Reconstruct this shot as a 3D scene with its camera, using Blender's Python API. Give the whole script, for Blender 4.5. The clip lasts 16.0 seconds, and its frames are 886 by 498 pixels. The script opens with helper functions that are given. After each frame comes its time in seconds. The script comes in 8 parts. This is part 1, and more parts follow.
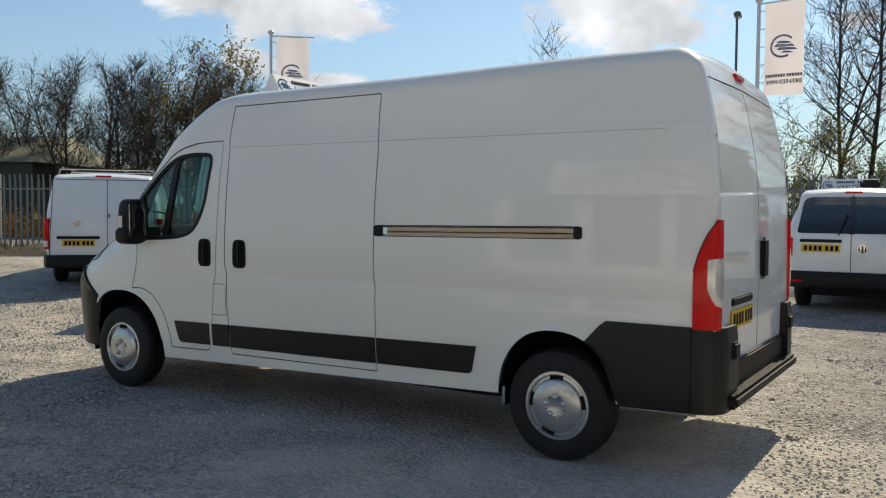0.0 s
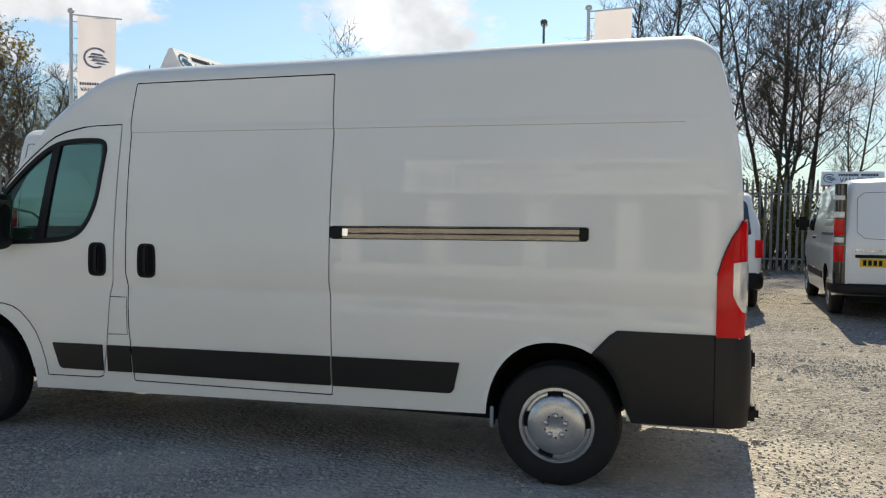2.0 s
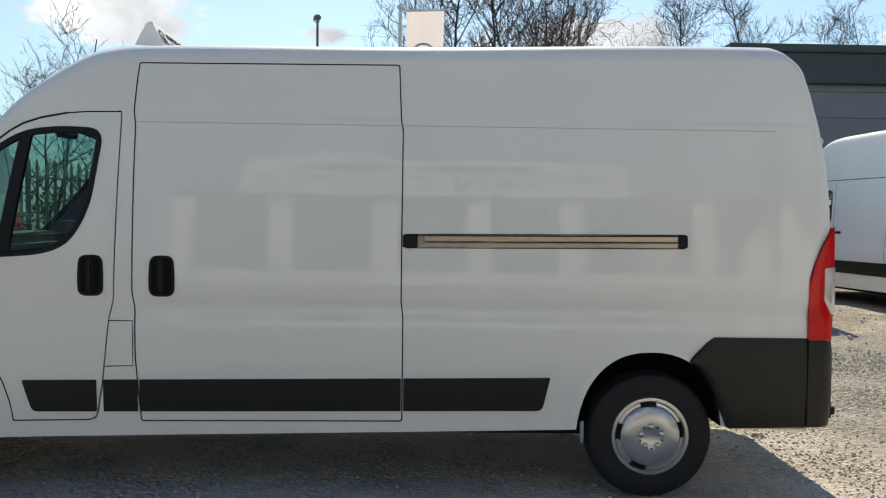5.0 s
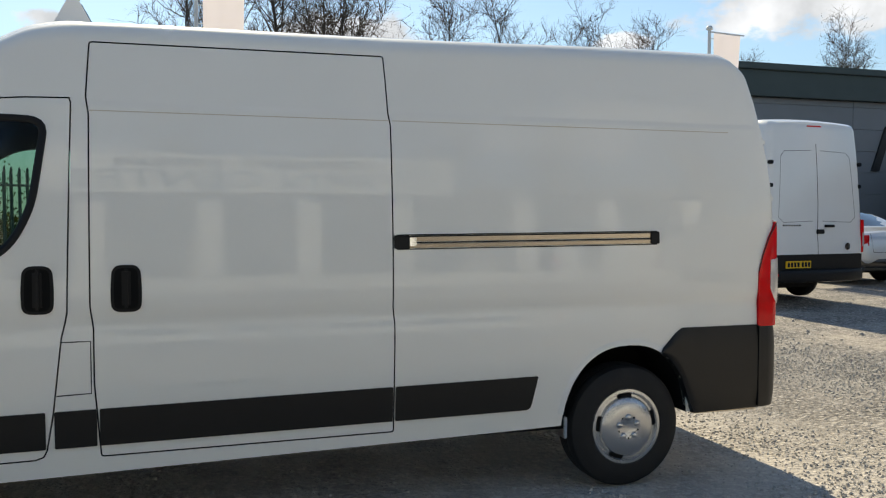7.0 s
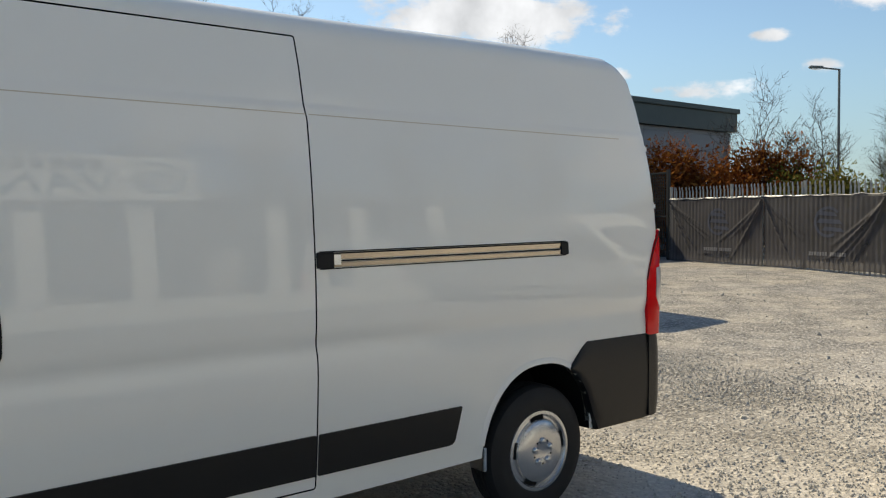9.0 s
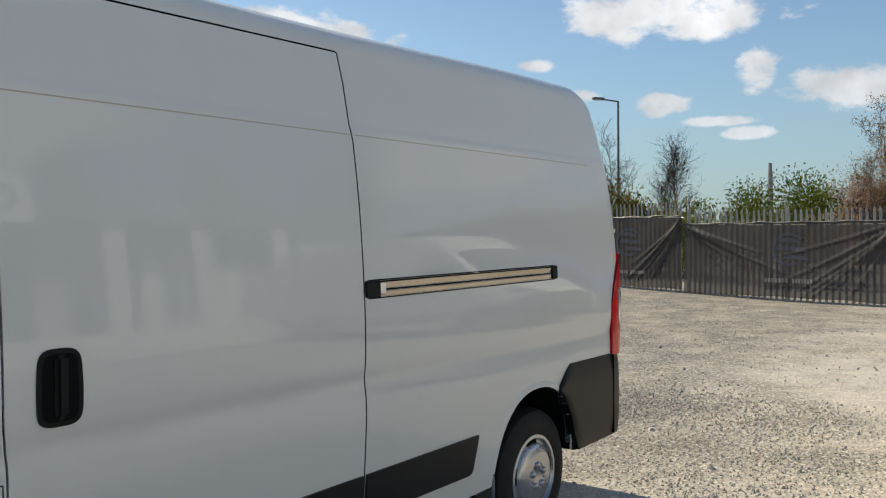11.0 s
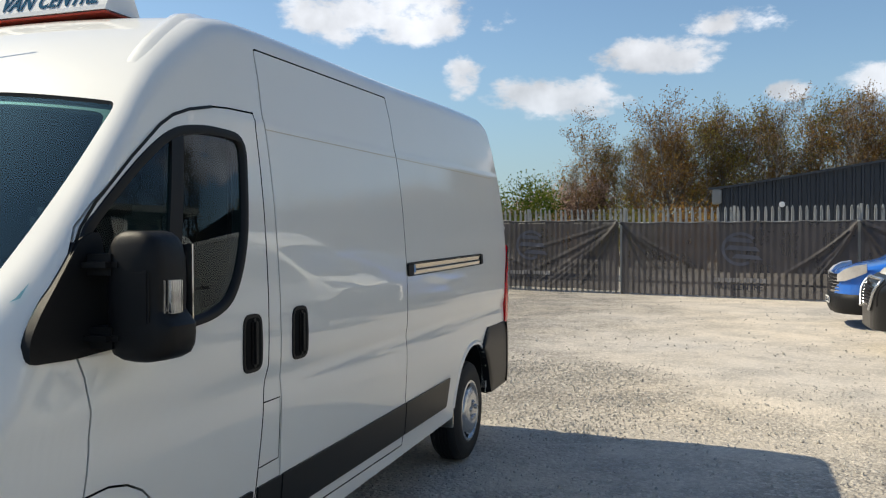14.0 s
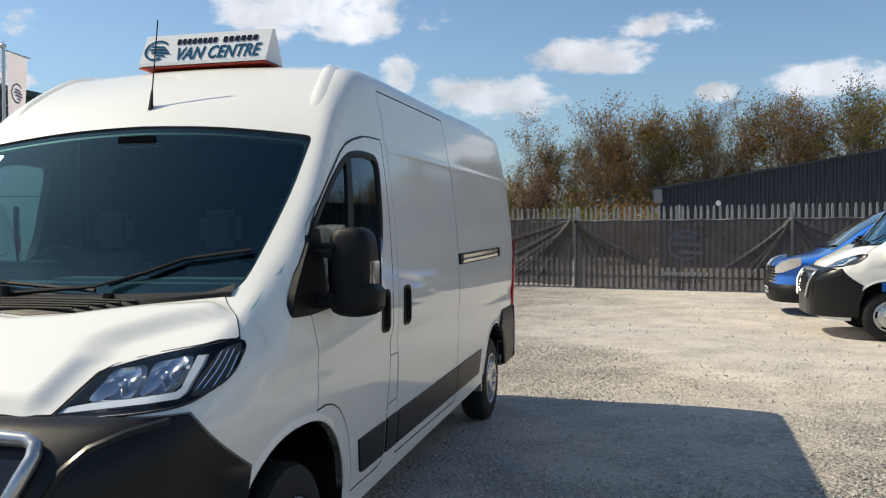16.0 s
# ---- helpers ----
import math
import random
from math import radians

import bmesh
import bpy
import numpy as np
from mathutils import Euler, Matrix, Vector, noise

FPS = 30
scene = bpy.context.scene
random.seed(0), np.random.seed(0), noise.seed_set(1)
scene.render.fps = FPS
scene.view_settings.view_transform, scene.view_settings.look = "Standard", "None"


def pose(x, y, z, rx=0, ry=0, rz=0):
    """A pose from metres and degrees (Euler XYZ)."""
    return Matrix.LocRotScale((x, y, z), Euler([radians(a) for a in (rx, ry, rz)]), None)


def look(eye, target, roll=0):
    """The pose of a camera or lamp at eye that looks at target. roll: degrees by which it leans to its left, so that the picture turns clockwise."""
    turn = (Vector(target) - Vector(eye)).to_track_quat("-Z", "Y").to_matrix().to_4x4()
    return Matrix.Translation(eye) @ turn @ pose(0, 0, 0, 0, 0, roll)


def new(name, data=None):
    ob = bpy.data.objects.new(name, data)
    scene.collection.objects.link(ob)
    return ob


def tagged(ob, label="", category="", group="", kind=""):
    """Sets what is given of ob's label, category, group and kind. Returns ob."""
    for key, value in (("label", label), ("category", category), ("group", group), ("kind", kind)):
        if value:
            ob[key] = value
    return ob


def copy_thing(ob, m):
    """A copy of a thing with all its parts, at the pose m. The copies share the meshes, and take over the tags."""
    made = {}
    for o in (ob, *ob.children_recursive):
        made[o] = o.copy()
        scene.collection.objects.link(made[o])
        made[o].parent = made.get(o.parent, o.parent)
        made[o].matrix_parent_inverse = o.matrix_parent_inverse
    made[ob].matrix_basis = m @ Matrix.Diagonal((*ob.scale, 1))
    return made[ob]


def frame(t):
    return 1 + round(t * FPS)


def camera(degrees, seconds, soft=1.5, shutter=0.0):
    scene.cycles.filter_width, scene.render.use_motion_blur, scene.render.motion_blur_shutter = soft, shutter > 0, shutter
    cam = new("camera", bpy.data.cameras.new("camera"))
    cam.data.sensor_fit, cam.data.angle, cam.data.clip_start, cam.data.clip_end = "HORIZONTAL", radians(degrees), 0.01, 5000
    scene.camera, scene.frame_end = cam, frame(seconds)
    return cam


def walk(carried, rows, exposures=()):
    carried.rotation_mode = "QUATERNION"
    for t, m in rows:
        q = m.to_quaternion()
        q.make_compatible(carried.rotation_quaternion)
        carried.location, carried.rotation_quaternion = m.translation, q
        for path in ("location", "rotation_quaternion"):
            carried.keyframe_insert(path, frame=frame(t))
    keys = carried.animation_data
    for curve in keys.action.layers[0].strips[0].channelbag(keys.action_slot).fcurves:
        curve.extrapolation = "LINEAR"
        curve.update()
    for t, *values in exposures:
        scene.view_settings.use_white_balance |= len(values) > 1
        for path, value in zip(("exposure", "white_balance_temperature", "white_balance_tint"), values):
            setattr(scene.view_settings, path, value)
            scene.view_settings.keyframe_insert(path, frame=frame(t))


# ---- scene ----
cam = camera(54.1, 16.0, soft=1.2)
PATH = [
    (0, (6.209, -4.766, 1.512), (5.153, -3.07, 1.428), 0.5),
    (0.5, (5.885, -4.754, 1.513), (4.935, -2.997, 1.42), 0.6),
    (1, (5.541, -4.628, 1.502), (4.674, -2.828, 1.408), 0.6),
    (1.5, (5.19, -4.663, 1.496), (4.459, -2.804, 1.409), 0.6),
    (2, (4.849, -4.665, 1.491), (4.25, -2.758, 1.414), 0.7),
    (2.5, (4.494, -4.647, 1.508), (4.024, -2.705, 1.434), 0.8),
    (3, (4.145, -4.689, 1.502), (3.782, -2.723, 1.431), 0.6),
    (3.5, (3.81, -4.639, 1.498), (3.493, -2.666, 1.423), 0.7),
    (4, (3.486, -4.611, 1.513), (3.309, -2.62, 1.437), 0.7),
    (6.5, (1.874, -4.389, 1.519), (2.269, -2.43, 1.439), 0.5),
    (7, (1.596, -4.22, 1.526), (2.203, -2.316, 1.446), 0.1),
    (7.5, (1.274, -4.037, 1.553), (2.059, -2.199, 1.462), -0.2),
    (8, (1.1, -3.76, 1.533), (2.052, -2.003, 1.455), -0.4),
    (8.5, (0.964, -3.455, 1.545), (2.075, -1.794, 1.467), -0.4),
    (10.8, (0.241, -2.31, 1.6), (1.82, -1.083, 1.571), -0.4),
    (11, (0.14, -2.285, 1.595), (1.74, -1.086, 1.565), -0.4),
    (11.5, (-0.153, -2.141, 1.597), (1.527, -1.056, 1.56), -0.2),
    (12, (-0.487, -1.999, 1.606), (1.247, -1.002, 1.568), 0.0),
    (12.5, (-0.805, -1.925, 1.602), (0.999, -1.063, 1.561), 0.1),
    (13, (-1.105, -1.752, 1.601), (0.773, -1.065, 1.557), -0.1),
    (13.5, (-1.466, -1.696, 1.587), (0.422, -1.037, 1.543), -0.2),
    (14, (-1.774, -1.672, 1.594), (0.125, -1.046, 1.554), -0.2),
    (14.5, (-2.076, -1.593, 1.583), (-0.166, -1.002, 1.55), -0.4),
    (15, (-2.461, -1.58, 1.574), (-0.544, -1.011, 1.543), -0.4),
    (15.5, (-2.786, -1.491, 1.588), (-0.859, -0.959, 1.548), -0.2),
    (16, (-3.086, -1.332, 1.586), (-1.147, -0.845, 1.542), -0.4),
]
walk(cam, [(t, look(eye, target, roll)) for t, eye, target, roll in PATH],
     exposures=[(0, 0.73, 8400, 4), (1.5, 0.95, 8480, 4), (3, 0.97, 8520, 4), (8, 0.94, 8620, 4), (11, 0.75, 8380, 4), (12.2, 0.78, 8300, 4), (13.5, 0.83, 8080, 4), (16, 0.76, 7860, 4)])

# ---- world, sun ----
SUN_ELEV, SUN_AZ = 44.5, 90.0   # the sun stands over +Y
world = bpy.data.worlds.new("world")
scene.world = world
world.use_nodes = True


CLOUDS = [  # compass way (degrees from +Y to the right), height above the horizon, width, height, density
    (-41.7, 12.7, 7.5, 2.6, 1.0), (-47.7, 13.2, 4.5, 1.8, 0.9), (-20.5, 12.6, 8.5, 2.9, 1.0), (-44.5, 9.4, 2.6, 1.4, 0.9), (-39.0, 8.2, 3.4, 0.9, 0.8), (-34.0, 7.4, 3.6, 1.0, 0.8), (-7.1, 11.4, 2.2, 0.8, 0.9),
    (2.0, 7.0, 9.0, 3.0, 0.85), (10.0, 11.0, 8.0, 2.4, 0.8), (41.4, 12.6, 9.5, 2.5, 1.05), (29.5, 10.8, 2.2, 0.8, 0.9), (48.7, 8.9, 2.4, 0.9, 0.95), (55.5, 7.9, 4.5, 0.9, 0.8), (59.7, 10.9, 1.5, 0.5, 0.9),
    (68.0, 13.8, 7.4, 2.1, 0.95), (72.9, 10.2, 1.6, 2.2, 0.75), (79.6, 8.7, 5.8, 1.6, 0.95), (86.0, 11.0, 5.0, 1.4, 0.95), (90.3, 12.8, 3.4, 1.1, 0.9), (93.6, 8.5, 1.8, 0.8, 0.85), (100.3, 8.9, 4.8, 1.5, 0.95), (62.0, 9.0, 2.0, 0.6, 0.7), (67.4, 8.2, 2.1, 0.8, 0.95), (70.9, 7.1, 2.7, 0.45, 0.9), (72.6, 6.3, 1.8, 0.5, 0.9),
    (125, 13, 9, 4, 0.9), (150, 20, 12, 5, 0.9), (185, 14, 14, 5, 1.0), (215, 24, 12, 5, 0.9), (240, 12, 10, 3.5, 0.9), (265, 20, 10, 4, 0.9), (290, 13, 9, 4, 0.9), (170, 38, 14, 7, 0.8), (60, 40, 12, 6, 0.7)]


def build_world():
    nt = world.node_tree
    nt.nodes.clear()
    N, L = nt.nodes.new, nt.links.new

    def math2(op, a, b=None, c=None):
        n = N("ShaderNodeMath")
        n.operation = op
        for i, v in enumerate((a, b, c)):
            if v is None:
                continue
            if isinstance(v, (int, float)):
                n.inputs[i].default_value = v
            else:
                L(v, n.inputs[i])
        return n.outputs[0]
    out, bg = N("ShaderNodeOutputWorld"), N("ShaderNodeBackground")
    sky = N("ShaderNodeTexSky")
    sky.sky_type = "NISHITA"
    sky.sun_disc = False
    sky.sun_elevation = radians(SUN_ELEV)
    sky.sun_rotation = 0.0
    sky.air_density, sky.dust_density, sky.ozone_density = 1.0, 0.6, 1.6
    co = N("ShaderNodeTexCoord")
    nz = N("ShaderNodeTexNoise")
    nz.inputs["Scale"].default_value, nz.inputs["Detail"].default_value, nz.inputs["Roughness"].default_value = 14.0, 12.0, 0.62
    st = N("ShaderNodeVectorMath")
    st.operation = "MULTIPLY"
    st.inputs[1].default_value = (1.0, 1.0, 2.0)
    L(co.outputs["Generated"], st.inputs[0])
    L(st.outputs[0], nz.inputs["Vector"])
    total = None
    for az, el, w, h, k in CLOUDS:
        a, e = radians(az), radians(el)
        w, h = w * 0.9, h * 0.9
        d = Vector((math.sin(a) * math.cos(e), math.cos(a) * math.cos(e), math.sin(e)))
        right = Vector((math.cos(a), -math.sin(a), 0))
        up = right.cross(d)
        dots = []
        for v, s in ((right, radians(w)), (up, radians(h))):
            dp = N("ShaderNodeVectorMath")
            dp.operation = "DOT_PRODUCT"
            L(co.outputs["Generated"], dp.inputs[0])
            dp.inputs[1].default_value = tuple(v / s)
            dots.append(dp.outputs["Value"])
        dd = N("ShaderNodeVectorMath")
        dd.operation = "DOT_PRODUCT"
        L(co.outputs["Generated"], dd.inputs[0])
        dd.inputs[1].default_value = tuple(d)
        q = math2("ADD", math2("MULTIPLY", dots[0], dots[0]), math2("MULTIPLY", dots[1], dots[1]))
        g = math2("MULTIPLY", math2("MAXIMUM", math2("SUBTRACT", 1.0, math2("MULTIPLY", q, 0.5)), 0.0), k)
        g = math2("MULTIPLY", g, math2("GREATER_THAN", dd.outputs["Value"], 0.3))
        total = g if total is None else math2("MAXIMUM", total, g)
    dens = math2("ADD", math2("MULTIPLY", total, 0.60), math2("MULTIPLY", nz.outputs[0], 1.15))
    mr = N("ShaderNodeMapRange")
    mr.interpolation_type = "SMOOTHSTEP"
    mr.inputs["From Min"].default_value, mr.inputs["From Max"].default_value = 0.85, 1.07
    L(dens, mr.inputs["Value"])
    alpha = math2("MULTIPLY", mr.outputs[0], 0.92)
    # thicker cloud is greyer underneath
    n2 = N("ShaderNodeTexNoise")
    n2.inputs["Scale"].default_value, n2.inputs["Detail"].default_value = 14.0, 5.0
    L(co.outputs["Generated"], n2.inputs["Vector"])
    ramp = N("ShaderNodeMapRange")
    ramp.inputs["From Min"].default_value, ramp.inputs["From Max"].default_value = 0.3, 0.7
    ramp.inputs["To Min"].default_value, ramp.inputs["To Max"].default_value = CLOUD_DARK, CLOUD_LIGHT
    L(n2.outputs[0], ramp.inputs["Value"])
    cc = N("ShaderNodeCombineColor")
    L(math2("MULTIPLY", ramp.outputs[0], 0.91), cc.inputs[0])
    L(ramp.outputs[0], cc.inputs[1])
    L(math2("MULTIPLY", ramp.outputs[0], 1.28), cc.inputs[2])
    mix = N("ShaderNodeMix")
    mix.data_type = "RGBA"
    L(alpha, mix.inputs["Factor"])
    clear = N("ShaderNodeVectorMath")
    clear.operation = "MULTIPLY"
    clear.inputs[1].default_value = (0.56, 0.70, 0.88)
    L(sky.outputs[0], clear.inputs[0])
    L(clear.outputs[0], mix.inputs["A"])
    L(cc.outputs[0], mix.inputs["B"])
    # pale haze low down
    sep = N("ShaderNodeSeparateXYZ")
    L(co.outputs["Generated"], sep.inputs[0])
    hz = N("ShaderNodeMapRange")
    hz.interpolation_type = "SMOOTHSTEP"
    hz.inputs["From Min"].default_value, hz.inputs["From Max"].default_value = 0.0, 0.22
    hz.inputs["To Min"].default_value, hz.inputs["To Max"].default_value = 0.55, 0.0
    L(sep.outputs[2], hz.inputs["Value"])
    mix2 = N("ShaderNodeMix")
    mix2.data_type = "RGBA"
    L(hz.outputs[0], mix2.inputs["Factor"])
    L(mix.outputs["Result"], mix2.inputs["A"])
    mix2.inputs["B"].default_value = (1.45, 2.3, 3.7, 1)
    bg.inputs[1].default_value = 0.1
    L(mix2.outputs["Result"], bg.inputs[0])
    L(bg.outputs[0], out.inputs[0])


CLOUD_DARK, CLOUD_LIGHT = 3.3, 6.4
build_world()
sun = new("sun", bpy.data.lights.new("sun", "SUN"))
sun.data.energy, sun.data.angle, sun.data.color = 2.85, radians(0.53), (1.0, 0.95, 0.88)
sun.matrix_world = look((0, 20, 20 * math.tan(radians(SUN_ELEV))), (0, 0, 0))

# ---- materials ----
MATS = {}


def mat(name, color, rough=0.5, metal=0.0, coat=0.0, var=0.0, scale=8.0, bump=0.0, bscale=60.0, spec=0.5, trans=0.0, ior=1.45, emit=None):
    """A procedural material: colour with two scales of variation, roughness wear and fine relief."""
    if name in MATS:
        return MATS[name]
    m = bpy.data.materials.new(name)
    m.use_nodes = True
    nt = m.node_tree
    b = nt.nodes["Principled BSDF"]
    N, L = nt.nodes.new, nt.links.new
    b.inputs["Base Color"].default_value = (*color, 1)
    b.inputs["Roughness"].default_value = rough
    b.inputs["Metallic"].default_value = metal
    b.inputs["Coat Weight"].default_value = coat
    b.inputs["Coat Roughness"].default_value = 0.02
    b.inputs["Specular IOR Level"].default_value = spec
    b.inputs["Transmission Weight"].default_value = trans
    b.inputs["IOR"].default_value = ior
    if emit:
        b.inputs["Emission Color"].default_value = (*emit[0], 1)
        b.inputs["Emission Strength"].default_value = emit[1]
    if var or bump:
        co = N("ShaderNodeTexCoord")
        n1, n2 = N("ShaderNodeTexNoise"), N("ShaderNodeTexNoise")
        n1.inputs["Scale"].default_value, n1.inputs["Detail"].default_value = scale * 0.15, 4
        n2.inputs["Scale"].default_value, n2.inputs["Detail"].default_value = scale, 6
        L(co.outputs["Object"], n1.inputs["Vector"])
        L(co.outputs["Object"], n2.inputs["Vector"])
        if var:
            add = N("ShaderNodeMath")
            add.operation = "ADD"
            L(n1.outputs[0], add.inputs[0])
            L(n2.outputs[0], add.inputs[1])
            mr = N("ShaderNodeMapRange")
            mr.inputs["From Min"].default_value, mr.inputs["From Max"].default_value = 0.6, 1.4
            mr.inputs["To Min"].default_value, mr.inputs["To Max"].default_value = 1 - var, 1 + var
            L(add.outputs[0], mr.inputs["Value"])
            mul = N("ShaderNodeVectorMath")
            mul.operation = "SCALE"
            mul.inputs[0].default_value = color
            L(mr.outputs[0], mul.inputs["Scale"])
            L(mul.outputs[0], b.inputs["Base Color"])
        if bump:
            n3, bp = N("ShaderNodeTexNoise"), N("ShaderNodeBump")
            n3.inputs["Scale"].default_value, n3.inputs["Detail"].default_value = bscale, 5
            bp.inputs["Strength"].default_value, bp.inputs["Distance"].default_value = bump, 0.01
            L(co.outputs["Object"], n3.inputs["Vector"])
            L(n3.outputs[0], bp.inputs["Height"])
            L(bp.outputs[0], b.inputs["Normal"])
    MATS[name] = m
    return m


def glass_mat(name, tint, rough=0.0, base=0.07, gloss=(0.86, 0.93, 1.0)):
    """Thin tinted pane: part clear, part mirror."""
    if name in MATS:
        return MATS[name]
    m = bpy.data.materials.new(name)
    m.use_nodes = True
    nt = m.node_tree
    nt.nodes.clear()
    N, L = nt.nodes.new, nt.links.new
    out, tr, gl, mx, lw = N("ShaderNodeOutputMaterial"), N("ShaderNodeBsdfTransparent"), N("ShaderNodeBsdfGlossy"), N("ShaderNodeMixShader"), N("ShaderNodeLayerWeight")
    tr.inputs[0].default_value = (*tint, 1)
    gl.inputs["Roughness"].default_value = rough
    gl.inputs["Color"].default_value = (*gloss, 1)
    lw.inputs[0].default_value = 0.5
    pw, mr = N("ShaderNodeMath"), N("ShaderNodeMapRange")
    pw.operation = "POWER"
    pw.inputs[1].default_value = 4.0
    mr.inputs["To Min"].default_value, mr.inputs["To Max"].default_value = base, 1.0
    L(lw.outputs["Facing"], pw.inputs[0])
    L(pw.outputs[0], mr.inputs["Value"])
    L(mr.outputs[0], mx.inputs[0])
    L(tr.outputs[0], mx.inputs[1])
    L(gl.outputs[0], mx.inputs[2])
    L(mx.outputs[0], out.inputs[0])
    MATS[name] = m
    return m


PAINT = mat("white_paint", (0.84, 0.83, 0.785), 0.5, coat=1.0, var=0.015, scale=3, spec=0.12)
PAINT_B = mat("white_paint_older", (0.78, 0.79, 0.79), 0.3, coat=0.9, var=0.02, scale=3)
SILVER = mat("silver_paint", (0.62, 0.62, 0.62), 0.3, metal=0.35, coat=1.0, var=0.02, scale=3)
BLUE = mat("blue_paint", (0.01, 0.15, 0.60), 0.3, coat=1.0, var=0.02, scale=3)
PLASTIC = mat("black_plastic", (0.008, 0.0082, 0.009), 0.5, var=0.15, scale=20, bump=0.15, bscale=400, spec=0.28)
GLOSSBLACK = mat("gloss_black", (0.012, 0.012, 0.013), 0.12, coat=0.5)
RUBBER = mat("tyre_rubber", (0.010, 0.010, 0.0105), 0.7, var=0.25, scale=14, bump=0.2, bscale=150)
LINER = mat("wheel_liner", (0.007, 0.007, 0.007), 0.9, spec=0.2)
CABIN = mat("cabin_plastic", (0.05, 0.053, 0.058), 0.6, var=0.15)
FABRIC = mat("seat_fabric", (0.05, 0.052, 0.056), 0.9, var=0.2, scale=30)
RIM = mat("silver_wheel_trim", (0.52, 0.53, 0.54), 0.26, metal=0.8, var=0.08, scale=20)
CHROME = mat("chrome", (0.8, 0.8, 0.8), 0.08, metal=1.0)
ALU = mat("rail_metal", (0.44, 0.405, 0.355), 0.17, metal=1.0, var=0.1, scale=6)
REDLENS = mat("red_lens", (0.66, 0.004, 0.008), 0.2, coat=0.35, var=0.25, scale=9, spec=0.1)
CLEARLENS = mat("clear_lens", (0.62, 0.60, 0.58), 0.12, metal=0.3, coat=1.0, var=0.15, scale=40)
YELLOW = mat("plate_yellow", (0.78, 0.48, 0.02), 0.4)
WHITE_PLATE = mat("plate_white", (0.75, 0.75, 0.75), 0.4)
DARKGLASS = mat("dark_glass", (0.012, 0.016, 0.018), 0.03, coat=1.0)
GLASS = glass_mat("tinted_glass", (0.40, 0.56, 0.50), base=0.026)
SCREEN = glass_mat("windscreen_glass", (0.46, 0.72, 0.74), base=0.06, gloss=(0.44, 0.72, 0.86))
WHITE_SHEET = mat("sign_white", (0.76, 0.77, 0.78), 0.7, var=0.02, spec=0.1)
TEAL = mat("sign_teal", (0.012, 0.09, 0.17), 0.85, spec=0.04)
NAVY = mat("sign_navy", (0.015, 0.02, 0.035), 0.85, spec=0.04)
REFL = mat("underside_black", (0.01, 0.01, 0.01), 0.9)


# ---- mesh helpers ----
def mesh_ob(name, verts, faces, material, parent=None, label="", smooth=True, sharp=35, mats=None, midx=None):
    me = bpy.data.meshes.new(name)
    me.from_pydata([tuple(v) for v in verts], [], [tuple(f) for f in faces])
    me.validate()
    bm = bmesh.new()
    bm.from_mesh(me)
    bmesh.ops.recalc_face_normals(bm, faces=bm.faces)
    bm.to_mesh(me)
    bm.free()
    for m in (mats or [material]):
        me.materials.append(m)
    if midx is not None:
        me.polygons.foreach_set("material_index", midx)
    if smooth:
        me.polygons.foreach_set("use_smooth", [True] * len(me.polygons))
        me.set_sharp_from_angle(angle=radians(sharp))
    ob = new(name, me)
    if parent:
        ob.parent = parent
    if label:
        tagged(ob, label)
    return ob


def part(name, bm, material, parent, label="", smooth=True, sharp=35):
    bmesh.ops.recalc_face_normals(bm, faces=bm.faces)
    me = bpy.data.meshes.new(name)
    bm.to_mesh(me)
    bm.free()
    me.materials.append(material)
    if smooth:
        me.polygons.foreach_set("use_smooth", [True] * len(me.polygons))
        me.set_sharp_from_angle(angle=radians(sharp))
    ob = new(name, me)
    if parent:
        ob.parent = parent
    if label:
        tagged(ob, label)
    return ob


def box(bm, x0, x1, y0, y1, z0, z1, bevel=0.0, m=None):
    r = bmesh.ops.create_cube(bm, size=1)
    vs = r["verts"]
    for v in vs:
        v.co = Vector(((x0 + x1) / 2 + v.co.x * (x1 - x0), (y0 + y1) / 2 + v.co.y * (y1 - y0), (z0 + z1) / 2 + v.co.z * (z1 - z0)))
    if bevel:
        es = list({e for v in vs for e in v.link_edges})
        g = bmesh.ops.bevel(bm, geom=es, offset=bevel, segments=2, affect="EDGES")
        vs = list({v for f in g["faces"] for v in f.verts} | {v for v in vs if v.is_valid})
    if m is not None:
        bmesh.ops.transform(bm, matrix=m, verts=[v for v in vs if v.is_valid])
    return bm


def boxp(name, x0, x1, y0, y1, z0, z1, material, parent=None, bevel=0.005, label="", m=None):
    return part(name, box(bmesh.new(), x0, x1, y0, y1, z0, z1, bevel, m), material, parent, label)


def lathe(name, prof, axis, centre, material, parent=None, seg=40, label="", sharp=30):
    """Revolve (radius, offset along axis) points round an axis 'x', 'y' or 'z'."""
    vs, fs, n = [], [], len(prof)
    for i in range(seg):
        a = 2 * math.pi * i / seg
        for r, h in prof:
            p = (r * math.cos(a), r * math.sin(a))
            v = {"y": (p[0], h, p[1]), "z": (p[0], p[1], h), "x": (h, p[0], p[1])}[axis]
            vs.append((v[0] + centre[0], v[1] + centre[1], v[2] + centre[2]))
    for i in range(seg):
        j = (i + 1) % seg
        for k in range(n - 1):
            fs.append((i * n + k, i * n + k + 1, j * n + k + 1, j * n + k))
    return mesh_ob(name, vs, fs, material, parent, label, sharp=sharp)


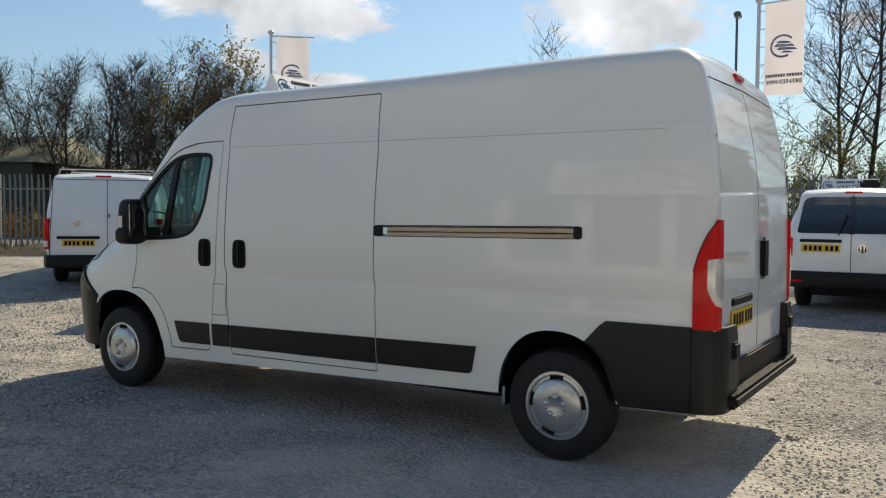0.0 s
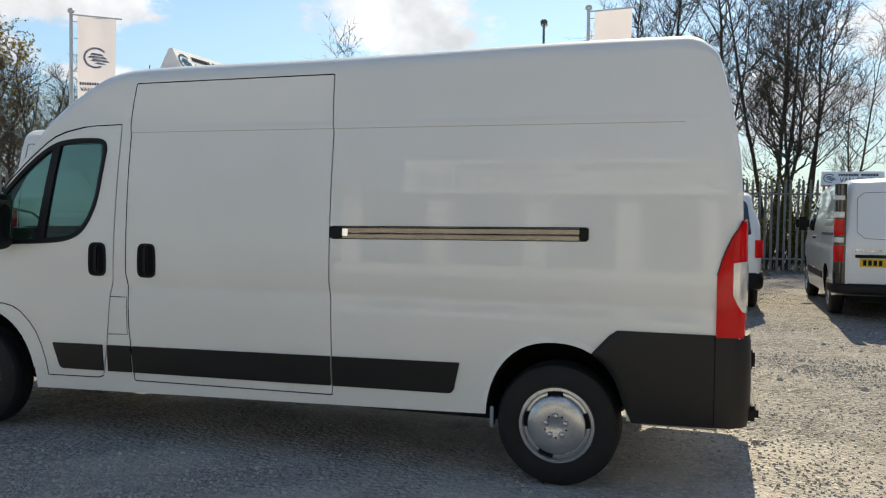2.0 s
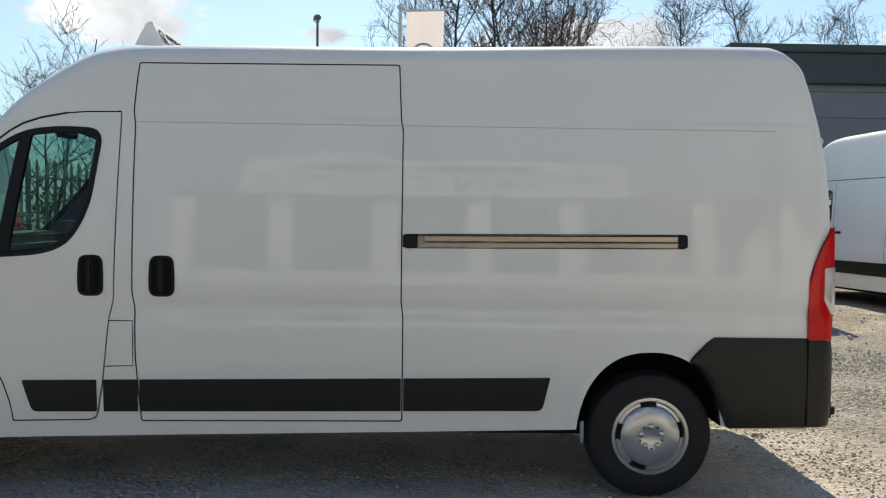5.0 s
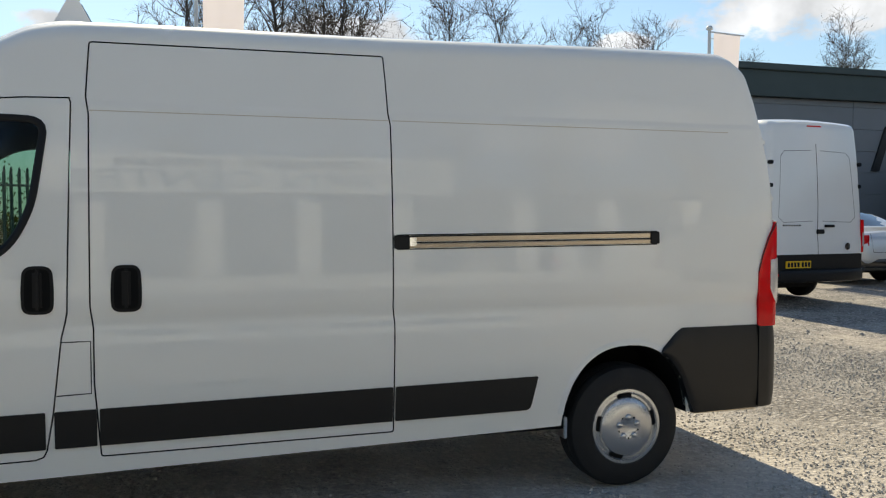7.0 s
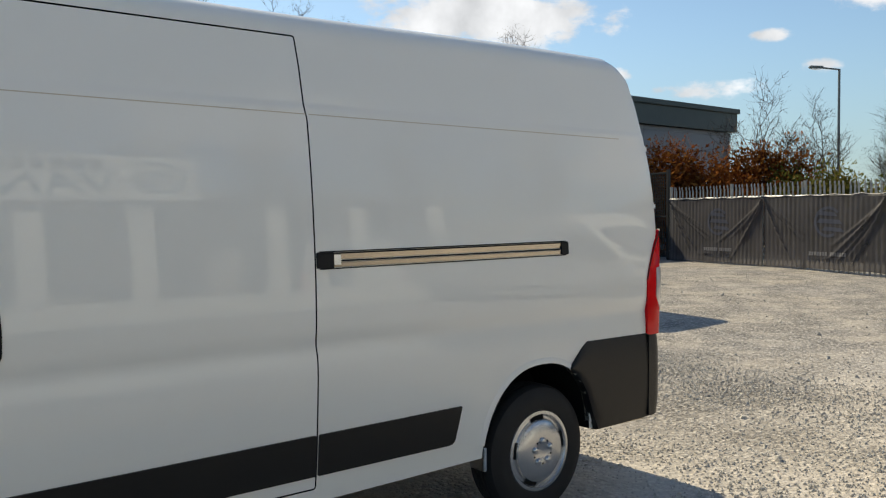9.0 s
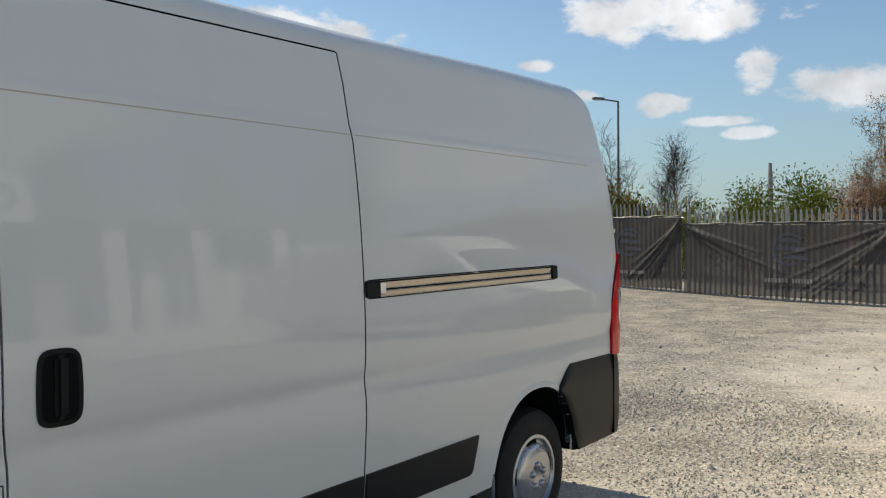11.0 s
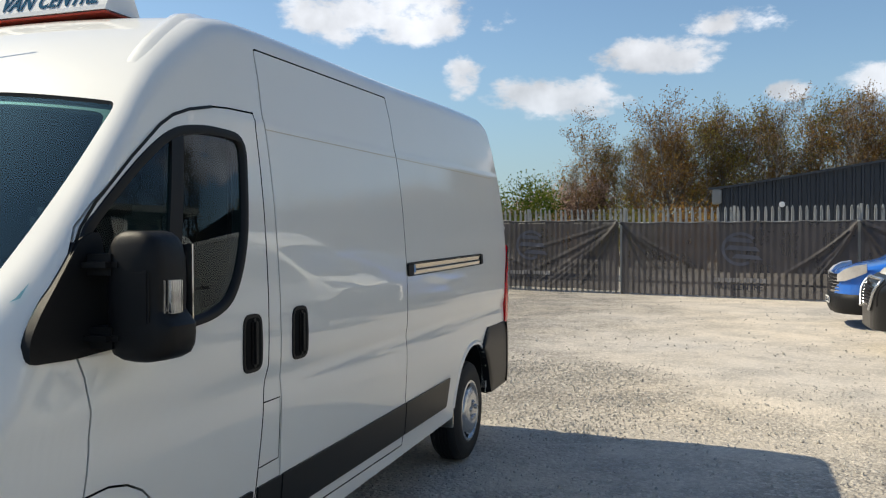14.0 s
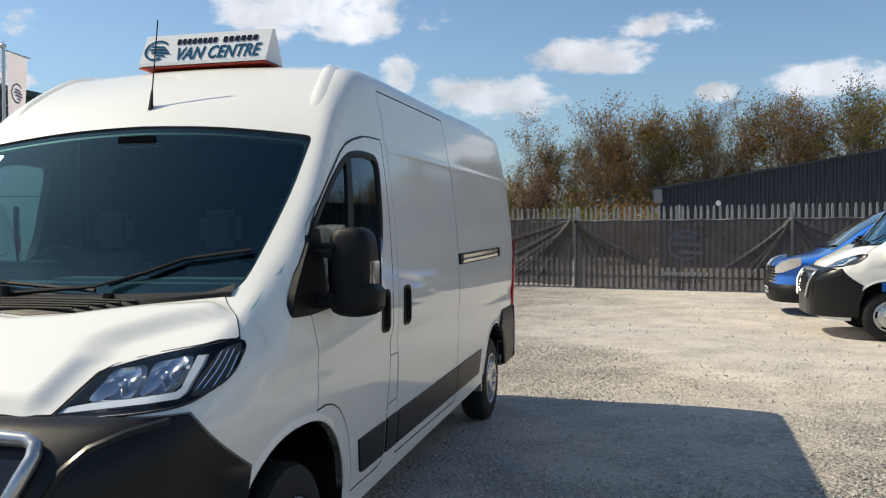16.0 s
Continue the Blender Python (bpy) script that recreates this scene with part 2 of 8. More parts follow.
def tube(name, pts, r, material, parent=None, label="", res=6, taper=None):
    cu = bpy.data.curves.new(name, "CURVE")
    cu.dimensions, cu.bevel_depth, cu.bevel_resolution = "3D", r, max(1, res // 4)
    cu.use_fill_caps = True
    sp = cu.splines.new("POLY")
    sp.points.add(len(pts) - 1)
    for i, (p, q) in enumerate(zip(sp.points, pts)):
        p.co = (*q, 1)
        p.radius = taper[i] if taper else 1.0
    tmp = bpy.data.objects.new(name, cu)
    scene.collection.objects.link(tmp)
    dg = bpy.context.evaluated_depsgraph_get()
    me = bpy.data.meshes.new_from_object(tmp.evaluated_get(dg))
    bpy.data.objects.remove(tmp)
    bpy.data.curves.remove(cu)
    me.materials.clear()
    me.materials.append(material)
    me.polygons.foreach_set("use_smooth", [True] * len(me.polygons))
    me.set_sharp_from_angle(angle=radians(50))
    ob = new(name, me)
    if parent:
        ob.parent = parent
    if label:
        tagged(ob, label)
    return ob


def text(name, body, size, m, material, parent=None, extrude=0.002, align="CENTER", shear=0.0, label=""):
    cu = bpy.data.curves.new(name, "FONT")
    cu.body, cu.size, cu.extrude, cu.align_x, cu.align_y, cu.shear = body, size, extrude, align, "CENTER", shear
    cu.offset = size * 0.012
    cu.resolution_u = 3
    tmp = bpy.data.objects.new(name, cu)
    scene.collection.objects.link(tmp)
    me = bpy.data.meshes.new_from_object(tmp.evaluated_get(bpy.context.evaluated_depsgraph_get()))
    bpy.data.objects.remove(tmp)
    bpy.data.curves.remove(cu)
    me.transform(m)
    me.materials.clear()
    me.materials.append(material)
    ob = new(name, me)
    if parent:
        ob.parent = parent
    if label:
        tagged(ob, label)
    return ob


def empty(name, x, y, z, rz, label, category, group="", kind=""):
    ob = new(name)
    ob.matrix_world = pose(x, y, z, 0, 0, rz)
    return tagged(ob, label, category, group, kind)


def pl(points, x, smooth=False):
    """Value at x of a table of (x, value), straight or eased between the rows."""
    if x <= points[0][0]:
        return points[0][1]
    for i in range(len(points) - 1):
        a, b = points[i], points[i + 1]
        if x <= b[0]:
            h = b[0] - a[0]
            t = (x - a[0]) / h
            if not smooth:
                return a[1] + (b[1] - a[1]) * t

            def slope(k):
                if k <= 0 or k >= len(points) - 1:
                    return 0.0 if k <= 0 else (points[-1][1] - points[-2][1]) / (points[-1][0] - points[-2][0])
                d0 = (points[k][1] - points[k - 1][1]) / (points[k][0] - points[k - 1][0])
                d1 = (points[k + 1][1] - points[k][1]) / (points[k + 1][0] - points[k][0])
                return 0.0 if d0 * d1 <= 0 else 2 * d0 * d1 / (d0 + d1)
            m0, m1 = slope(i) * h, slope(i + 1) * h
            return (2 * t**3 - 3 * t**2 + 1) * a[1] + (t**3 - 2 * t**2 + t) * m0 + (-2 * t**3 + 3 * t**2) * b[1] + (t**3 - t**2) * m1
    return points[-1][1]


class Body:
    """A vehicle's skin: a lofted solid. x runs from nose to tail, y = 0 is the middle, the side seen first is -y."""

    def __init__(self, top, bot, width, inset, rad, crown, rear, rear0, xs, levels=None, level0=0.75, taper=None, bevel=((0.0, 1.0), (1.0, 1.0)), drop=((0.0, 1.0), (1.0, 1.0))):
        self.bevel = bevel   # 1: round shoulders; more: flatter ones
        self.drop = drop   # height of the shoulders over their width
        self.top, self.bot, self.width, self.inset, self.rad, self.crown = top, bot, width, inset, rad, crown
        self.rear, self.rear0, self.xs, self.levels, self.level0 = rear, rear0, xs, levels, level0
        self.taper = taper or (lambda x, z: 0.0)
        self.xe = xs[-1]

    def tailx(self, x, z):
        if x <= self.rear0:
            return x
        return self.rear0 + (x - self.rear0) * (pl(self.rear, z, True) - self.rear0) / (self.xe - self.rear0)

    def section(self, x, shrink=0.0, zfloor=None, nside=34, ncorner=7, ntop=10):
        W = pl(self.width, x, True) - shrink
        zt, zb = pl(self.top, x, True) - shrink, pl(self.bot, x, True)
        if zfloor is not None:
            zb = zfloor
        c, r = pl(self.crown, x), pl(self.rad, x)
        ze = zt - c
        dr = pl(self.drop, x)
        zs = max(ze - r * dr, zb + 0.02)
        pts = [(0.0, zb), (-(W - pl(self.inset, zb, True)) * 0.5, zb)]
        for i in range(nside + 1):
            z = zb + (zs - zb) * i / nside
            if self.levels and 0 < i < nside and zfloor is None:   # rows follow the pressed creases
                q = min(1.0, max(0.0, (x - self.level0) / 0.45))
                z += (self.levels[i - 1] - z) * q * q * (3 - 2 * q)
            pts.append((-(W - pl(self.inset, z, True) - self.taper(x, z)), z))
        ys = W - pl(self.inset, zs, True) - self.taper(x, zs)
        p = pl(self.bevel, x)
        for i in range(1, ncorner + 1):
            a = math.pi / 2 * i / ncorner
            z = zs + (ze - zs) * math.sin(a) ** p
            lean = (ys - W + pl(self.inset, z, True) + self.taper(x, z)) * min(1.0, max(0.0, dr - 1.0) / 0.3)
            pts.append((-(ys - lean - r + r * max(0.0, math.cos(a)) ** p), z))
        y1 = -pts[-1][0]
        for i in range(1, ntop + 1):
            y = y1 * (1 - i / ntop)
            pts.append((-y, ze + c * (1 - (y / y1) ** 2)))
        return pts

    def side(self, x, z):
        return -(pl(self.width, x, True) - pl(self.inset, z, True) - self.taper(x, z))

    def rearx(self, z):
        return pl(self.rear, z, True)

    def mesh(self, name, material, shrink=0.0, zfloor=None, x0=None, x1=None):
        xs = [x for x in self.xs if (x0 is None or x > x0 + 1e-4) and (x1 is None or x < x1 - 1e-4)]
        if x0 is not None:
            xs = [x0] + xs
        if x1 is not None:
            xs = xs + [x1]
        vs, fs, rings = [], [], []
        for x in xs:
            half = self.section(x, shrink, zfloor)
            full = half + [(-y, z) for y, z in reversed(half[1:-1])]
            rings.append(range(len(vs), len(vs) + len(full)))
            vs += [(self.tailx(x, z), y, z) for y, z in full]
        n = len(rings[0])
        for a, b in zip(rings, rings[1:]):
            for k in range(n):
                fs.append((a[k], a[(k + 1) % n], b[(k + 1) % n], b[k]))
        for ring, x in ((rings[0], xs[0]), (rings[-1], xs[-1])):
            h = n // 2
            # caps as ladders across from side to side
            fs.append((ring[0], ring[1], ring[n - 1]))
            for k in range(1, h):
                a, b, c2, d = ring[k], ring[k + 1], ring[n - k - 1], ring[n - k]
                fs.append((a, b, c2, d) if k + 1 < h else (a, ring[h], d))
        return mesh_ob(name, vs, fs, material, sharp=40)


def prism(name, poly, axis, a, b, material):
    """Closed prism from a polygon. axis 'y': poly is (x, z); 'x': (y, z); 'z': (x, y)."""
    def p3(p, h):
        return {"y": (p[0], h, p[1]), "x": (h, p[0], p[1]), "z": (p[0], p[1], h)}[axis]
    n = len(poly)
    vs = [p3(p, a) for p in poly] + [p3(p, b) for p in poly]
    fs = [tuple(range(n)), tuple(range(2 * n - 1, n - 1, -1))] + [(i, i + n, (i + 1) % n + n, (i + 1) % n) for i in range(n)]
    return mesh_ob(name, vs, fs, material, smooth=False)


def cut(ob, tools, op="DIFFERENCE"):
    """Apply boolean cuts to ob's mesh for good; the tools are removed."""
    for t in tools:
        md = ob.modifiers.new("cut", "BOOLEAN")
        md.operation, md.object, md.solver, md.material_mode = op, t, "EXACT", "TRANSFER"
    bpy.context.view_layer.update()
    me = bpy.data.meshes.new_from_object(ob.evaluated_get(bpy.context.evaluated_depsgraph_get()))
    ob.modifiers.clear()
    ob.data = me
    me.polygons.foreach_set("use_smooth", [True] * len(me.polygons))
    me.set_sharp_from_angle(angle=radians(32))
    for t in set(tools):
        bpy.data.objects.remove(t)
    return ob


def rounded(poly, r, seg=5):
    """A polygon with its corners rounded; r is one radius or a list."""
    out, n = [], len(poly)
    for i in range(n):
        p0, p, p1 = (Vector(poly[k % n]) for k in (i - 1, i, i + 1))
        rr = r[i] if isinstance(r, (list, tuple)) else r
        d0, d1 = (p0 - p), (p1 - p)
        rr = min(rr, d0.length * 0.49, d1.length * 0.49)
        if rr < 1e-4:
            out.append(tuple(p))
            continue
        a, b = p + d0.normalized() * rr, p + d1.normalized() * rr
        for k in range(seg + 1):
            t = k / seg
            q = a * (1 - t) ** 2 + p * 2 * t * (1 - t) + b * t * t
            out.append(tuple(q))
    clean = []
    for p in out:
        if not clean or math.hypot(p[0] - clean[-1][0], p[1] - clean[-1][1]) > 0.003:
            clean.append(p)
    if math.hypot(clean[0][0] - clean[-1][0], clean[0][1] - clean[-1][1]) < 0.003:
        clean.pop()
    return clean


def grow(poly, d):
    """Move a polygon's edges outwards by d."""
    n = len(poly)
    area = sum(poly[i][0] * poly[(i + 1) % n][1] - poly[(i + 1) % n][0] * poly[i][1] for i in range(n))
    s = 1 if area > 0 else -1
    out = []
    for i in range(n):
        p0, p, p1 = (Vector(poly[k % n]) for k in (i - 1, i, i + 1))
        e0, e1 = (p - p0), (p1 - p)
        if e0.length < 1e-7 or e1.length < 1e-7:
            out.append(tuple(p))
            continue
        n0, n1 = Vector((e0.y, -e0.x)).normalized() * s, Vector((e1.y, -e1.x)).normalized() * s
        m = n0 + n1
        m = m / max(m.length_squared, 0.6) * 2
        out.append(tuple(p + m * d))
    return out


def skin_poly(name, body, poly, off, material, parent, thick=0.015, label="", mirror=False, step=0.05):
    """A panel with a free outline (x, z) laid on the side skin."""
    bm = bmesh.new()
    f = bm.faces.new([bm.verts.new((x, 0, z)) for x, z in poly])
    xs, zs = [p[0] for p in poly], [p[1] for p in poly]
    for a0, a1, ax in ((min(xs), max(xs), 0), (min(zs), max(zs), 2)):
        k = a0 + step
        while k < a1 - 1e-3:
            co, no = [0, 0, 0], [0, 0, 0]
            co[ax], no[ax] = k, 1
            bmesh.ops.bisect_plane(bm, geom=bm.verts[:] + bm.edges[:] + bm.faces[:], plane_co=co, plane_no=no)
            k += step
    s = -1 if mirror else 1
    back = set()
    if thick:
        ret = bmesh.ops.extrude_face_region(bm, geom=bm.faces[:])
        back = {v for v in ret["geom"] if isinstance(v, bmesh.types.BMVert)}
    for v in bm.verts:
        x, z = v.co.x, v.co.z
        y = body.side(x, z) - off + (thick if v in back else 0)
        v.co = (body.tailx(x, z), s * y, z)
    return part(name, bm, material, parent, label)


def seam(name, body, pts, parent, w=0.006, off=0.0012, material=None, mirror=False):
    """A dark panel gap drawn as a thin ribbon along (x, z) points on the side."""
    vs, fs = [], []
    dense = []
    for a, b in zip(pts, pts[1:]):
        n = max(1, int(math.hypot(b[0] - a[0], b[1] - a[1]) / 0.05))
        dense += [(a[0] + (b[0] - a[0]) * i / n, a[1] + (b[1] - a[1]) * i / n) for i in range(n)]
    dense.append(pts[-1])
    s = -1 if mirror else 1
    for i, (x, z) in enumerate(dense):
        q = Vector(dense[min(i + 1, len(dense) - 1)]) - Vector(dense[max(i - 1, 0)])
        q = Vector((-q.y, q.x)).normalized() * w / 2
        for sg in (-1, 1):
            xx, zz = x + sg * q.x, z + sg * q.y
            vs.append((body.tailx(xx, zz), s * (body.side(xx, zz) - off), zz))
    for i in range(len(dense) - 1):
        fs.append((2 * i, 2 * i + 1, 2 * i + 3, 2 * i + 2))
    return mesh_ob(name, vs, fs, material or LINER, parent, smooth=False)


def plan_wall(name, plan, lo, hi, thick, material, parent, label="", rows=8, bow=0.0, sharp=40):
    """An upright moulding along a plan line [(x, y), ...]: lo(i), hi(i) give its foot and head; closed at the back."""
    n = len(plan)
    vs, fs = [], []
    nor = []
    for i in range(n):
        d = Vector(plan[min(i + 1, n - 1)]) - Vector(plan[max(i - 1, 0)])
        nor.append(Vector((d.y, -d.x)).normalized())
    m = rows + 1
    for layer in (0, 1):
        for i, p in enumerate(plan):
            for k in range(m):
                u = k / rows
                z = lo(i) + (hi(i) - lo(i)) * u
                o = (bow * (1 - (2 * u - 1) ** 4) if layer == 0 else -thick)
                vs.append((p[0] + nor[i].x * o, p[1] + nor[i].y * o, z))
    h = n * m
    for o in (0, h):
        for i in range(n - 1):
            for k in range(rows):
                fs.append((o + i * m + k, o + (i + 1) * m + k, o + (i + 1) * m + k + 1, o + i * m + k + 1))
    for i in range(n - 1):
        fs += [(i * m, (i + 1) * m, h + (i + 1) * m, h + i * m), (i * m + rows, (i + 1) * m + rows, h + (i + 1) * m + rows, h + i * m + rows)]
    for k in range(rows):
        fs += [(k, k + 1, h + k + 1, h + k), ((n - 1) * m + k, (n - 1) * m + k + 1, h + (n - 1) * m + k + 1, h + (n - 1) * m + k)]
    return mesh_ob(name, vs, fs, material, parent, label, sharp=sharp)


def arc(cx, cy, rx, ry, a0, a1, n):
    return [(cx + rx * math.cos(radians(a0 + (a1 - a0) * i / n)), cy + ry * math.sin(radians(a0 + (a1 - a0) * i / n))) for i in range(n + 1)]


def arch_poly(cx, cz, a, b, p=2.4, low=0.0):
    pts = []
    for i in range(29):
        t = math.pi * i / 28
        c, s = math.cos(t), math.sin(t)
        pts.append((cx + a * math.copysign(abs(c) ** (2 / p), c), cz + b * abs(s) ** (2 / p)))
    return pts + [(cx - a, low), (cx + a, low)]


def wheel(parent, x, y, z, r=0.34, w=0.215, rim=0.205, side=-1, trim="cover", material=None):
    """Tyre and wheel; side is the way that its face looks in y. y is the outer face."""
    def off(d):
        return y - side * d
    prof = [(rim, off(0.02)), (rim + 0.012, off(0.004)), (rim + 0.05, off(0.0)), (r - 0.045, off(0.006)), (r - 0.015, off(0.022)), (r - 0.003, off(0.045))]
    for k in range(4):   # tread with grooves
        c = 0.055 + (w - 0.11) * (k + 0.5) / 4
        hw = (w - 0.11) / 8
        prof += [(r, off(c - hw + 0.003)), (r, off(c + hw - 0.006)), (r - 0.009, off(c + hw - 0.004)), (r - 0.009, off(c + hw + 0.001))]
    prof += [(r - 0.003, off(w - 0.045)), (r - 0.03, off(w - 0.01)), (rim, off(w))]
    tyre = lathe("tyre", [(a, b) for a, b in prof], "y", (x, 0, z), RUBBER, parent, seg=64)
    m = material or RIM
    if trim == "cover":
        lathe("rim", [(rim + 0.008, off(0.012)), (rim + 0.004, off(0.006)), (rim - 0.012, off(0.005)), (rim - 0.022, off(0.02)), (rim - 0.03, off(0.035)), (rim - 0.05, off(0.05)), (rim - 0.055, off(0.10)), (0.05, off(0.12))], "y", (x, 0, z), m, parent, seg=56)
        R = rim - 0.042
        cov = lathe("wheel_trim", [(rim - 0.020, off(0.024)), (rim - 0.036, off(0.022)), (R, off(0.016)), (R - 0.004, off(0.004)), (R - 0.020, off(-0.006)), (R - 0.060, off(-0.0125)), (R - 0.092, off(-0.014)), (0.05, off(-0.0135)), (0.046, off(-0.0115)), (0.0, off(-0.0115))], "y", (x, 0, z), m, parent, seg=56)
        for k in range(5):
            a = radians(92 + 72 * k)
            lathe("wheel_bolt", [(0.0185, off(-0.010)), (0.018, off(-0.019)), (0.013, off(-0.026)), (0.006, off(-0.0285)), (0, off(-0.029))], "y", (x + 0.057 * math.cos(a), 0, z + 0.057 * math.sin(a)), m, parent, seg=14)
            a += radians(36)
            lathe("stud_hole", [(0.0055, off(-0.0150)), (0, off(-0.0152))], "y", (x + 0.062 * math.cos(a), 0, z + 0.062 * math.sin(a)), LINER, parent, seg=8)
        for k in range(4):
            a0 = (93, 172, 12, 250)[k]
            ring = arc(0, 0, rim - 0.022, rim - 0.022, a0 - 13, a0 + 13, 8) + arc(0, 0, R + 0.001, R + 0.001, a0 + 15, a0 - 15, 8)
            bm = bmesh.new()
            f = bm.faces.new([bm.verts.new((x + p[0], off(0.014), z + p[1])) for p in ring])
            e = bmesh.ops.extrude_face_region(bm, geom=[f])
            for v in e["geom"]:
                if isinstance(v, bmesh.types.BMVert):
                    v.co.y = off(0.03)
            part("vent_slot", bm, LINER, parent, smooth=False)
    else:
        lathe("rim", [(rim + 0.008, off(0.012)), (rim, off(0.004)), (rim - 0.02, off(0.02)), (rim - 0.025, off(0.07)), (0.08, off(0.075))], "y", (x, 0, z), m, parent, seg=40)
        lathe("hub", [(0.07, off(0.05)), (0.06, off(0.012)), (0.0, off(0.01))], "y", (x, 0, z), m, parent, seg=20)
        for k in range(5):
            a = radians(90 + 72 * k)
            bm = bmesh.new()
            d = Vector((math.cos(a), math.sin(a)))
            q = Vector((-d.y, d.x))
            ps = [d * 0.05 + q * 0.03, d * (rim - 0.01) + q * 0.035, d * (rim - 0.01) - q * 0.035, d * 0.05 - q * 0.03]
            f = bm.faces.new([bm.verts.new((x + p.x, off(0.018), z + p.y)) for p in ps])
            e = bmesh.ops.extrude_face_region(bm, geom=[f])
            for v in e["geom"]:
                if isinstance(v, bmesh.types.BMVert):
                    v.co.y = off(0.06)
            part("spoke", bm, m, parent, smooth=False)
    return tyre


def number_plate(parent, x, y, z, n, wide=0.52, high=0.111, material=None):
    """A plate facing the way n = (nx, ny), with plain bars for its characters."""
    nx, ny = Vector(n).normalized()
    tx, ty = -ny, nx
    m = Matrix(((tx, 0, nx, x), (ty, 0, ny, y), (0, 1, 0, z), (0, 0, 0, 1)))
    pb = part("number_plate", box(bmesh.new(), -wide / 2, wide / 2, -high / 2, high / 2, -0.006, 0.004, 0.003, m), material or YELLOW, parent)
    for k, c in enumerate((-0.2, -0.135, -0.07, -0.005, 0.085, 0.15, 0.215)):
        part("plate_bar", box(bmesh.new(), c - 0.022, c + 0.022, -0.036, 0.036, 0.003, 0.0055, 0, m), NAVY, pb)
    return pb


def logo(name, size, m, material, parent, extrude=0.003):
    """Plain ring with a few sweeping bars."""
    bm = bmesh.new()
    R, r = size / 2, size / 2 * 0.84

    def slab(poly):
        f = bm.faces.new([bm.verts.new((p[0], p[1], 0)) for p in poly])
        e = bmesh.ops.extrude_face_region(bm, geom=[f])
        for v in e["geom"]:
            if isinstance(v, bmesh.types.BMVert):
                v.co.z = extrude
    slab(arc(0, 0, R * 1.1, R, 40, 300, 24) + arc(0, 0, r * 1.1, r, 300, 40, 24))
    for k, (y0, x0, x1, h) in enumerate(((0.30, -0.55, 0.75, 0.16), (0.02, -0.75, 1.05, 0.17), (-0.28, -0.5, 1.25, 0.17), (-0.55, -0.1, 0.95, 0.13))):
        slab([(x0 * R, y0 * R), (x1 * R, (y0 - 0.1) * R), ((x1 - 0.2) * R, (y0 - 0.1 + h) * R), ((x0 + 0.25) * R, (y0 + h) * R)])
    bm.transform(m)
    return part(name, bm, material, parent, smooth=False)


# ---- the ground ----
def ss(a, b, x):
    t = min(1.0, max(0.0, (x - a) / (b - a)))
    return t * t * (3 - 2 * t)


def ground_z(x, y):
    """Gentle falls and rises of the yard."""
    z = 0.13 * ss(3.0, 10, y) - 0.01 * ss(7, 20, x) * (1 - ss(2, 11, y)) + 0.25 * ss(-3, -8, x) * ss(1, 6, y)
    return z


# ---- the large panel van ----
GREYTRIM = mat('grey_trim', (0.16, 0.16, 0.165), 0.35, var=0.1)
DUSTLINE = mat('sealant_line', (0.55, 0.47, 0.36), 0.7)
def frange(a, b, step):
    n = max(1, round((b - a) / step))
    return [a + (b - a) * i / n for i in range(n + 1)]


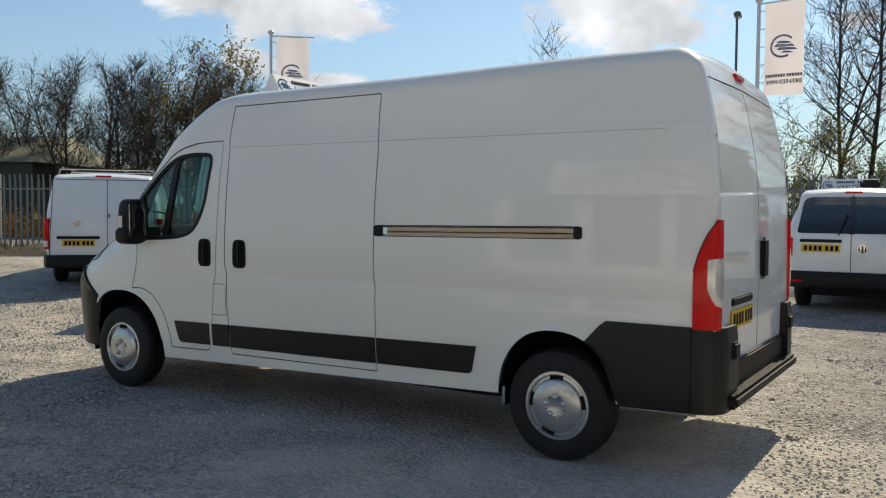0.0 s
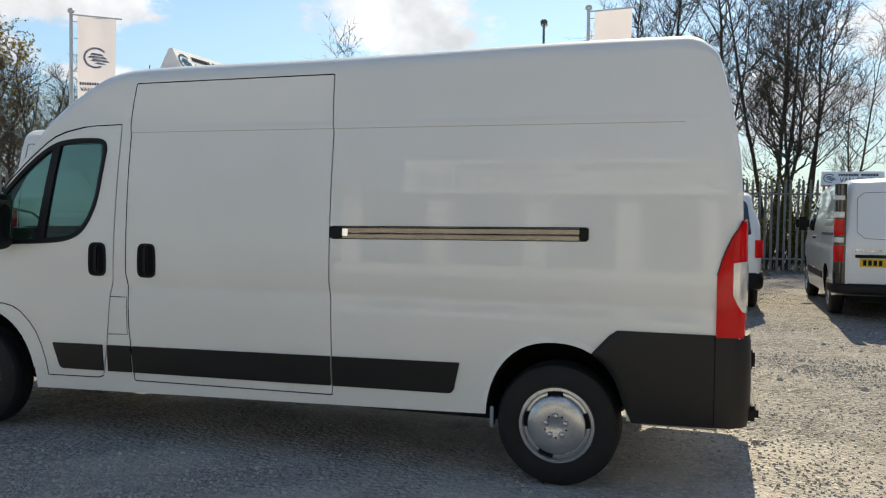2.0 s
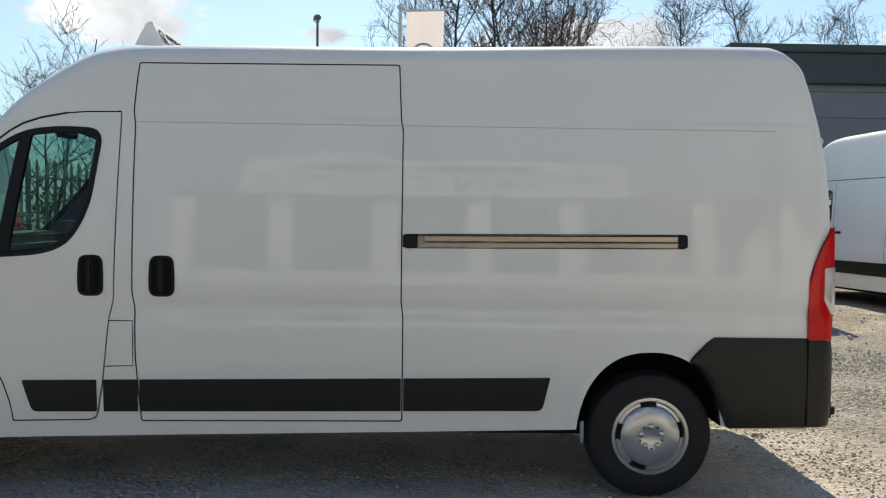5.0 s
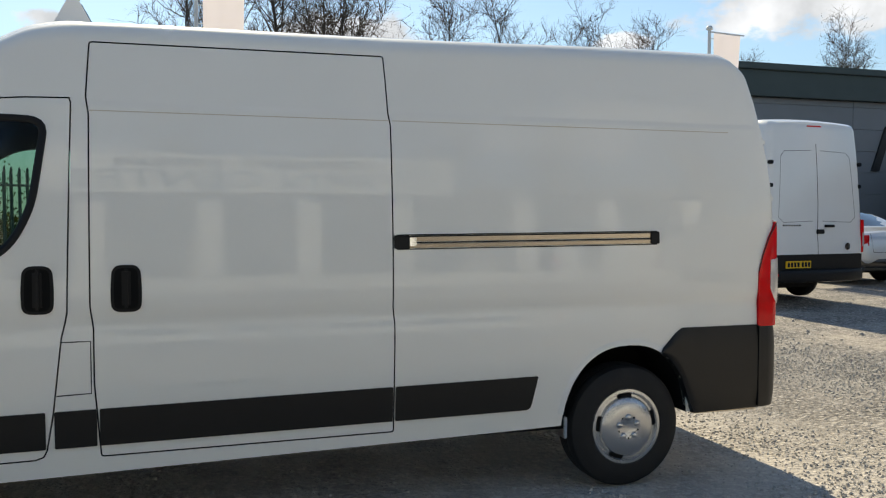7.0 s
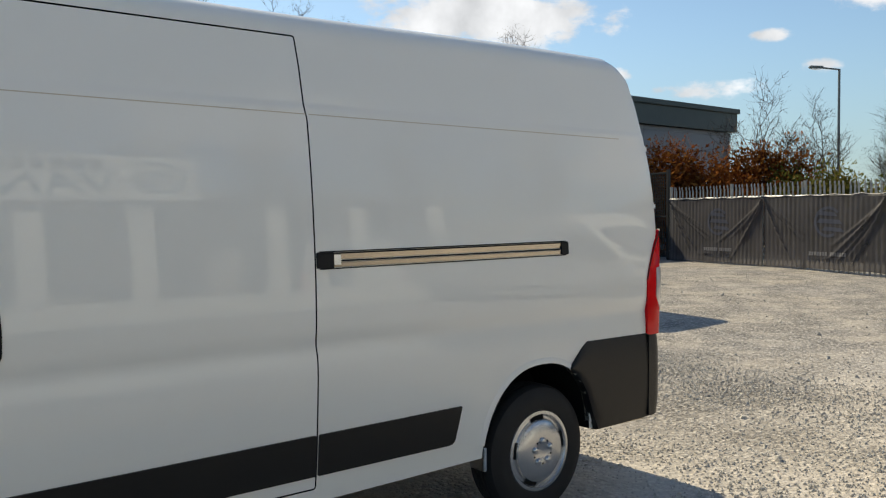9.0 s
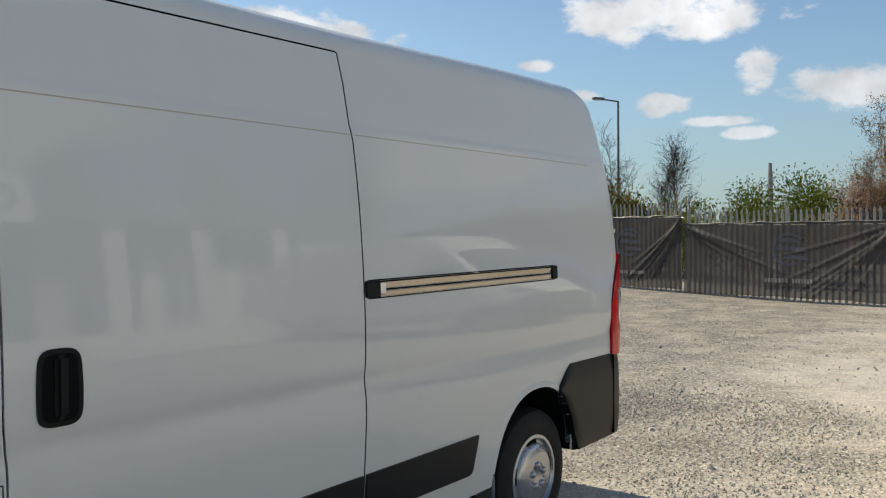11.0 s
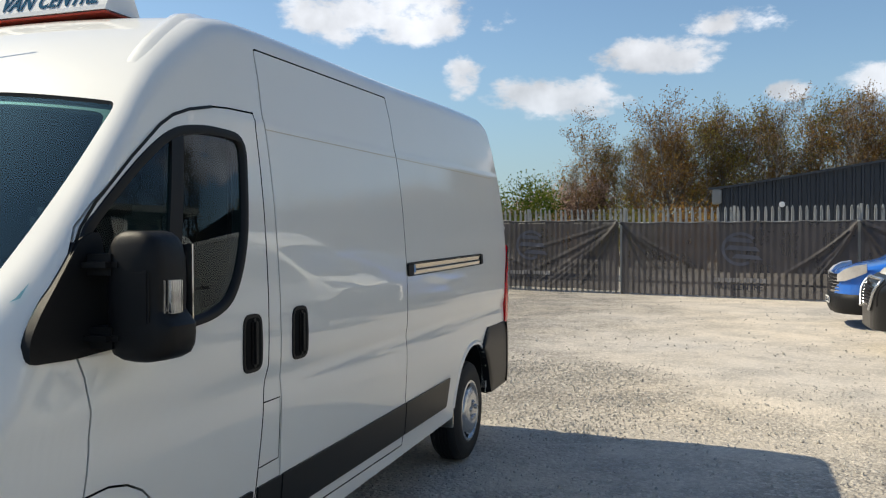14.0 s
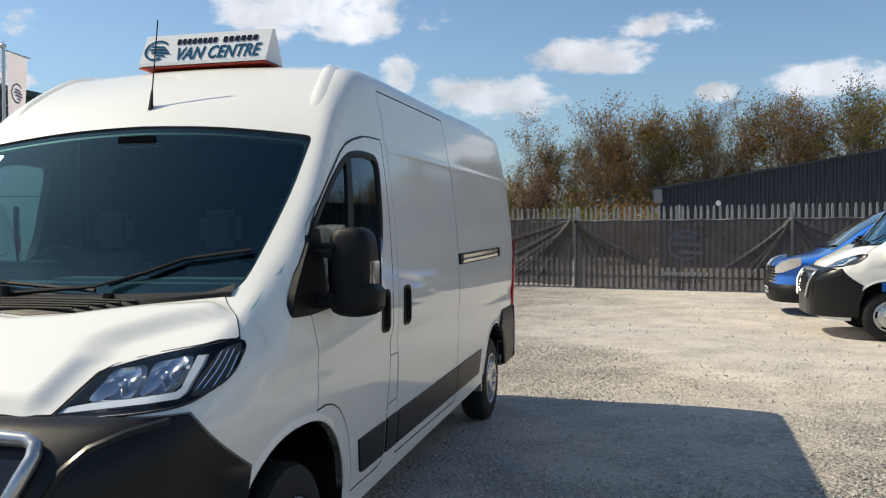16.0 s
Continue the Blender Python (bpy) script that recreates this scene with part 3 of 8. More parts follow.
VAN = Body(
    top=[(-0.96, 0.74), (-0.93, 0.86), (-0.86, 0.95), (-0.74, 1.03), (-0.5, 1.155), (-0.25, 1.275), (-0.08, 1.345), (0.0, 1.42), (0.25, 1.735), (0.5, 2.045), (0.6, 2.16), (0.75, 2.285), (0.9, 2.375), (1.02, 2.43), (1.2, 2.462), (1.5, 2.472), (2.6, 2.480), (4.4, 2.515), (4.75, 2.515), (4.9, 2.495), (5.0, 2.44)],
    bot=[(-0.96, 0.36), (-0.8, 0.27), (-0.4, 0.27), (0.5, 0.305), (1.3, 0.325), (3.6, 0.375), (4.4, 0.40), (5.0, 0.43)],
    width=[(-0.96, 0.40), (-0.94, 0.52), (-0.9, 0.64), (-0.82, 0.765), (-0.7, 0.87), (-0.5, 0.955), (-0.25, 0.998), (0.1, 1.02), (0.5, 1.027), (1.0, 1.027), (4.6, 1.0245), (4.9, 1.0215), (4.965, 1.0165), (4.985, 1.010), (4.995, 1.0), (5.0, 0.985)],
    inset=[(0.25, 0.06), (0.40, 0.046), (0.5, 0.036), (0.62, 0.026), (0.75, 0.0175), (0.86, 0.0115), (0.90, 0.0105), (0.95, 0.0115), (0.985, 0.0142), (1.01, 0.0157), (1.03, 0.0153), (1.045, 0.0125), (1.075, 0.0068), (1.105, 0.0038), (1.17, 0.0025), (1.25, 0.0032), (1.34, 0.0055), (1.5, 0.014), (1.7, 0.029), (1.87, 0.048), (1.97, 0.062), (2.0, 0.0652), (2.025, 0.0675), (2.037, 0.0722), (2.052, 0.0745), (2.1, 0.0805), (2.2, 0.096), (2.33, 0.124), (2.5, 0.15)],
    rad=[(-0.96, 0.10), (-0.7, 0.15), (-0.45, 0.17), (-0.32, 0.14), (-0.1, 0.14), (0.05, 0.13), (0.3, 0.08), (0.55, 0.09), (0.8, 0.14), (1.2, 0.13), (4.7, 0.13), (5.0, 0.12)],
    crown=[(-0.96, 0.06), (-0.5, 0.03), (-0.1, 0.02), (0.2, 0.05), (0.5, 0.05), (1.0, 0.035), (5.0, 0.035)],
    rear=[(0.4, 4.985), (0.9, 4.992), (1.47, 4.985), (1.76, 4.97), (2.0, 4.935), (2.21, 4.89), (2.35, 4.85), (2.45, 4.80)],
    rear0=4.6,
    xs=sorted(set([round(v, 4) for v in frange(-0.96, -0.8, 0.02) + frange(-0.8, -0.1, 0.05) + frange(-0.1, 1.3, 0.035) + frange(1.3, 4.6, 0.11) + frange(4.6, 4.9, 0.04) + frange(4.9, 4.98, 0.01) + frange(4.98, 5.0, 0.0025)])),
    levels=[0.46, 0.50, 0.54, 0.58, 0.62, 0.66, 0.705, 0.75, 0.80, 0.86, 0.90, 0.925, 0.95, 0.985, 1.01, 1.03, 1.045, 1.075, 1.105, 1.17, 1.25, 1.35, 1.45, 1.57, 1.70, 1.83, 1.92, 1.98, 2.01, 2.025, 2.037, 2.052, 2.20],
    bevel=[(-0.52, 1.0), (-0.38, 1.3), (-0.08, 1.3), (0.10, 1.0)],
    drop=[(-0.52, 1.0), (-0.36, 1.6), (-0.10, 1.8), (0.0, 1.5), (0.12, 1.0)],
    taper=lambda x, z: 0.038 * ss(0.95, 0.05, x) * ss(-0.32, 0.0, x) * ss(0.95, 1.25, z))

ARCH_F = arch_poly(0.02, 0.30, 0.50, 0.535, 2.3, 0.1)
ARCH_R = arch_poly(4.025, 0.30, 0.395, 0.505, 2.3, 0.1)
SIDE_WINDOW = rounded([(0.285, 1.283), (0.60, 1.297), (0.78, 1.312), (0.895, 1.352), (0.958, 1.43), (1.02, 1.565), (1.074, 1.942), (0.85, 1.948), (0.70, 1.93), (0.61, 1.89), (0.50, 1.815), (0.39, 1.725), (0.29, 1.635), (0.232, 1.575)], [0.03, 0.1, 0.08, 0.06, 0.06, 0.1, 0.05, 0.06, 0.05, 0.05, 0.05, 0.05, 0.05, 0.02], 4)
CAB_DOOR = [(0.17, 0.86), (0.20, 1.0), (0.215, 1.09), (0.205, 1.19), (0.175, 1.27), (0.15, 1.40), (0.155, 1.455), (0.178, 1.53), (0.22, 1.61), (0.285, 1.683), (0.455, 1.831), (0.60, 1.943), (0.67, 1.983), (0.76, 2.013), (0.90, 2.040), (1.0, 2.048), (1.18, 2.052), (1.187, 2.03), (1.185, 1.92), (1.165, 1.08), (1.155, 1.03), (1.14, 0.97), (1.10, 0.62), (1.07, 0.45), (1.055, 0.42), (1.02, 0.408), (0.62, 0.40), (0.605, 0.50), (0.575, 0.60), (0.54, 0.68), (0.49, 0.75), (0.42, 0.815), (0.35, 0.85), (0.27, 0.866)]
SLIDE_DOOR = [(1.265, 2.318), (1.25, 2.06), (1.262, 1.98), (1.262, 1.10), (1.275, 1.0), (1.275, 0.75), (1.30, 0.405), (2.69, 0.415), (2.69, 0.98), (2.68, 1.06), (2.68, 1.98), (2.67, 2.02), (2.655, 2.328)]


WS_HALF = [(-0.118, 0.0), (-0.11, 0.35), (-0.085, 0.66), (-0.035, 0.780), (0.124, 0.816), (0.30, 0.856), (0.51, 0.864), (0.525, 0.4), (0.53, 0.0)]
WINDSCREEN = rounded(WS_HALF + [(x, -y) for x, y in WS_HALF[-2:0:-1]], [0.02, 0.08, 0.06, 0.06, 0.1, 0.1, 0.03, 0.1, 0.02, 0.1, 0.03, 0.1, 0.1, 0.06, 0.06, 0.08], 4)


def resample(poly, n):
    """The same closed outline with n evenly spaced points, corners eased."""
    pts = [Vector(p) for p in poly] + [Vector(poly[0])]
    acc = [0.0]
    for a, c in zip(pts, pts[1:]):
        acc.append(acc[-1] + (c - a).length)
    out, i = [], 0
    for k in range(n):
        t = acc[-1] * k / n
        while acc[i + 1] < t:
            i += 1
        out.append(pts[i].lerp(pts[i + 1], (t - acc[i]) / max(1e-9, acc[i + 1] - acc[i])))
    for _ in range(2):
        out = [(out[k - 1] + out[k] * 2 + out[(k + 1) % n]) / 4 for k in range(n)]
    return [tuple(p) for p in out]


BUMPER = mat("bumper_plastic", (0.008, 0.008, 0.0085), 0.42, var=0.15, scale=14, bump=0.1, bscale=400, spec=0.45)
FRONTPLASTIC = mat("front_bumper_plastic", (0.013, 0.013, 0.0135), 0.30, var=0.15, scale=14, bump=0.06, bscale=300, spec=0.30)
SEAL = mat("window_rubber", (0.006, 0.006, 0.007), 0.45, spec=0.3)


HEADLIGHT = rounded([(-0.485, 0.998), (-0.509, 1.049), (-0.532, 1.129), (-0.669, 1.168), (-0.819, 1.193), (-0.903, 1.211), (-0.926, 1.191), (-0.934, 1.135), (-0.924, 1.072), (-0.880, 1.025), (-0.755, 1.012), (-0.607, 1.000)], [0.01, 0.02, 0.03, 0.04, 0.04, 0.012, 0.012, 0.03, 0.03, 0.03, 0.04, 0.04], 3)
HOUSING = mat("lamp_housing", (0.012, 0.013, 0.015), 0.3, coat=0.3)
BOWL = mat("lamp_reflector", (0.52, 0.53, 0.55), 0.10, metal=1.0, var=0.15, scale=30, bump=0.25, bscale=16)
DRL = mat("light_guide", (0.55, 0.60, 0.66), 0.25, coat=1.0)
AMBERLENS = mat("indicator_reflector", (0.10, 0.085, 0.07), 0.3, metal=0.6, var=0.6, scale=60, bump=0.35, bscale=60)


def big_van(at, material, front_only=False, sign=True, label="", plate=True):
    van = empty("panel_van", *at, label, "van")
    cav = VAN.mesh("cavity", CABIN, shrink=0.05, zfloor=0.55, x0=-0.02, x1=1.22)
    body = VAN.mesh("body", material)
    ws = WINDSCREEN
    tools = [cav,
             prism("a", ARCH_F, "y", -1.3, -0.62, LINER), prism("a", ARCH_F, "y", 0.62, 1.3, LINER),
             prism("a", ARCH_R, "y", -1.3, -0.62, LINER), prism("a", ARCH_R, "y", 0.62, 1.3, LINER),
             prism("w", ws, "z", 1.34, 2.3, PLASTIC), prism("w", SIDE_WINDOW, "y", -1.3, 1.3, PLASTIC)]
    lamp_hole = grow(HEADLIGHT, -0.004)
    tools += [prism("h", lamp_hole, "x", -1.2, -0.20, HOUSING), prism("h", [(-y, z) for y, z in lamp_hole], "x", -1.2, -0.20, HOUSING)]
    cut(body, tools)
    # doors lifted out with their own gaps
    panels = []
    for nm, poly, r in (("cab_door", CAB_DOOR, 0.0), ("sliding_door", SLIDE_DOOR, 0.012)):
        pr = rounded(poly, r, 2) if r else poly
        d = new(nm, body.data.copy())
        cut(d, [prism("d", grow(pr, -0.0035), "y", -1.3, -0.86, material)], "INTERSECT")
        panels.append((d, pr))
    cut(body, [prism("d", grow(pr, 0.0035), "y", -1.3, -0.87, LINER) for d, pr in panels])
    # rear doors
    if not front_only:
        RL = rounded([(-0.945, 0.50), (-0.006, 0.50), (-0.006, 1.0), (0.018, 1.06), (-0.012, 1.95), (-0.006, 2.31), (-0.845, 2.29), (-0.895, 2.0), (-0.94, 1.5)], 0.02, 2)
        RR = rounded([(0.945, 0.50), (0.006, 0.50), (0.006, 1.0), (0.030, 1.06), (0.0, 1.95), (0.006, 2.31), (0.845, 2.29), (0.895, 2.0), (0.94, 1.5)], 0.02, 2)
        for nm, pr in (("rear_door", RL), ("rear_door", RR)):
            d = new(nm, body.data.copy())
            cut(d, [prism("d", grow(pr, -0.004), "x", 4.78, 5.3, material)], "INTERSECT")
            d.parent = van
        cut(body, [prism("d", grow(RL, 0.004), "x", 4.80, 5.3, LINER), prism("d", grow(RR, 0.004), "x", 4.80, 5.3, LINER)])
    body.parent = van
    for d, pr in panels:
        d.parent = van
    cab, slide = panels[0][0], panels[1][0]

    # glass
    skin_poly("side_glass", VAN, grow(SIDE_WINDOW, 0.012), -0.007, GLASS, cab, 0, step=0.06)
    skin_poly("side_glass", VAN, grow(SIDE_WINDOW, 0.012), -0.007, GLASS, van, 0, mirror=True, step=0.06)
    vs, fs, nx, ny = [], [], 22, 24
    for i in range(nx + 1):
        x = -0.13 + (0.545 + 0.13) * i / nx
        half = VAN.section(x, 0.014)
        hp = half + [(-y, z) for y, z in reversed(half[:-1])]
        lim = 0.915 if x > 0.05 else 0.87
        for j in range(ny + 1):
            y = -lim + 2 * lim * j / ny
            zt, c = pl(VAN.top, x, True) - 0.014, pl(VAN.crown, x)
            ys = pl(VAN.width, x, True) - pl(VAN.inset, zt - 0.1, True) - pl(VAN.rad, x)
            z = zt - c + c * (1 - min(1.0, (y / ys) ** 2)) - max(0.0, abs(y) - ys) * 0.35
            vs.append((x, y, z))
    for i in range(nx):
        for j in range(ny):
            fs.append((i * (ny + 1) + j, i * (ny + 1) + j + 1, (i + 1) * (ny + 1) + j + 1, (i + 1) * (ny + 1) + j))
    mesh_ob("windscreen", vs, fs, SCREEN, van, "tinted laminated windscreen")

    # window rubber and pillar on the near cab door
    ring = resample(SIDE_WINDOW, 110)
    prof = [(grow(ring, 0.024), -0.004), (grow(ring, 0.021), 0.006), (grow(ring, 0.006), 0.007), (grow(ring, -0.008), 0.003), (grow(ring, -0.013), -0.012)]
    vs, fs, n = [], [], len(ring)
    for loop, off in prof:
        vs += [(x, VAN.side(x, z) - off, z) for x, z in loop]
    for q in range(len(prof) - 1):
        for k in range(n):
            j = (k + 1) % n
            fs.append((q * n + k, q * n + j, (q + 1) * n + j, (q + 1) * n + k))
    mesh_ob("window_seal", vs, fs, SEAL, cab, sharp=60)
    seam("door_seal", VAN, [(0.178, 1.53), (0.22, 1.61), (0.285, 1.683), (0.455, 1.831), (0.60, 1.943), (0.67, 1.983), (0.76, 2.013), (0.90, 2.040)], cab, 0.011, 0.002, SEAL)
    # black printed edge of the windscreen
    o, n = resample(WINDSCREEN, 120), 120
    vs = [ws_point(x, y, -0.020) for x, y in grow(o, 0.012)] + [ws_point(x, y, -0.020) for x, y in grow(o, -0.022)]
    mesh_ob("screen_border", vs, [(k, (k + 1) % n, n + (k + 1) % n, n + k) for k in range(n)], SEAL, van)
    skin_poly("quarter_pillar", VAN, [(0.535, 1.286), (0.603, 1.286), (0.715, 1.935), (0.652, 1.912)], 0.001, SEAL, cab, 0.03)
    skin_poly("mirror_triangle", VAN, rounded([(0.012, 1.25), (0.16, 1.246), (0.34, 1.258), (0.325, 1.36), (0.285, 1.60), (0.215, 1.585), (0.13, 1.475), (0.05, 1.375), (0.012, 1.31)], [0.02, 0.02, 0.02, 0.1, 0.02, 0.02, 0.05, 0.05, 0.03], 3), 0.009, PLASTIC, van, 0.03)

    # door mirrors on two arms
    for sg in (-1, 1):
        mir = part("mirror", mirror_shell(sg), PLASTIC, van, "black double-arm door mirror")
        for z in (1.30, 1.505):
            boxp("mirror_arm", 0.20, 0.34, *sorted((sg * 1.09, sg * 0.965)), z - 0.03, z + 0.03, PLASTIC, mir, 0.022)
        boxp("mirror_glass", 0.392, 0.398, *sorted((sg * 1.215, sg * 1.06)), 1.30, 1.56, CHROME, mir, 0.0)
        ind = boxp("indicator", 0.262, 0.335, *sorted((sg * 1.228, sg * 1.180)), 1.352, 1.478, CLEARLENS, mir, 0.016, "clear ribbed side indicator lens")
        for q in range(7):
            boxp("lens_rib", 0.27 + 0.0085 * q, 0.273 + 0.0085 * q, *sorted((sg * 1.2295, sg * 1.22)), 1.37, 1.46, CHROME, ind, 0.0)
        boxp("lens_rib", 0.2605, 0.268, *sorted((sg * 1.214, sg * 1.190)), 1.37, 1.46, CHROME, ind, 0.0)
        boxp("mirror_panel", 0.222, 0.23, *sorted((sg * 1.19, sg * 1.10)), 1.34, 1.49, PLASTIC, mir, 0.006)
    # handles
    for nm, x, pan in (("door_handle", 1.045, cab), ("door_handle", 1.418, slide)):
        poly = rounded([(x - 0.066, 1.075), (x + 0.066, 1.075), (x + 0.068, 1.18), (x + 0.062, 1.292), (x - 0.062, 1.292), (x - 0.068, 1.18)], [0.045, 0.045, 0.02, 0.045, 0.045, 0.02], 5)
        h = skin_poly(nm, VAN, poly, 0.006, PLASTIC, pan, 0.02, "black recessed oval door handle", step=0.03)
        bm = bmesh.new()
        box(bm, x - 0.02, x + 0.02, VAN.side(x, 1.18) - 0.022, VAN.side(x, 1.18), 1.095, 1.275, 0.012)
        part("grip", bm, PLASTIC, h)
        skin_poly("hollow", VAN, grow(poly, -0.014), 0.0075, LINER, h, 0.01, step=0.05)
    # rubbing strips
    def st(x0, x1, cutl=0.0, cutr=0.0, nm="rubbing_strip", pan=van):
        lo, hi = (lambda x: 0.452 + (x - 0.7) * 0.010), (lambda x: 0.622 + (x - 0.7) * 0.014)
        poly = [(x0 + cutl, lo(x0)), (x1 - cutr, lo(x1)), (x1, hi(x1)), (x0, hi(x0))]
        return skin_poly(nm, VAN, rounded(poly, [0.03 if cutl else 0.003, 0.03 if cutr else 0.003, 0.006, 0.006], 3), 0.010, BUMPER, pan, 0.02, step=0.12)
    st(0.675, 1.066, 0.05, 0.0, pan=cab)
    st(1.104, 1.283)
    st(1.296, 2.683, pan=slide)
    st(2.697, 3.483, 0, 0.04)
    # sliding door rail
    prof = [(0.0, -0.002), (0.003, 0.003), (0.022, 0.008), (0.026, -0.005), (0.032, -0.005), (0.035, 0.003), (0.058, 0.008), (0.062, 0.011), (0.066, -0.002)]
    vs, fs = [], []
    for x in frange(2.70, 4.19, 0.075):
        for dz, out in prof:
            z = 1.352 + (x - 2.7) * 0.009 + dz
            vs.append((x, VAN.side(x, z) - out, z))
    for a in range(len(vs) // len(prof) - 1):
        for c in range(len(prof) - 1):
            k = a * len(prof) + c
            fs.append((k, k + 1, k + len(prof) + 1, k + len(prof)))
    rail = mesh_ob("door_rail", vs, fs, ALU, van, "bare metal sliding door rail", sharp=15)
    for dz, w, dep in ((0.029, 0.006, 0.0065), (0.061, 0.003, 0.0125), (-0.003, 0.005, 0.002), (0.069, 0.005, 0.002)):
        seam("rail_groove", VAN, [(2.70, 1.352 + dz), (4.19, 1.3654 + dz)], rail, w, dep, LINER)
    for x0, x1 in ((2.685, 2.765), (4.15, 4.20)):
        z0 = 1.352 + (x0 - 2.7) * 0.009
        skin_poly("rail_end", VAN, rounded([(x0, z0), (x1, z0), (x1, z0 + 0.068), (x0, z0 + 0.068)], 0.008, 2), 0.012, PLASTIC, rail, 0.02)
    skin_poly("roller_arm", VAN, [(2.755, 1.366), (2.80, 1.366), (2.80, 1.408), (2.755, 1.408)], 0.010, CHROME, rail, 0.02)
    # fuel flap and crease lines
    seam("fuel_flap_gap", VAN, [(1.135, 0.945), (1.262, 0.945), (1.262, 0.705), (1.115, 0.70)], van, 0.005)
    seam("roof_joint", VAN, [(1.26, 1.998), (2.675, 1.998)], slide, 0.004, 0.0006, DUSTLINE)
    seam("roof_joint", VAN, [(2.69, 1.998), (4.70, 1.998)], van, 0.004, 0.0006, DUSTLINE)
    # wing seam ahead of the cab door, and front wing lip
    lip_w = skin_patch_ring("arch_lip", ARCH_F[2:27], van, material)
    skin_patch_ring("arch_lip", ARCH_R[2:27], van, material)
    # wheels
    for x, y, s in ((0.0, -0.985, -1), (4.035, -0.985, -1), (0.0, 0.985, 1), (4.035, 0.985, 1)):
        w = new("wheel")
        w.parent = van
        wheel(w, x, y, 0.343, r=0.343, side=s)
    # underside
    boxp("chassis", 0.6, 4.2, -0.78, 0.78, 0.30, 0.42, REFL, van, 0.02)
    boxp("axle", 3.98, 4.10, -0.85, 0.85, 0.28, 0.36, REFL, van, 0.02)
    boxp("mudflap", 3.655, 3.675, -0.97, -0.86, 0.30, 0.42, CHROME, van, 0.004)

    rear_end(van) if not front_only else None
    front_end(van, material, plate)
    cabin(van)
    if sign:
        pass
    return van


def mirror_shell(sg):
    """Rounded housing: an upper head and a wider lower lobe."""
    vs, fs = [], []
    rings = []
    rows = [(1.232, 0.30), (1.238, 0.62), (1.252, 0.86), (1.275, 0.97), (1.31, 1.0), (1.335, 1.0), (1.355, 0.99), (1.375, 0.98), (1.42, 1.0), (1.48, 1.0), (1.525, 0.97), (1.558, 0.89), (1.58, 0.76), (1.594, 0.56), (1.60, 0.30)]
    n = 28
    for z, k in rows:
        k2 = 0.5 + 0.5 * k
        up = ss(1.335, 1.375, z)   # the head is narrower than the lower lobe
        cx, cy, a, b = 0.312, 1.137 - 0.017 * up, 0.088 * k2, (0.112 - 0.017 * up) * k
        ring = []
        for i in range(n):
            t = 2 * math.pi * i / n
            c, q = math.cos(t), math.sin(t)
            ring.append(len(vs))
            vs.append((cx + a * math.copysign(abs(c) ** 0.55, c), sg * (cy + b * math.copysign(abs(q) ** 0.55, q)), z))
        rings.append(ring)
    for r0, r1 in zip(rings, rings[1:]):
        for i in range(n):
            fs.append((r0[i], r0[(i + 1) % n], r1[(i + 1) % n], r1[i]))
    fs += [tuple(rings[0]), tuple(rings[-1])]
    bm = bmesh.new()
    bv = [bm.verts.new(v) for v in vs]
    for f in fs:
        bm.faces.new([bv[i] for i in f])
    return bm


def skin_patch_ring(name, poly, van, material):
    """A thin rolled edge round a wheel opening."""
    vs, fs = [], []
    for k, (x, z) in enumerate(poly):
        q = Vector(poly[min(k + 1, len(poly) - 1)]) - Vector(poly[max(k - 1, 0)])
        q = Vector((-q.y, q.x)).normalized()
        if q.y < 0 and abs(q.y) > 0.3:
            q = -q
        cx = sum(p[0] for p in poly) / len(poly)
        out = Vector((x - cx, z - 0.35)).normalized()
        for d, o in ((0.0, 0.03), (0.0, -0.007), (0.016, -0.008), (0.034, 0.002)):
            p = (x + out.x * d, z + out.y * d)
            vs.append((p[0], VAN.side(*p) + o, p[1]))
    for k in range(len(poly) - 1):
        for j in range(3):
            fs.append((4 * k + j, 4 * k + j + 1, 4 * k + j + 5, 4 * k + j + 4))
    return mesh_ob(name, vs, fs, material, van)


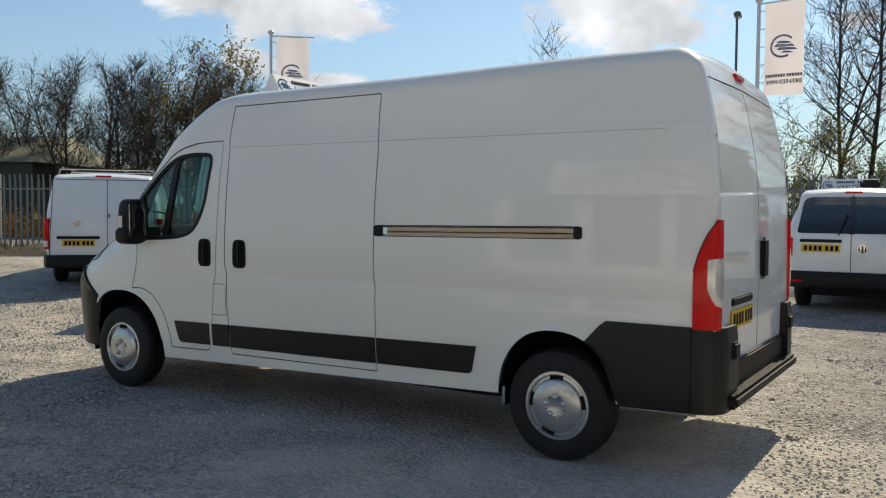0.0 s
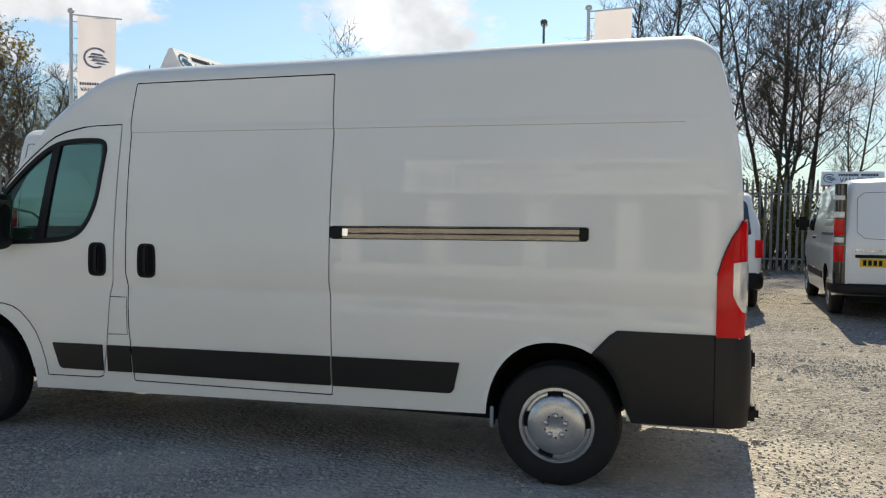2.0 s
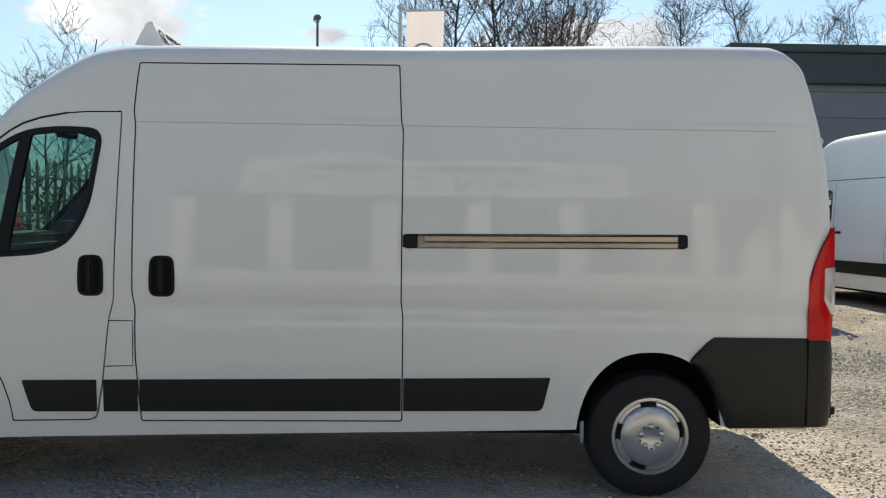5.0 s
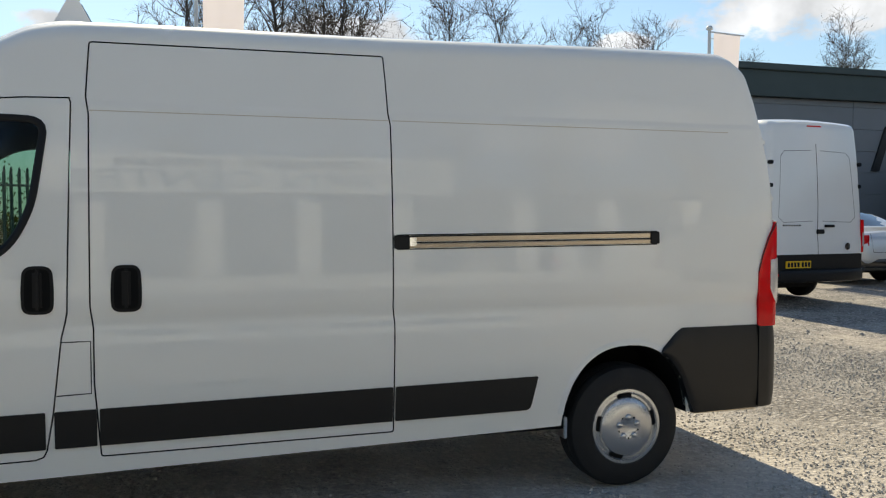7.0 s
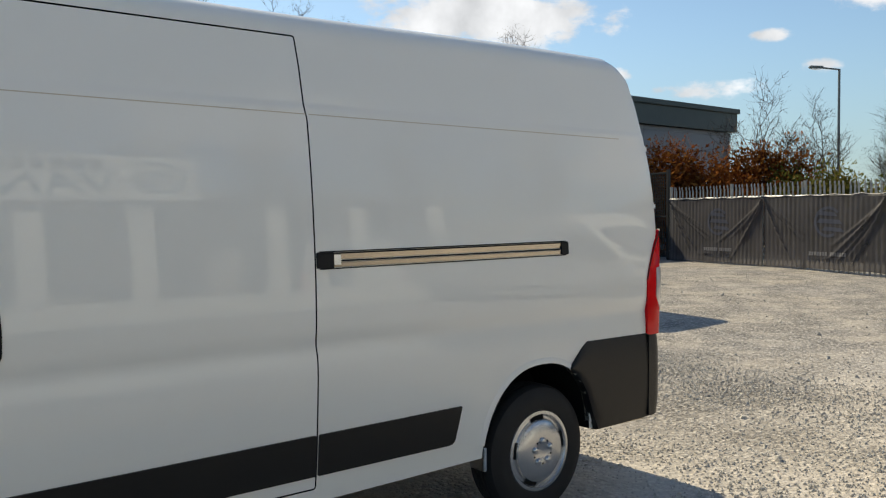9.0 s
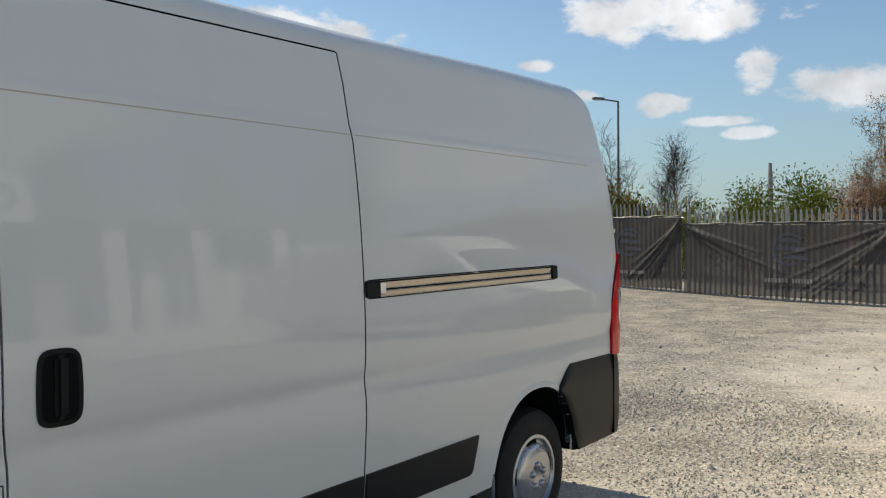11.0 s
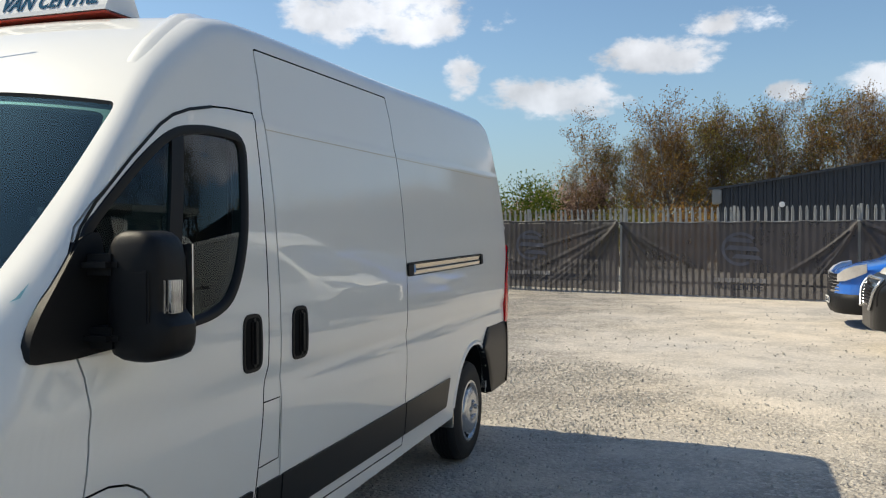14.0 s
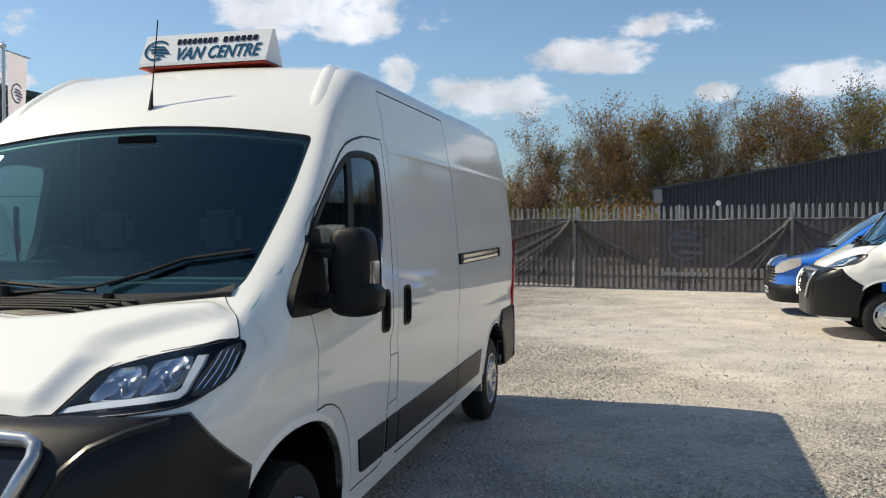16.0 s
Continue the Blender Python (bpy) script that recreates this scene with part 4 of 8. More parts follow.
def rear_end(van):
    # corner bumpers that wrap round the back
    for s in (-1, 1):
        W = 1.034
        plan = [(4.23 + 0.60 * i / 14, -W + 0.012) for i in range(15)] + [(4.90 + 0.13 * math.sin(radians(a)), -(W - 0.012 - 0.13) - 0.13 * math.cos(radians(a))) for a in range(10, 91, 10)] + [(5.035, -0.80), (5.035, -0.735)]
        if s > 0:
            plan = [(x, -y) for x, y in plan][::-1]
        def hi(i, plan=plan):
            x = plan[i][0]
            return min(0.89, 0.77 + (x - 4.235) * 1.10) if x < 4.36 else 0.89
        def lo(i, plan=plan):
            x = plan[i][0]
            if x < 4.43:
                u = min(1.0, max(0.0, (x - 4.025) / 0.395))
                return max(0.40, 0.30 + 0.505 * (1 - u ** 2.3) ** (1 / 2.3)) if u < 1 else 0.40
            return 0.40 + (x - 4.43) * 0.02
        c = plan_wall("bumper_corner", plan, lo, hi, 0.05, BUMPER, van, "black plastic rear bumper corner", bow=0.012)
        if s < 0:
            boxp("bumper_gap", 4.858, 4.862, -1.037, -1.02, 0.42, 0.885, LINER, c, 0)
        boxp("bumper_stop", 5.02, 5.062, s * 0.80 - 0.055, s * 0.80 + 0.055, 0.70, 0.80, PLASTIC, c, 0.012)
    st = boxp("rear_step", 4.90, 5.085, -0.90, 0.90, 0.43, 0.51, PLASTIC, van, 0.02, "ribbed black rear step")
    for k in range(6):
        boxp("step_rib", 4.985 + 0.016 * k, 4.993 + 0.016 * k, -0.86, 0.86, 0.508, 0.516, PLASTIC, st, 0.002)
    boxp("rear_skirt", 4.93, 5.014, -0.86, 0.86, 0.45, 0.665, PLASTIC, van, 0.01)
    boxp("tow_crossbar", 4.46, 4.88, -0.99, -0.95, 0.388, 0.398, ALU, van, 0.003)
    # rear lights
    for s in (-1, 1):
        plan = []
        for x in (4.862, 4.885, 4.91, 4.935, 4.96, 4.98):
            plan.append((x, VAN.side(x, 1.2) - 0.004))
        plan += [(4.998, -1.0), (5.006, -0.962)]
        hs = [1.20, 1.285, 1.35, 1.405, 1.44, 1.47, 1.485, 1.485]
        if s > 0:
            plan, hs = [(x, -y) for x, y in plan][::-1], hs[::-1]
        l = plan_wall("rear_light", plan, lambda i: 0.880, lambda i, hs=hs: hs[i], 0.03, REDLENS, van, "tall red rear lamp with clear centre", bow=0.004, rows=14)
        tube("lamp_gap", [(x, y - s * -0.002, h) for (x, y), h in zip(plan, hs)], 0.0032, SEAL, l)
        p2 = plan[3:8] if s < 0 else plan[:5]
        p2 = [(x + 0.006, y + s * 0.006) for x, y in p2]
        lo2 = [1.10, 1.05, 1.02, 1.01, 1.00]
        hi2 = [1.265, 1.27, 1.272, 1.275, 1.275]
        if s > 0:
            lo2 = lo2[::-1]
        plan_wall("clear_lens", p2, lambda i, q=lo2: q[i], lambda i, q=hi2: q[i], 0.01, CLEARLENS, l, bow=0.003)
    boxp("brake_light", 4.80, 4.852, -0.10, 0.10, 2.37, 2.412, REDLENS, van, 0.01, "red high brake light")
    boxp("rear_handle", 4.98, 5.022, 0.035, 0.165, 1.10, 1.37, PLASTIC, van, 0.02, "black oval rear door handle")
    boxp("plate_bar_cover", 4.985, 5.008, -0.70, -0.22, 0.985, 1.035, PLASTIC, van, 0.008)
    number_plate(van, 4.999, -0.46, 0.905, (1, 0))
    for s in (-1, 1):
        for z in (0.80, 1.62, 1.95):
            x = VAN.rearx(z)
            boxp("hinge", x - 0.055, x + 0.004, s * (0.985 - pl(VAN.inset, z)) - 0.03, s * (0.985 - pl(VAN.inset, z)) + 0.03, z - 0.022, z + 0.022, PAINT, van, 0.01)


def nose_point(y, z, off=0.0):
    """Front skin x for a place (y, z), by walking back from the nose."""
    x, lo, hi = -0.96, None, None
    while x < 0.6:
        W = pl(VAN.width, x, True) - pl(VAN.inset, z, True) - VAN.taper(x, z)
        zt, c, r = pl(VAN.top, x, True), pl(VAN.crown, x), pl(VAN.rad, x)
        ze = zt - c
        h = r * pl(VAN.drop, x)
        zs = ze - h
        if z <= zs:
            lim = W
        elif z <= ze:
            q, n = (z - zs) / h, 2 / pl(VAN.bevel, x)
            lim = W - r + r * max(0.0, 1 - q ** n) ** (1 / n)
        elif z <= zt:
            lim = (W - r) * math.sqrt(max(0.0, 1 - (z - ze) / c))
        else:
            lim = -1
        if abs(y) <= lim:
            hi = x
            if lo is None or hi - lo < 0.0002:
                break
            x = (lo + hi) / 2
        else:
            lo = x
            x = x + 0.02 if hi is None else (lo + hi) / 2
            if hi is not None and hi - lo < 0.0002:
                break
    return (x - off, y * (1 + off * 0.6), z + off * 0.3)


def nose_panel(name, rows, off, material, van, label="", thick=0.02, mirror=False, n=14):
    """A panel on the nose: rows of ((y0, y1), z) from low to high."""
    vs, fs = [], []
    s = -1 if mirror else 1
    for lay in (0, 1):
        for (y0, y1), z in rows:
            for k in range(n + 1):
                y = y0 + (y1 - y0) * k / n
                p = nose_point(y, z, off)
                vs.append((p[0] + lay * thick, s * p[1] * (1 - lay * 0.02), p[2]))
    m, R = n + 1, len(rows)
    h = R * m
    for o in (0, h):
        for i in range(R - 1):
            for k in range(n):
                fs.append((o + i * m + k, o + i * m + k + 1, o + (i + 1) * m + k + 1, o + (i + 1) * m + k))
    for k in range(n):
        fs += [(k, k + 1, h + k + 1, h + k), ((R - 1) * m + k, (R - 1) * m + k + 1, h + (R - 1) * m + k + 1, h + (R - 1) * m + k)]
    for i in range(R - 1):
        fs += [(i * m, (i + 1) * m, h + (i + 1) * m, h + i * m), (i * m + n, (i + 1) * m + n, h + (i + 1) * m + n, h + i * m + n)]
    return mesh_ob(name, vs, fs, material, van, label, sharp=45)


BONNET_W = [(-0.80, 0.475), (-0.688, 0.500), (-0.544, 0.525), (-0.456, 0.660), (-0.38, 0.810), (-0.30, 0.895), (-0.27, 0.900), (-0.192, 0.846), (-0.12, 0.775), (-0.05, 0.72)]
CREASE = [(-0.80, 0.40), (-0.724, 0.427), (-0.535, 0.426), (-0.432, 0.418), (-0.397, 0.45), (-0.277, 0.625), (-0.201, 0.787), (-0.10, 0.9)]
BONNET_END = [(0.0, -0.272), (0.2, -0.243), (0.45, -0.152), (0.74, -0.072), (0.9, -0.06)]
SCREEN_FOOT = [(0.0, -0.118), (0.35, -0.11), (0.66, -0.085), (0.772, -0.035), (0.9, 0.0)]


def top_z(x, y):
    """Height of the upper skin over a place in plan."""
    zt, c, r = pl(VAN.top, x, True), pl(VAN.crown, x), pl(VAN.rad, x)
    ze = zt - c
    h = r * pl(VAN.drop, x)
    zy = ze if h > r else ze - r
    y1 = pl(VAN.width, x, True) - pl(VAN.inset, zy, True) - r - VAN.taper(x, zy)
    if abs(y) <= y1:
        return ze + c * (1 - (y / y1) ** 2)
    q, n = min(1.0, (abs(y) - y1) / r), 2 / pl(VAN.bevel, x)
    return ze - h + h * (1 - q ** n) ** (1 / n)


def bonnet_sheet(name, wide, off, rise, material, van):
    vs, fs, n, m = [], [], 64, 34
    x0 = -0.778 - wide
    for a in range(n + 1):
        s = -1 + 2 * a / n
        for c in range(m + 1):
            u = c / m
            x = -0.5
            for _ in range(4):
                y = s * (pl(BONNET_W, x) + wide)
                x = x0 + (pl(BONNET_END, abs(y)) + wide - x0) * u
            k = ss(0.12, -0.02, abs(y) - pl(CREASE, x)) * ss(0.0, 0.10, u) * ss(1.0, 0.80, u) * ss(0.0, 0.10, (1 - abs(s)) * pl(BONNET_W, x))
            edge = 0.002 if (c in (0, m) or a in (0, n)) and rise else 0.0
            vs.append((x - 0.35 * off, y, top_z(x, y) + off + rise * k - edge))
    for a in range(n):
        for c in range(m):
            k = a * (m + 1) + c
            fs.append((k, k + 1, k + m + 2, k + m + 1))
    return mesh_ob(name, vs, fs, material, van, sharp=50)


def nose_poly(name, poly, off, material, parent, thick=0.0, label="", dish=0.0, mirror=False, step=0.03):
    """A free outline (y, z) laid on the nose, hollowed towards its middle by dish."""
    bm = bmesh.new()
    bm.faces.new([bm.verts.new((0, y, z)) for y, z in poly])
    ys, zs = [p[0] for p in poly], [p[1] for p in poly]
    for a0, a1, ax in ((min(ys), max(ys), 1), (min(zs), max(zs), 2)):
        k = a0 + step
        while k < a1 - 1e-3:
            co, no = [0, 0, 0], [0, 0, 0]
            co[ax], no[ax] = k, 1
            bmesh.ops.bisect_plane(bm, geom=bm.verts[:] + bm.edges[:] + bm.faces[:], plane_co=co, plane_no=no)
            k += step
    cy, cz = (min(ys) + max(ys)) / 2, (min(zs) + max(zs)) / 2
    ry, rz = (max(ys) - min(ys)) / 2, (max(zs) - min(zs)) / 2
    back = set()
    if thick:
        ret = bmesh.ops.extrude_face_region(bm, geom=bm.faces[:])
        back = {w for w in ret["geom"] if isinstance(w, bmesh.types.BMVert)}
    for w in bm.verts:
        y, z = w.co.y, w.co.z
        q = min(1.0, ((y - cy) / ry) ** 2 + ((z - cz) / rz) ** 2)
        p = nose_point(y, z, off - dish * (1 - q))
        w.co = (p[0] + (thick if w in back else 0.0), (-1 if mirror else 1) * p[1], p[2])
    return part(name, bm, material, parent, label)


CLEAR = glass_mat("lamp_cover", (0.94, 0.95, 0.96), base=0.03)


def ws_point(x, y, off=0.012):
    zt, c = pl(VAN.top, x, True), pl(VAN.crown, x)
    ys = pl(VAN.width, x, True) - pl(VAN.inset, zt - 0.1, True) - pl(VAN.rad, x)
    return (x - off * 0.7, y, zt - c + c * (1 - min(1.0, (y / ys) ** 2)) + off * 0.7)


def front_end(van, material, plate):
    # bumper, all round the nose
    rows = [((-y, y), z) for y, z in ((0.92, 0.31), (0.93, 0.40), (0.94, 0.50), (0.955, 0.60), (0.966, 0.70), (0.971, 0.765), (0.964, 0.80), (0.949, 0.86), (0.931, 0.92), (0.908, 0.97), (0.885, 1.0))]
    bump = nose_panel("front_bumper", rows, 0.022, FRONTPLASTIC, van, "black plastic front bumper", 0.05, n=56)
    # grille with a bright frame
    gr = nose_panel("grille", [((-0.40, 0.40), 0.60), ((-0.47, 0.47), 0.72), ((-0.50, 0.50), 0.84), ((-0.50, 0.50), 0.90)], 0.034, GLOSSBLACK, van, "black grille in a bright frame", 0.03, n=30)
    for k in range(6):
        z = 0.63 + 0.042 * k
        nose_panel("grille_bar", [((-0.43, 0.43), z), ((-0.43, 0.43), z + 0.014)], 0.044, PLASTIC, gr, n=24)
    edge = [(-0.36, 0.555), (-0.41, 0.62), (-0.455, 0.70), (-0.495, 0.78), (-0.525, 0.86), (-0.535, 0.905), (-0.522, 0.935), (-0.485, 0.948), (-0.40, 0.952), (-0.20, 0.955), (0.0, 0.956)]
    edge += [(-y, z) for y, z in edge[-2::-1]]
    tube("grille_frame", [nose_point(y, z, 0.040) for y, z in edge], 0.024, RIM, gr, "broad satin silver grille frame", res=20)
    for s in (-1, 1):
        tube("bumper_ridge", [(lambda p: (p[0], s * p[1], p[2]))(nose_point(y, z, 0.016)) for y, z in ((-0.575, 0.62), (-0.585, 0.72), (-0.60, 0.80), (-0.63, 0.87), (-0.68, 0.925), (-0.76, 0.962), (-0.85, 0.985))], 0.016, FRONTPLASTIC, bump)
    # headlights
    for m2 in (False, True):
        h = nose_poly("headlight", HEADLIGHT, -0.052, HOUSING, van, 0.03, "swept-back headlight with two chrome reflectors", mirror=m2)
        for bowl, (cy, cz) in (([(-0.563, 1.043), (-0.572, 1.124), (-0.650, 1.136), (-0.700, 1.085), (-0.708, 1.052)], (-0.632, 1.088)), ([(-0.724, 1.054), (-0.690, 1.143), (-0.796, 1.164), (-0.826, 1.098), (-0.806, 1.068)], (-0.757, 1.108))):
            nose_poly("reflector", rounded(bowl, 0.018, 3), -0.004, BOWL, h, dish=0.042, mirror=m2, step=0.009)
            nose_poly("reflector_rim", grow(rounded(bowl, 0.018, 3), 0.006), -0.046, DRL, h, 0.01, mirror=m2)
            p = nose_point(cy, cz, -0.03)
            lathe("bulb", [(0.0, -0.022), (0.008, -0.020), (0.012, -0.010), (0.012, 0.012), (0.016, 0.016)], "x", (p[0], (-1 if m2 else 1) * p[1], p[2]), CHROME, h, 14)
        nose_poly("daylight_strip", [(-0.498, 1.012), (-0.60, 1.022), (-0.72, 1.034), (-0.845, 1.047), (-0.856, 1.062), (-0.858, 1.09), (-0.845, 1.163), (-0.82, 1.163), (-0.835, 1.10), (-0.838, 1.078), (-0.828, 1.066), (-0.72, 1.052), (-0.60, 1.04), (-0.512, 1.027)], -0.004, DRL, h, 0.02, mirror=m2, step=0.02)
        nose_poly("indicator_lens", [(-0.872, 1.05), (-0.866, 1.112), (-0.870, 1.165), (-0.886, 1.184), (-0.912, 1.195), (-0.924, 1.16), (-0.924, 1.09), (-0.908, 1.052)], -0.004, AMBERLENS, h, dish=0.016, mirror=m2, step=0.012)
        for q in range(4):
            tube("indicator_rib", [(lambda p: (p[0], (-1 if m2 else 1) * p[1], p[2]))(nose_point(-0.878 - 0.014 * q, z, -0.006)) for z in (1.07, 1.11, 1.15, 1.175)], 0.0022, CHROME, h)
        cov = nose_poly("lens_cover", grow(HEADLIGHT, -0.002), 0.005, CLEAR, h, 0, "clear glossy lens", mirror=m2, step=0.04)
        cov.visible_shadow = False
        edge = resample(HEADLIGHT, 60)
        tube("lamp_gap", [(lambda p: (p[0], (-1 if m2 else 1) * p[1], p[2]))(nose_point(y, z, 0.004)) for y, z in edge + edge[:1]], 0.0035, SEAL, h)
    # bonnet with a raised middle, and the gap round it
    bonnet_sheet("bonnet_gap", 0.0045, 0.002, 0.0, LINER, van)
    bonnet_sheet("bonnet", 0.0, 0.006, 0.040, material, van)
    nose_panel("bonnet_gap", [((-0.49, 0.49), 0.985), ((-0.49, 0.49), 1.008)], 0.012, LINER, van, n=30)
    # scuttle, wipers, aerial
    vs, fs, n, m = [], [], 40, 6
    for a in range(n + 1):
        y = -0.76 + 1.52 * a / n
        x0, x1 = pl(BONNET_END, abs(y)) + 0.004, pl(SCREEN_FOOT, abs(y)) + 0.02
        for c in range(m + 1):
            x = x0 + (x1 - x0) * c / m
            vs.append((x, y, top_z(x, y) + 0.004 + (0.012 if 0 < c < m else 0.0)))
    for a in range(n):
        for c in range(m):
            k = a * (m + 1) + c
            fs.append((k, k + 1, k + m + 2, k + m + 1))
    cow = mesh_ob("scuttle", vs, fs, PLASTIC, van, "black slotted scuttle panel", sharp=30)
    for k in range(5):
        x0 = -0.238 + 0.020 * k
        lim = 0.19 + 0.055 * k
        tube("slat", [(x0, y, top_z(x0, y) + 0.018) for y in (-lim, -lim / 2, 0, lim / 2, lim)], 0.0055, PLASTIC, cow)
    for arm, bl in ((((-0.118, 0.20), (-0.09, 0.05), (-0.062, -0.165), (0.0, -0.36), (0.053, -0.502)), ((-0.049, -0.221), (0.053, -0.502), (0.096, -0.772))),
                    (((-0.12, 0.70), (-0.09, 0.55), (-0.05, 0.36), (-0.04, 0.26)), ((-0.075, -0.175), (-0.045, 0.22), (-0.02, 0.56)))):
        wp = tube("wiper", [ws_point(x, y, 0.024 - 0.003 * q) for q, (x, y) in enumerate(arm)][:-1] + [ws_point(*arm[-1], 0.014)], 0.008, SEAL, van, "black wiper arm and blade", taper=[1.5, 1.2] + [0.8] * (len(arm) - 2))
        tube("blade", [ws_point(x, y, 0.010) for x, y in bl], 0.009, SEAL, wp)
        p = ws_point(*arm[0], 0.03)
        lathe("wiper_pivot", [(0.0, 0.03), (0.018, 0.028), (0.022, 0.0), (0.022, -0.03)], "z", p, PLASTIC, wp, 14)
    boxp("washer_jet", -0.16, -0.13, -0.30, -0.26, 1.325, 1.35, PLASTIC, van, 0.006)
    az = pl(VAN.top, 0.617, True)
    an = tube("aerial", [(0.617, 0.012, az - 0.01), (0.632, 0.012, az + 0.09)], 0.009, PLASTIC, van, "thin black roof aerial", taper=[1.6, 0.6])
    tube("whip", [(0.632, 0.012, az + 0.08), (0.690, 0.012, az + 0.44)], 0.0035, PLASTIC, an)
    # raised ribs either side of the roof front
    for sg in (-1, 1):
        vs, fs, N2 = [], [], 26
        for k in range(N2 + 1):
            x = 0.535 + 0.95 * k / N2
            y = 0.800 - 0.150 * ss(0.0, 1.0, k / N2)
            h = 0.017 * ss(0.0, 7.0, k) * (1 - ss(0.62, 1.0, k / N2))
            zt, c = pl(VAN.top, x, True), pl(VAN.crown, x)
            ys = pl(VAN.width, x, True) - pl(VAN.inset, zt - 0.1, True) - pl(VAN.rad, x)
            for dy, dz in ((-0.055, -0.012), (-0.014, 0.0), (0.0, 1.0), (0.035, 0.9), (0.085, -0.02)):
                yy = y + dy
                z = zt - c + c * (1 - min(1.0, (yy / ys) ** 2)) - max(0.0, yy - ys) * 0.25
                vs.append((x, sg * yy, z + (h if dz >= 0.5 else 0) + (dz if dz < 0.5 else 0) * 0.5 - 0.016 * (1 - ss(0.0, 6.0, k))))
        for k in range(N2):
            for j in range(4):
                fs.append((5 * k + j, 5 * k + j + 1, 5 * k + j + 6, 5 * k + j + 5))
        mesh_ob("roof_rib", vs, fs, material, van, sharp=60)


def cabin(van):
    DASH = mat("dash_top", (0.13, 0.14, 0.145), 0.45, var=0.15)
    boxp("dashboard", 0.05, 0.42, -0.88, 0.88, 0.95, 1.372, DASH, van, 0.05)
    boxp("instrument_hood", 0.24, 0.45, 0.30, 0.74, 1.30, 1.455, CABIN, van, 0.04)
    boxp("dash_tray", 0.16, 0.34, -0.16, 0.22, 1.36, 1.388, GREYTRIM, van, 0.008)
    boxp("dash_shelf", 0.20, 0.40, -0.75, -0.24, 1.36, 1.385, DASH, van, 0.008)
    boxp("mirror_mount", 0.47, 0.54, -0.10, 0.10, 1.985, 2.03, LINER, van, 0.01)
    for y0, y1 in ((-0.945, -0.915), (0.915, 0.945)):
        lining = prism("door_lining", [(0.15, 0.88), (0.58, 0.88), (0.58, 0.45), (1.19, 0.45), (1.19, 1.25), (0.15, 1.25)], "y", y0, y1, CABIN)
        lining.parent = van
    # added sheet, no real floor: stops sunlight falling through the cab into the arch
    boxp("cab_light_block", -0.04, 0.545, -0.93, 0.93, 0.845, 0.875, LINER, van, 0.004)
    boxp("bulkhead", 1.19, 1.218, -0.84, 0.84, 0.5, 2.2, LINER, van, 0.01)
    for y0, y1 in ((-0.80, -0.32), (-0.30, 0.10), (0.28, 0.80)):
        bm = bmesh.new()
        box(bm, 0.55, 1.05, y0, y1, 0.75, 0.93, 0.05)
        box(bm, 0.98, 1.14, y0 + 0.02, y1 - 0.02, 0.90, 1.48, 0.06)
        box(bm, 1.03, 1.12, (y0 + y1) / 2 - 0.12, (y0 + y1) / 2 + 0.12, 1.50, 1.70, 0.04)
        part("seat", bm, FABRIC, van)
    st = lathe("steering_wheel", [(0.205, -0.012), (0.217, 0), (0.205, 0.012), (0.193, 0), (0.205, -0.012)], "x", (0, 0, 0), CABIN, van, 28)
    st.matrix_basis = pose(0.52, 0.52, 1.33, 0, 28, 0)


main_van = big_van((0.0, 1.025, 0.0, 0.0), PAINT, label="clean white high-roof long panel van parked on gravel")


def roof_sign(x, y, z, length, material=None, near=True, label="white tent-shaped advertising sign on a van roof"):
    """A tent-shaped sign across the roof, printed on both faces."""
    sg = empty("roof_sign", x, y, z, 0, label, "sign")
    k = length / 0.80
    h, d = 0.195 * k, 0.115 * k
    bm = bmesh.new()
    tri = [(-d, 0), (d, 0), (d * 0.94, 0.02 * k), (0.014, h), (-0.014, h), (-d * 0.94, 0.02 * k)]
    for yy in (-length / 2, length / 2):
        vs = [bm.verts.new((a, yy, b)) for a, b in tri]
        bm.faces.new(vs)
    bm.verts.ensure_lookup_table()
    n = len(tri)
    for i in range(n):
        bm.faces.new([bm.verts[i], bm.verts[(i + 1) % n], bm.verts[n + (i + 1) % n], bm.verts[n + i]])
    part("sign_panel", bm, WHITE_SHEET, sg, smooth=False)
    boxp("base_strip", -d, d, -length / 2, length / 2, -0.012, -0.005, REDSTRIP, sg, 0.002)
    a = math.atan2(h - 0.02 * k, d * 0.94 - 0.014)
    for f in (-1, 1):
        u = Vector((0, f, 0))
        v = Vector((-f * math.cos(a), 0, math.sin(a)))
        w = u.cross(v)
        c = Vector((f * (d * 0.94 + 0.014) / 2, 0, h / 2 + 0.01 * k)) + w * 0.003
        m = Matrix(((u.x, v.x, w.x, c.x), (u.y, v.y, w.y, c.y), (u.z, v.z, w.z, c.z), (0, 0, 0, 1)))
        logo("logo", 0.145 * k, m @ Matrix.Translation((-0.305 * k, -0.012 * k, 0)), TEAL, sg, 0.002)
        text("lettering", "VAN CENTRE", 0.125 * k, m @ Matrix.Translation((0.085 * k, -0.050 * k, 0)) @ Matrix.Diagonal((0.70, 1.0, 1.0, 1.0)), TEAL, sg, 0.001, shear=0.18)
        xx = -0.185 * k
        for wd, n in ((0.262, 8), (0.225, 6)):
            for q in range(n):
                part("name_bar", box(bmesh.new(), xx + wd * k * q / n, xx + wd * k * (q + 0.72) / n, 0.022 * k, 0.060 * k, 0, 0.001, 0, m), NAVY, sg, smooth=False)
            xx += (wd + 0.03) * k
    return sg


REDSTRIP = mat("red_strip", (0.5, 0.06, 0.03), 0.5)
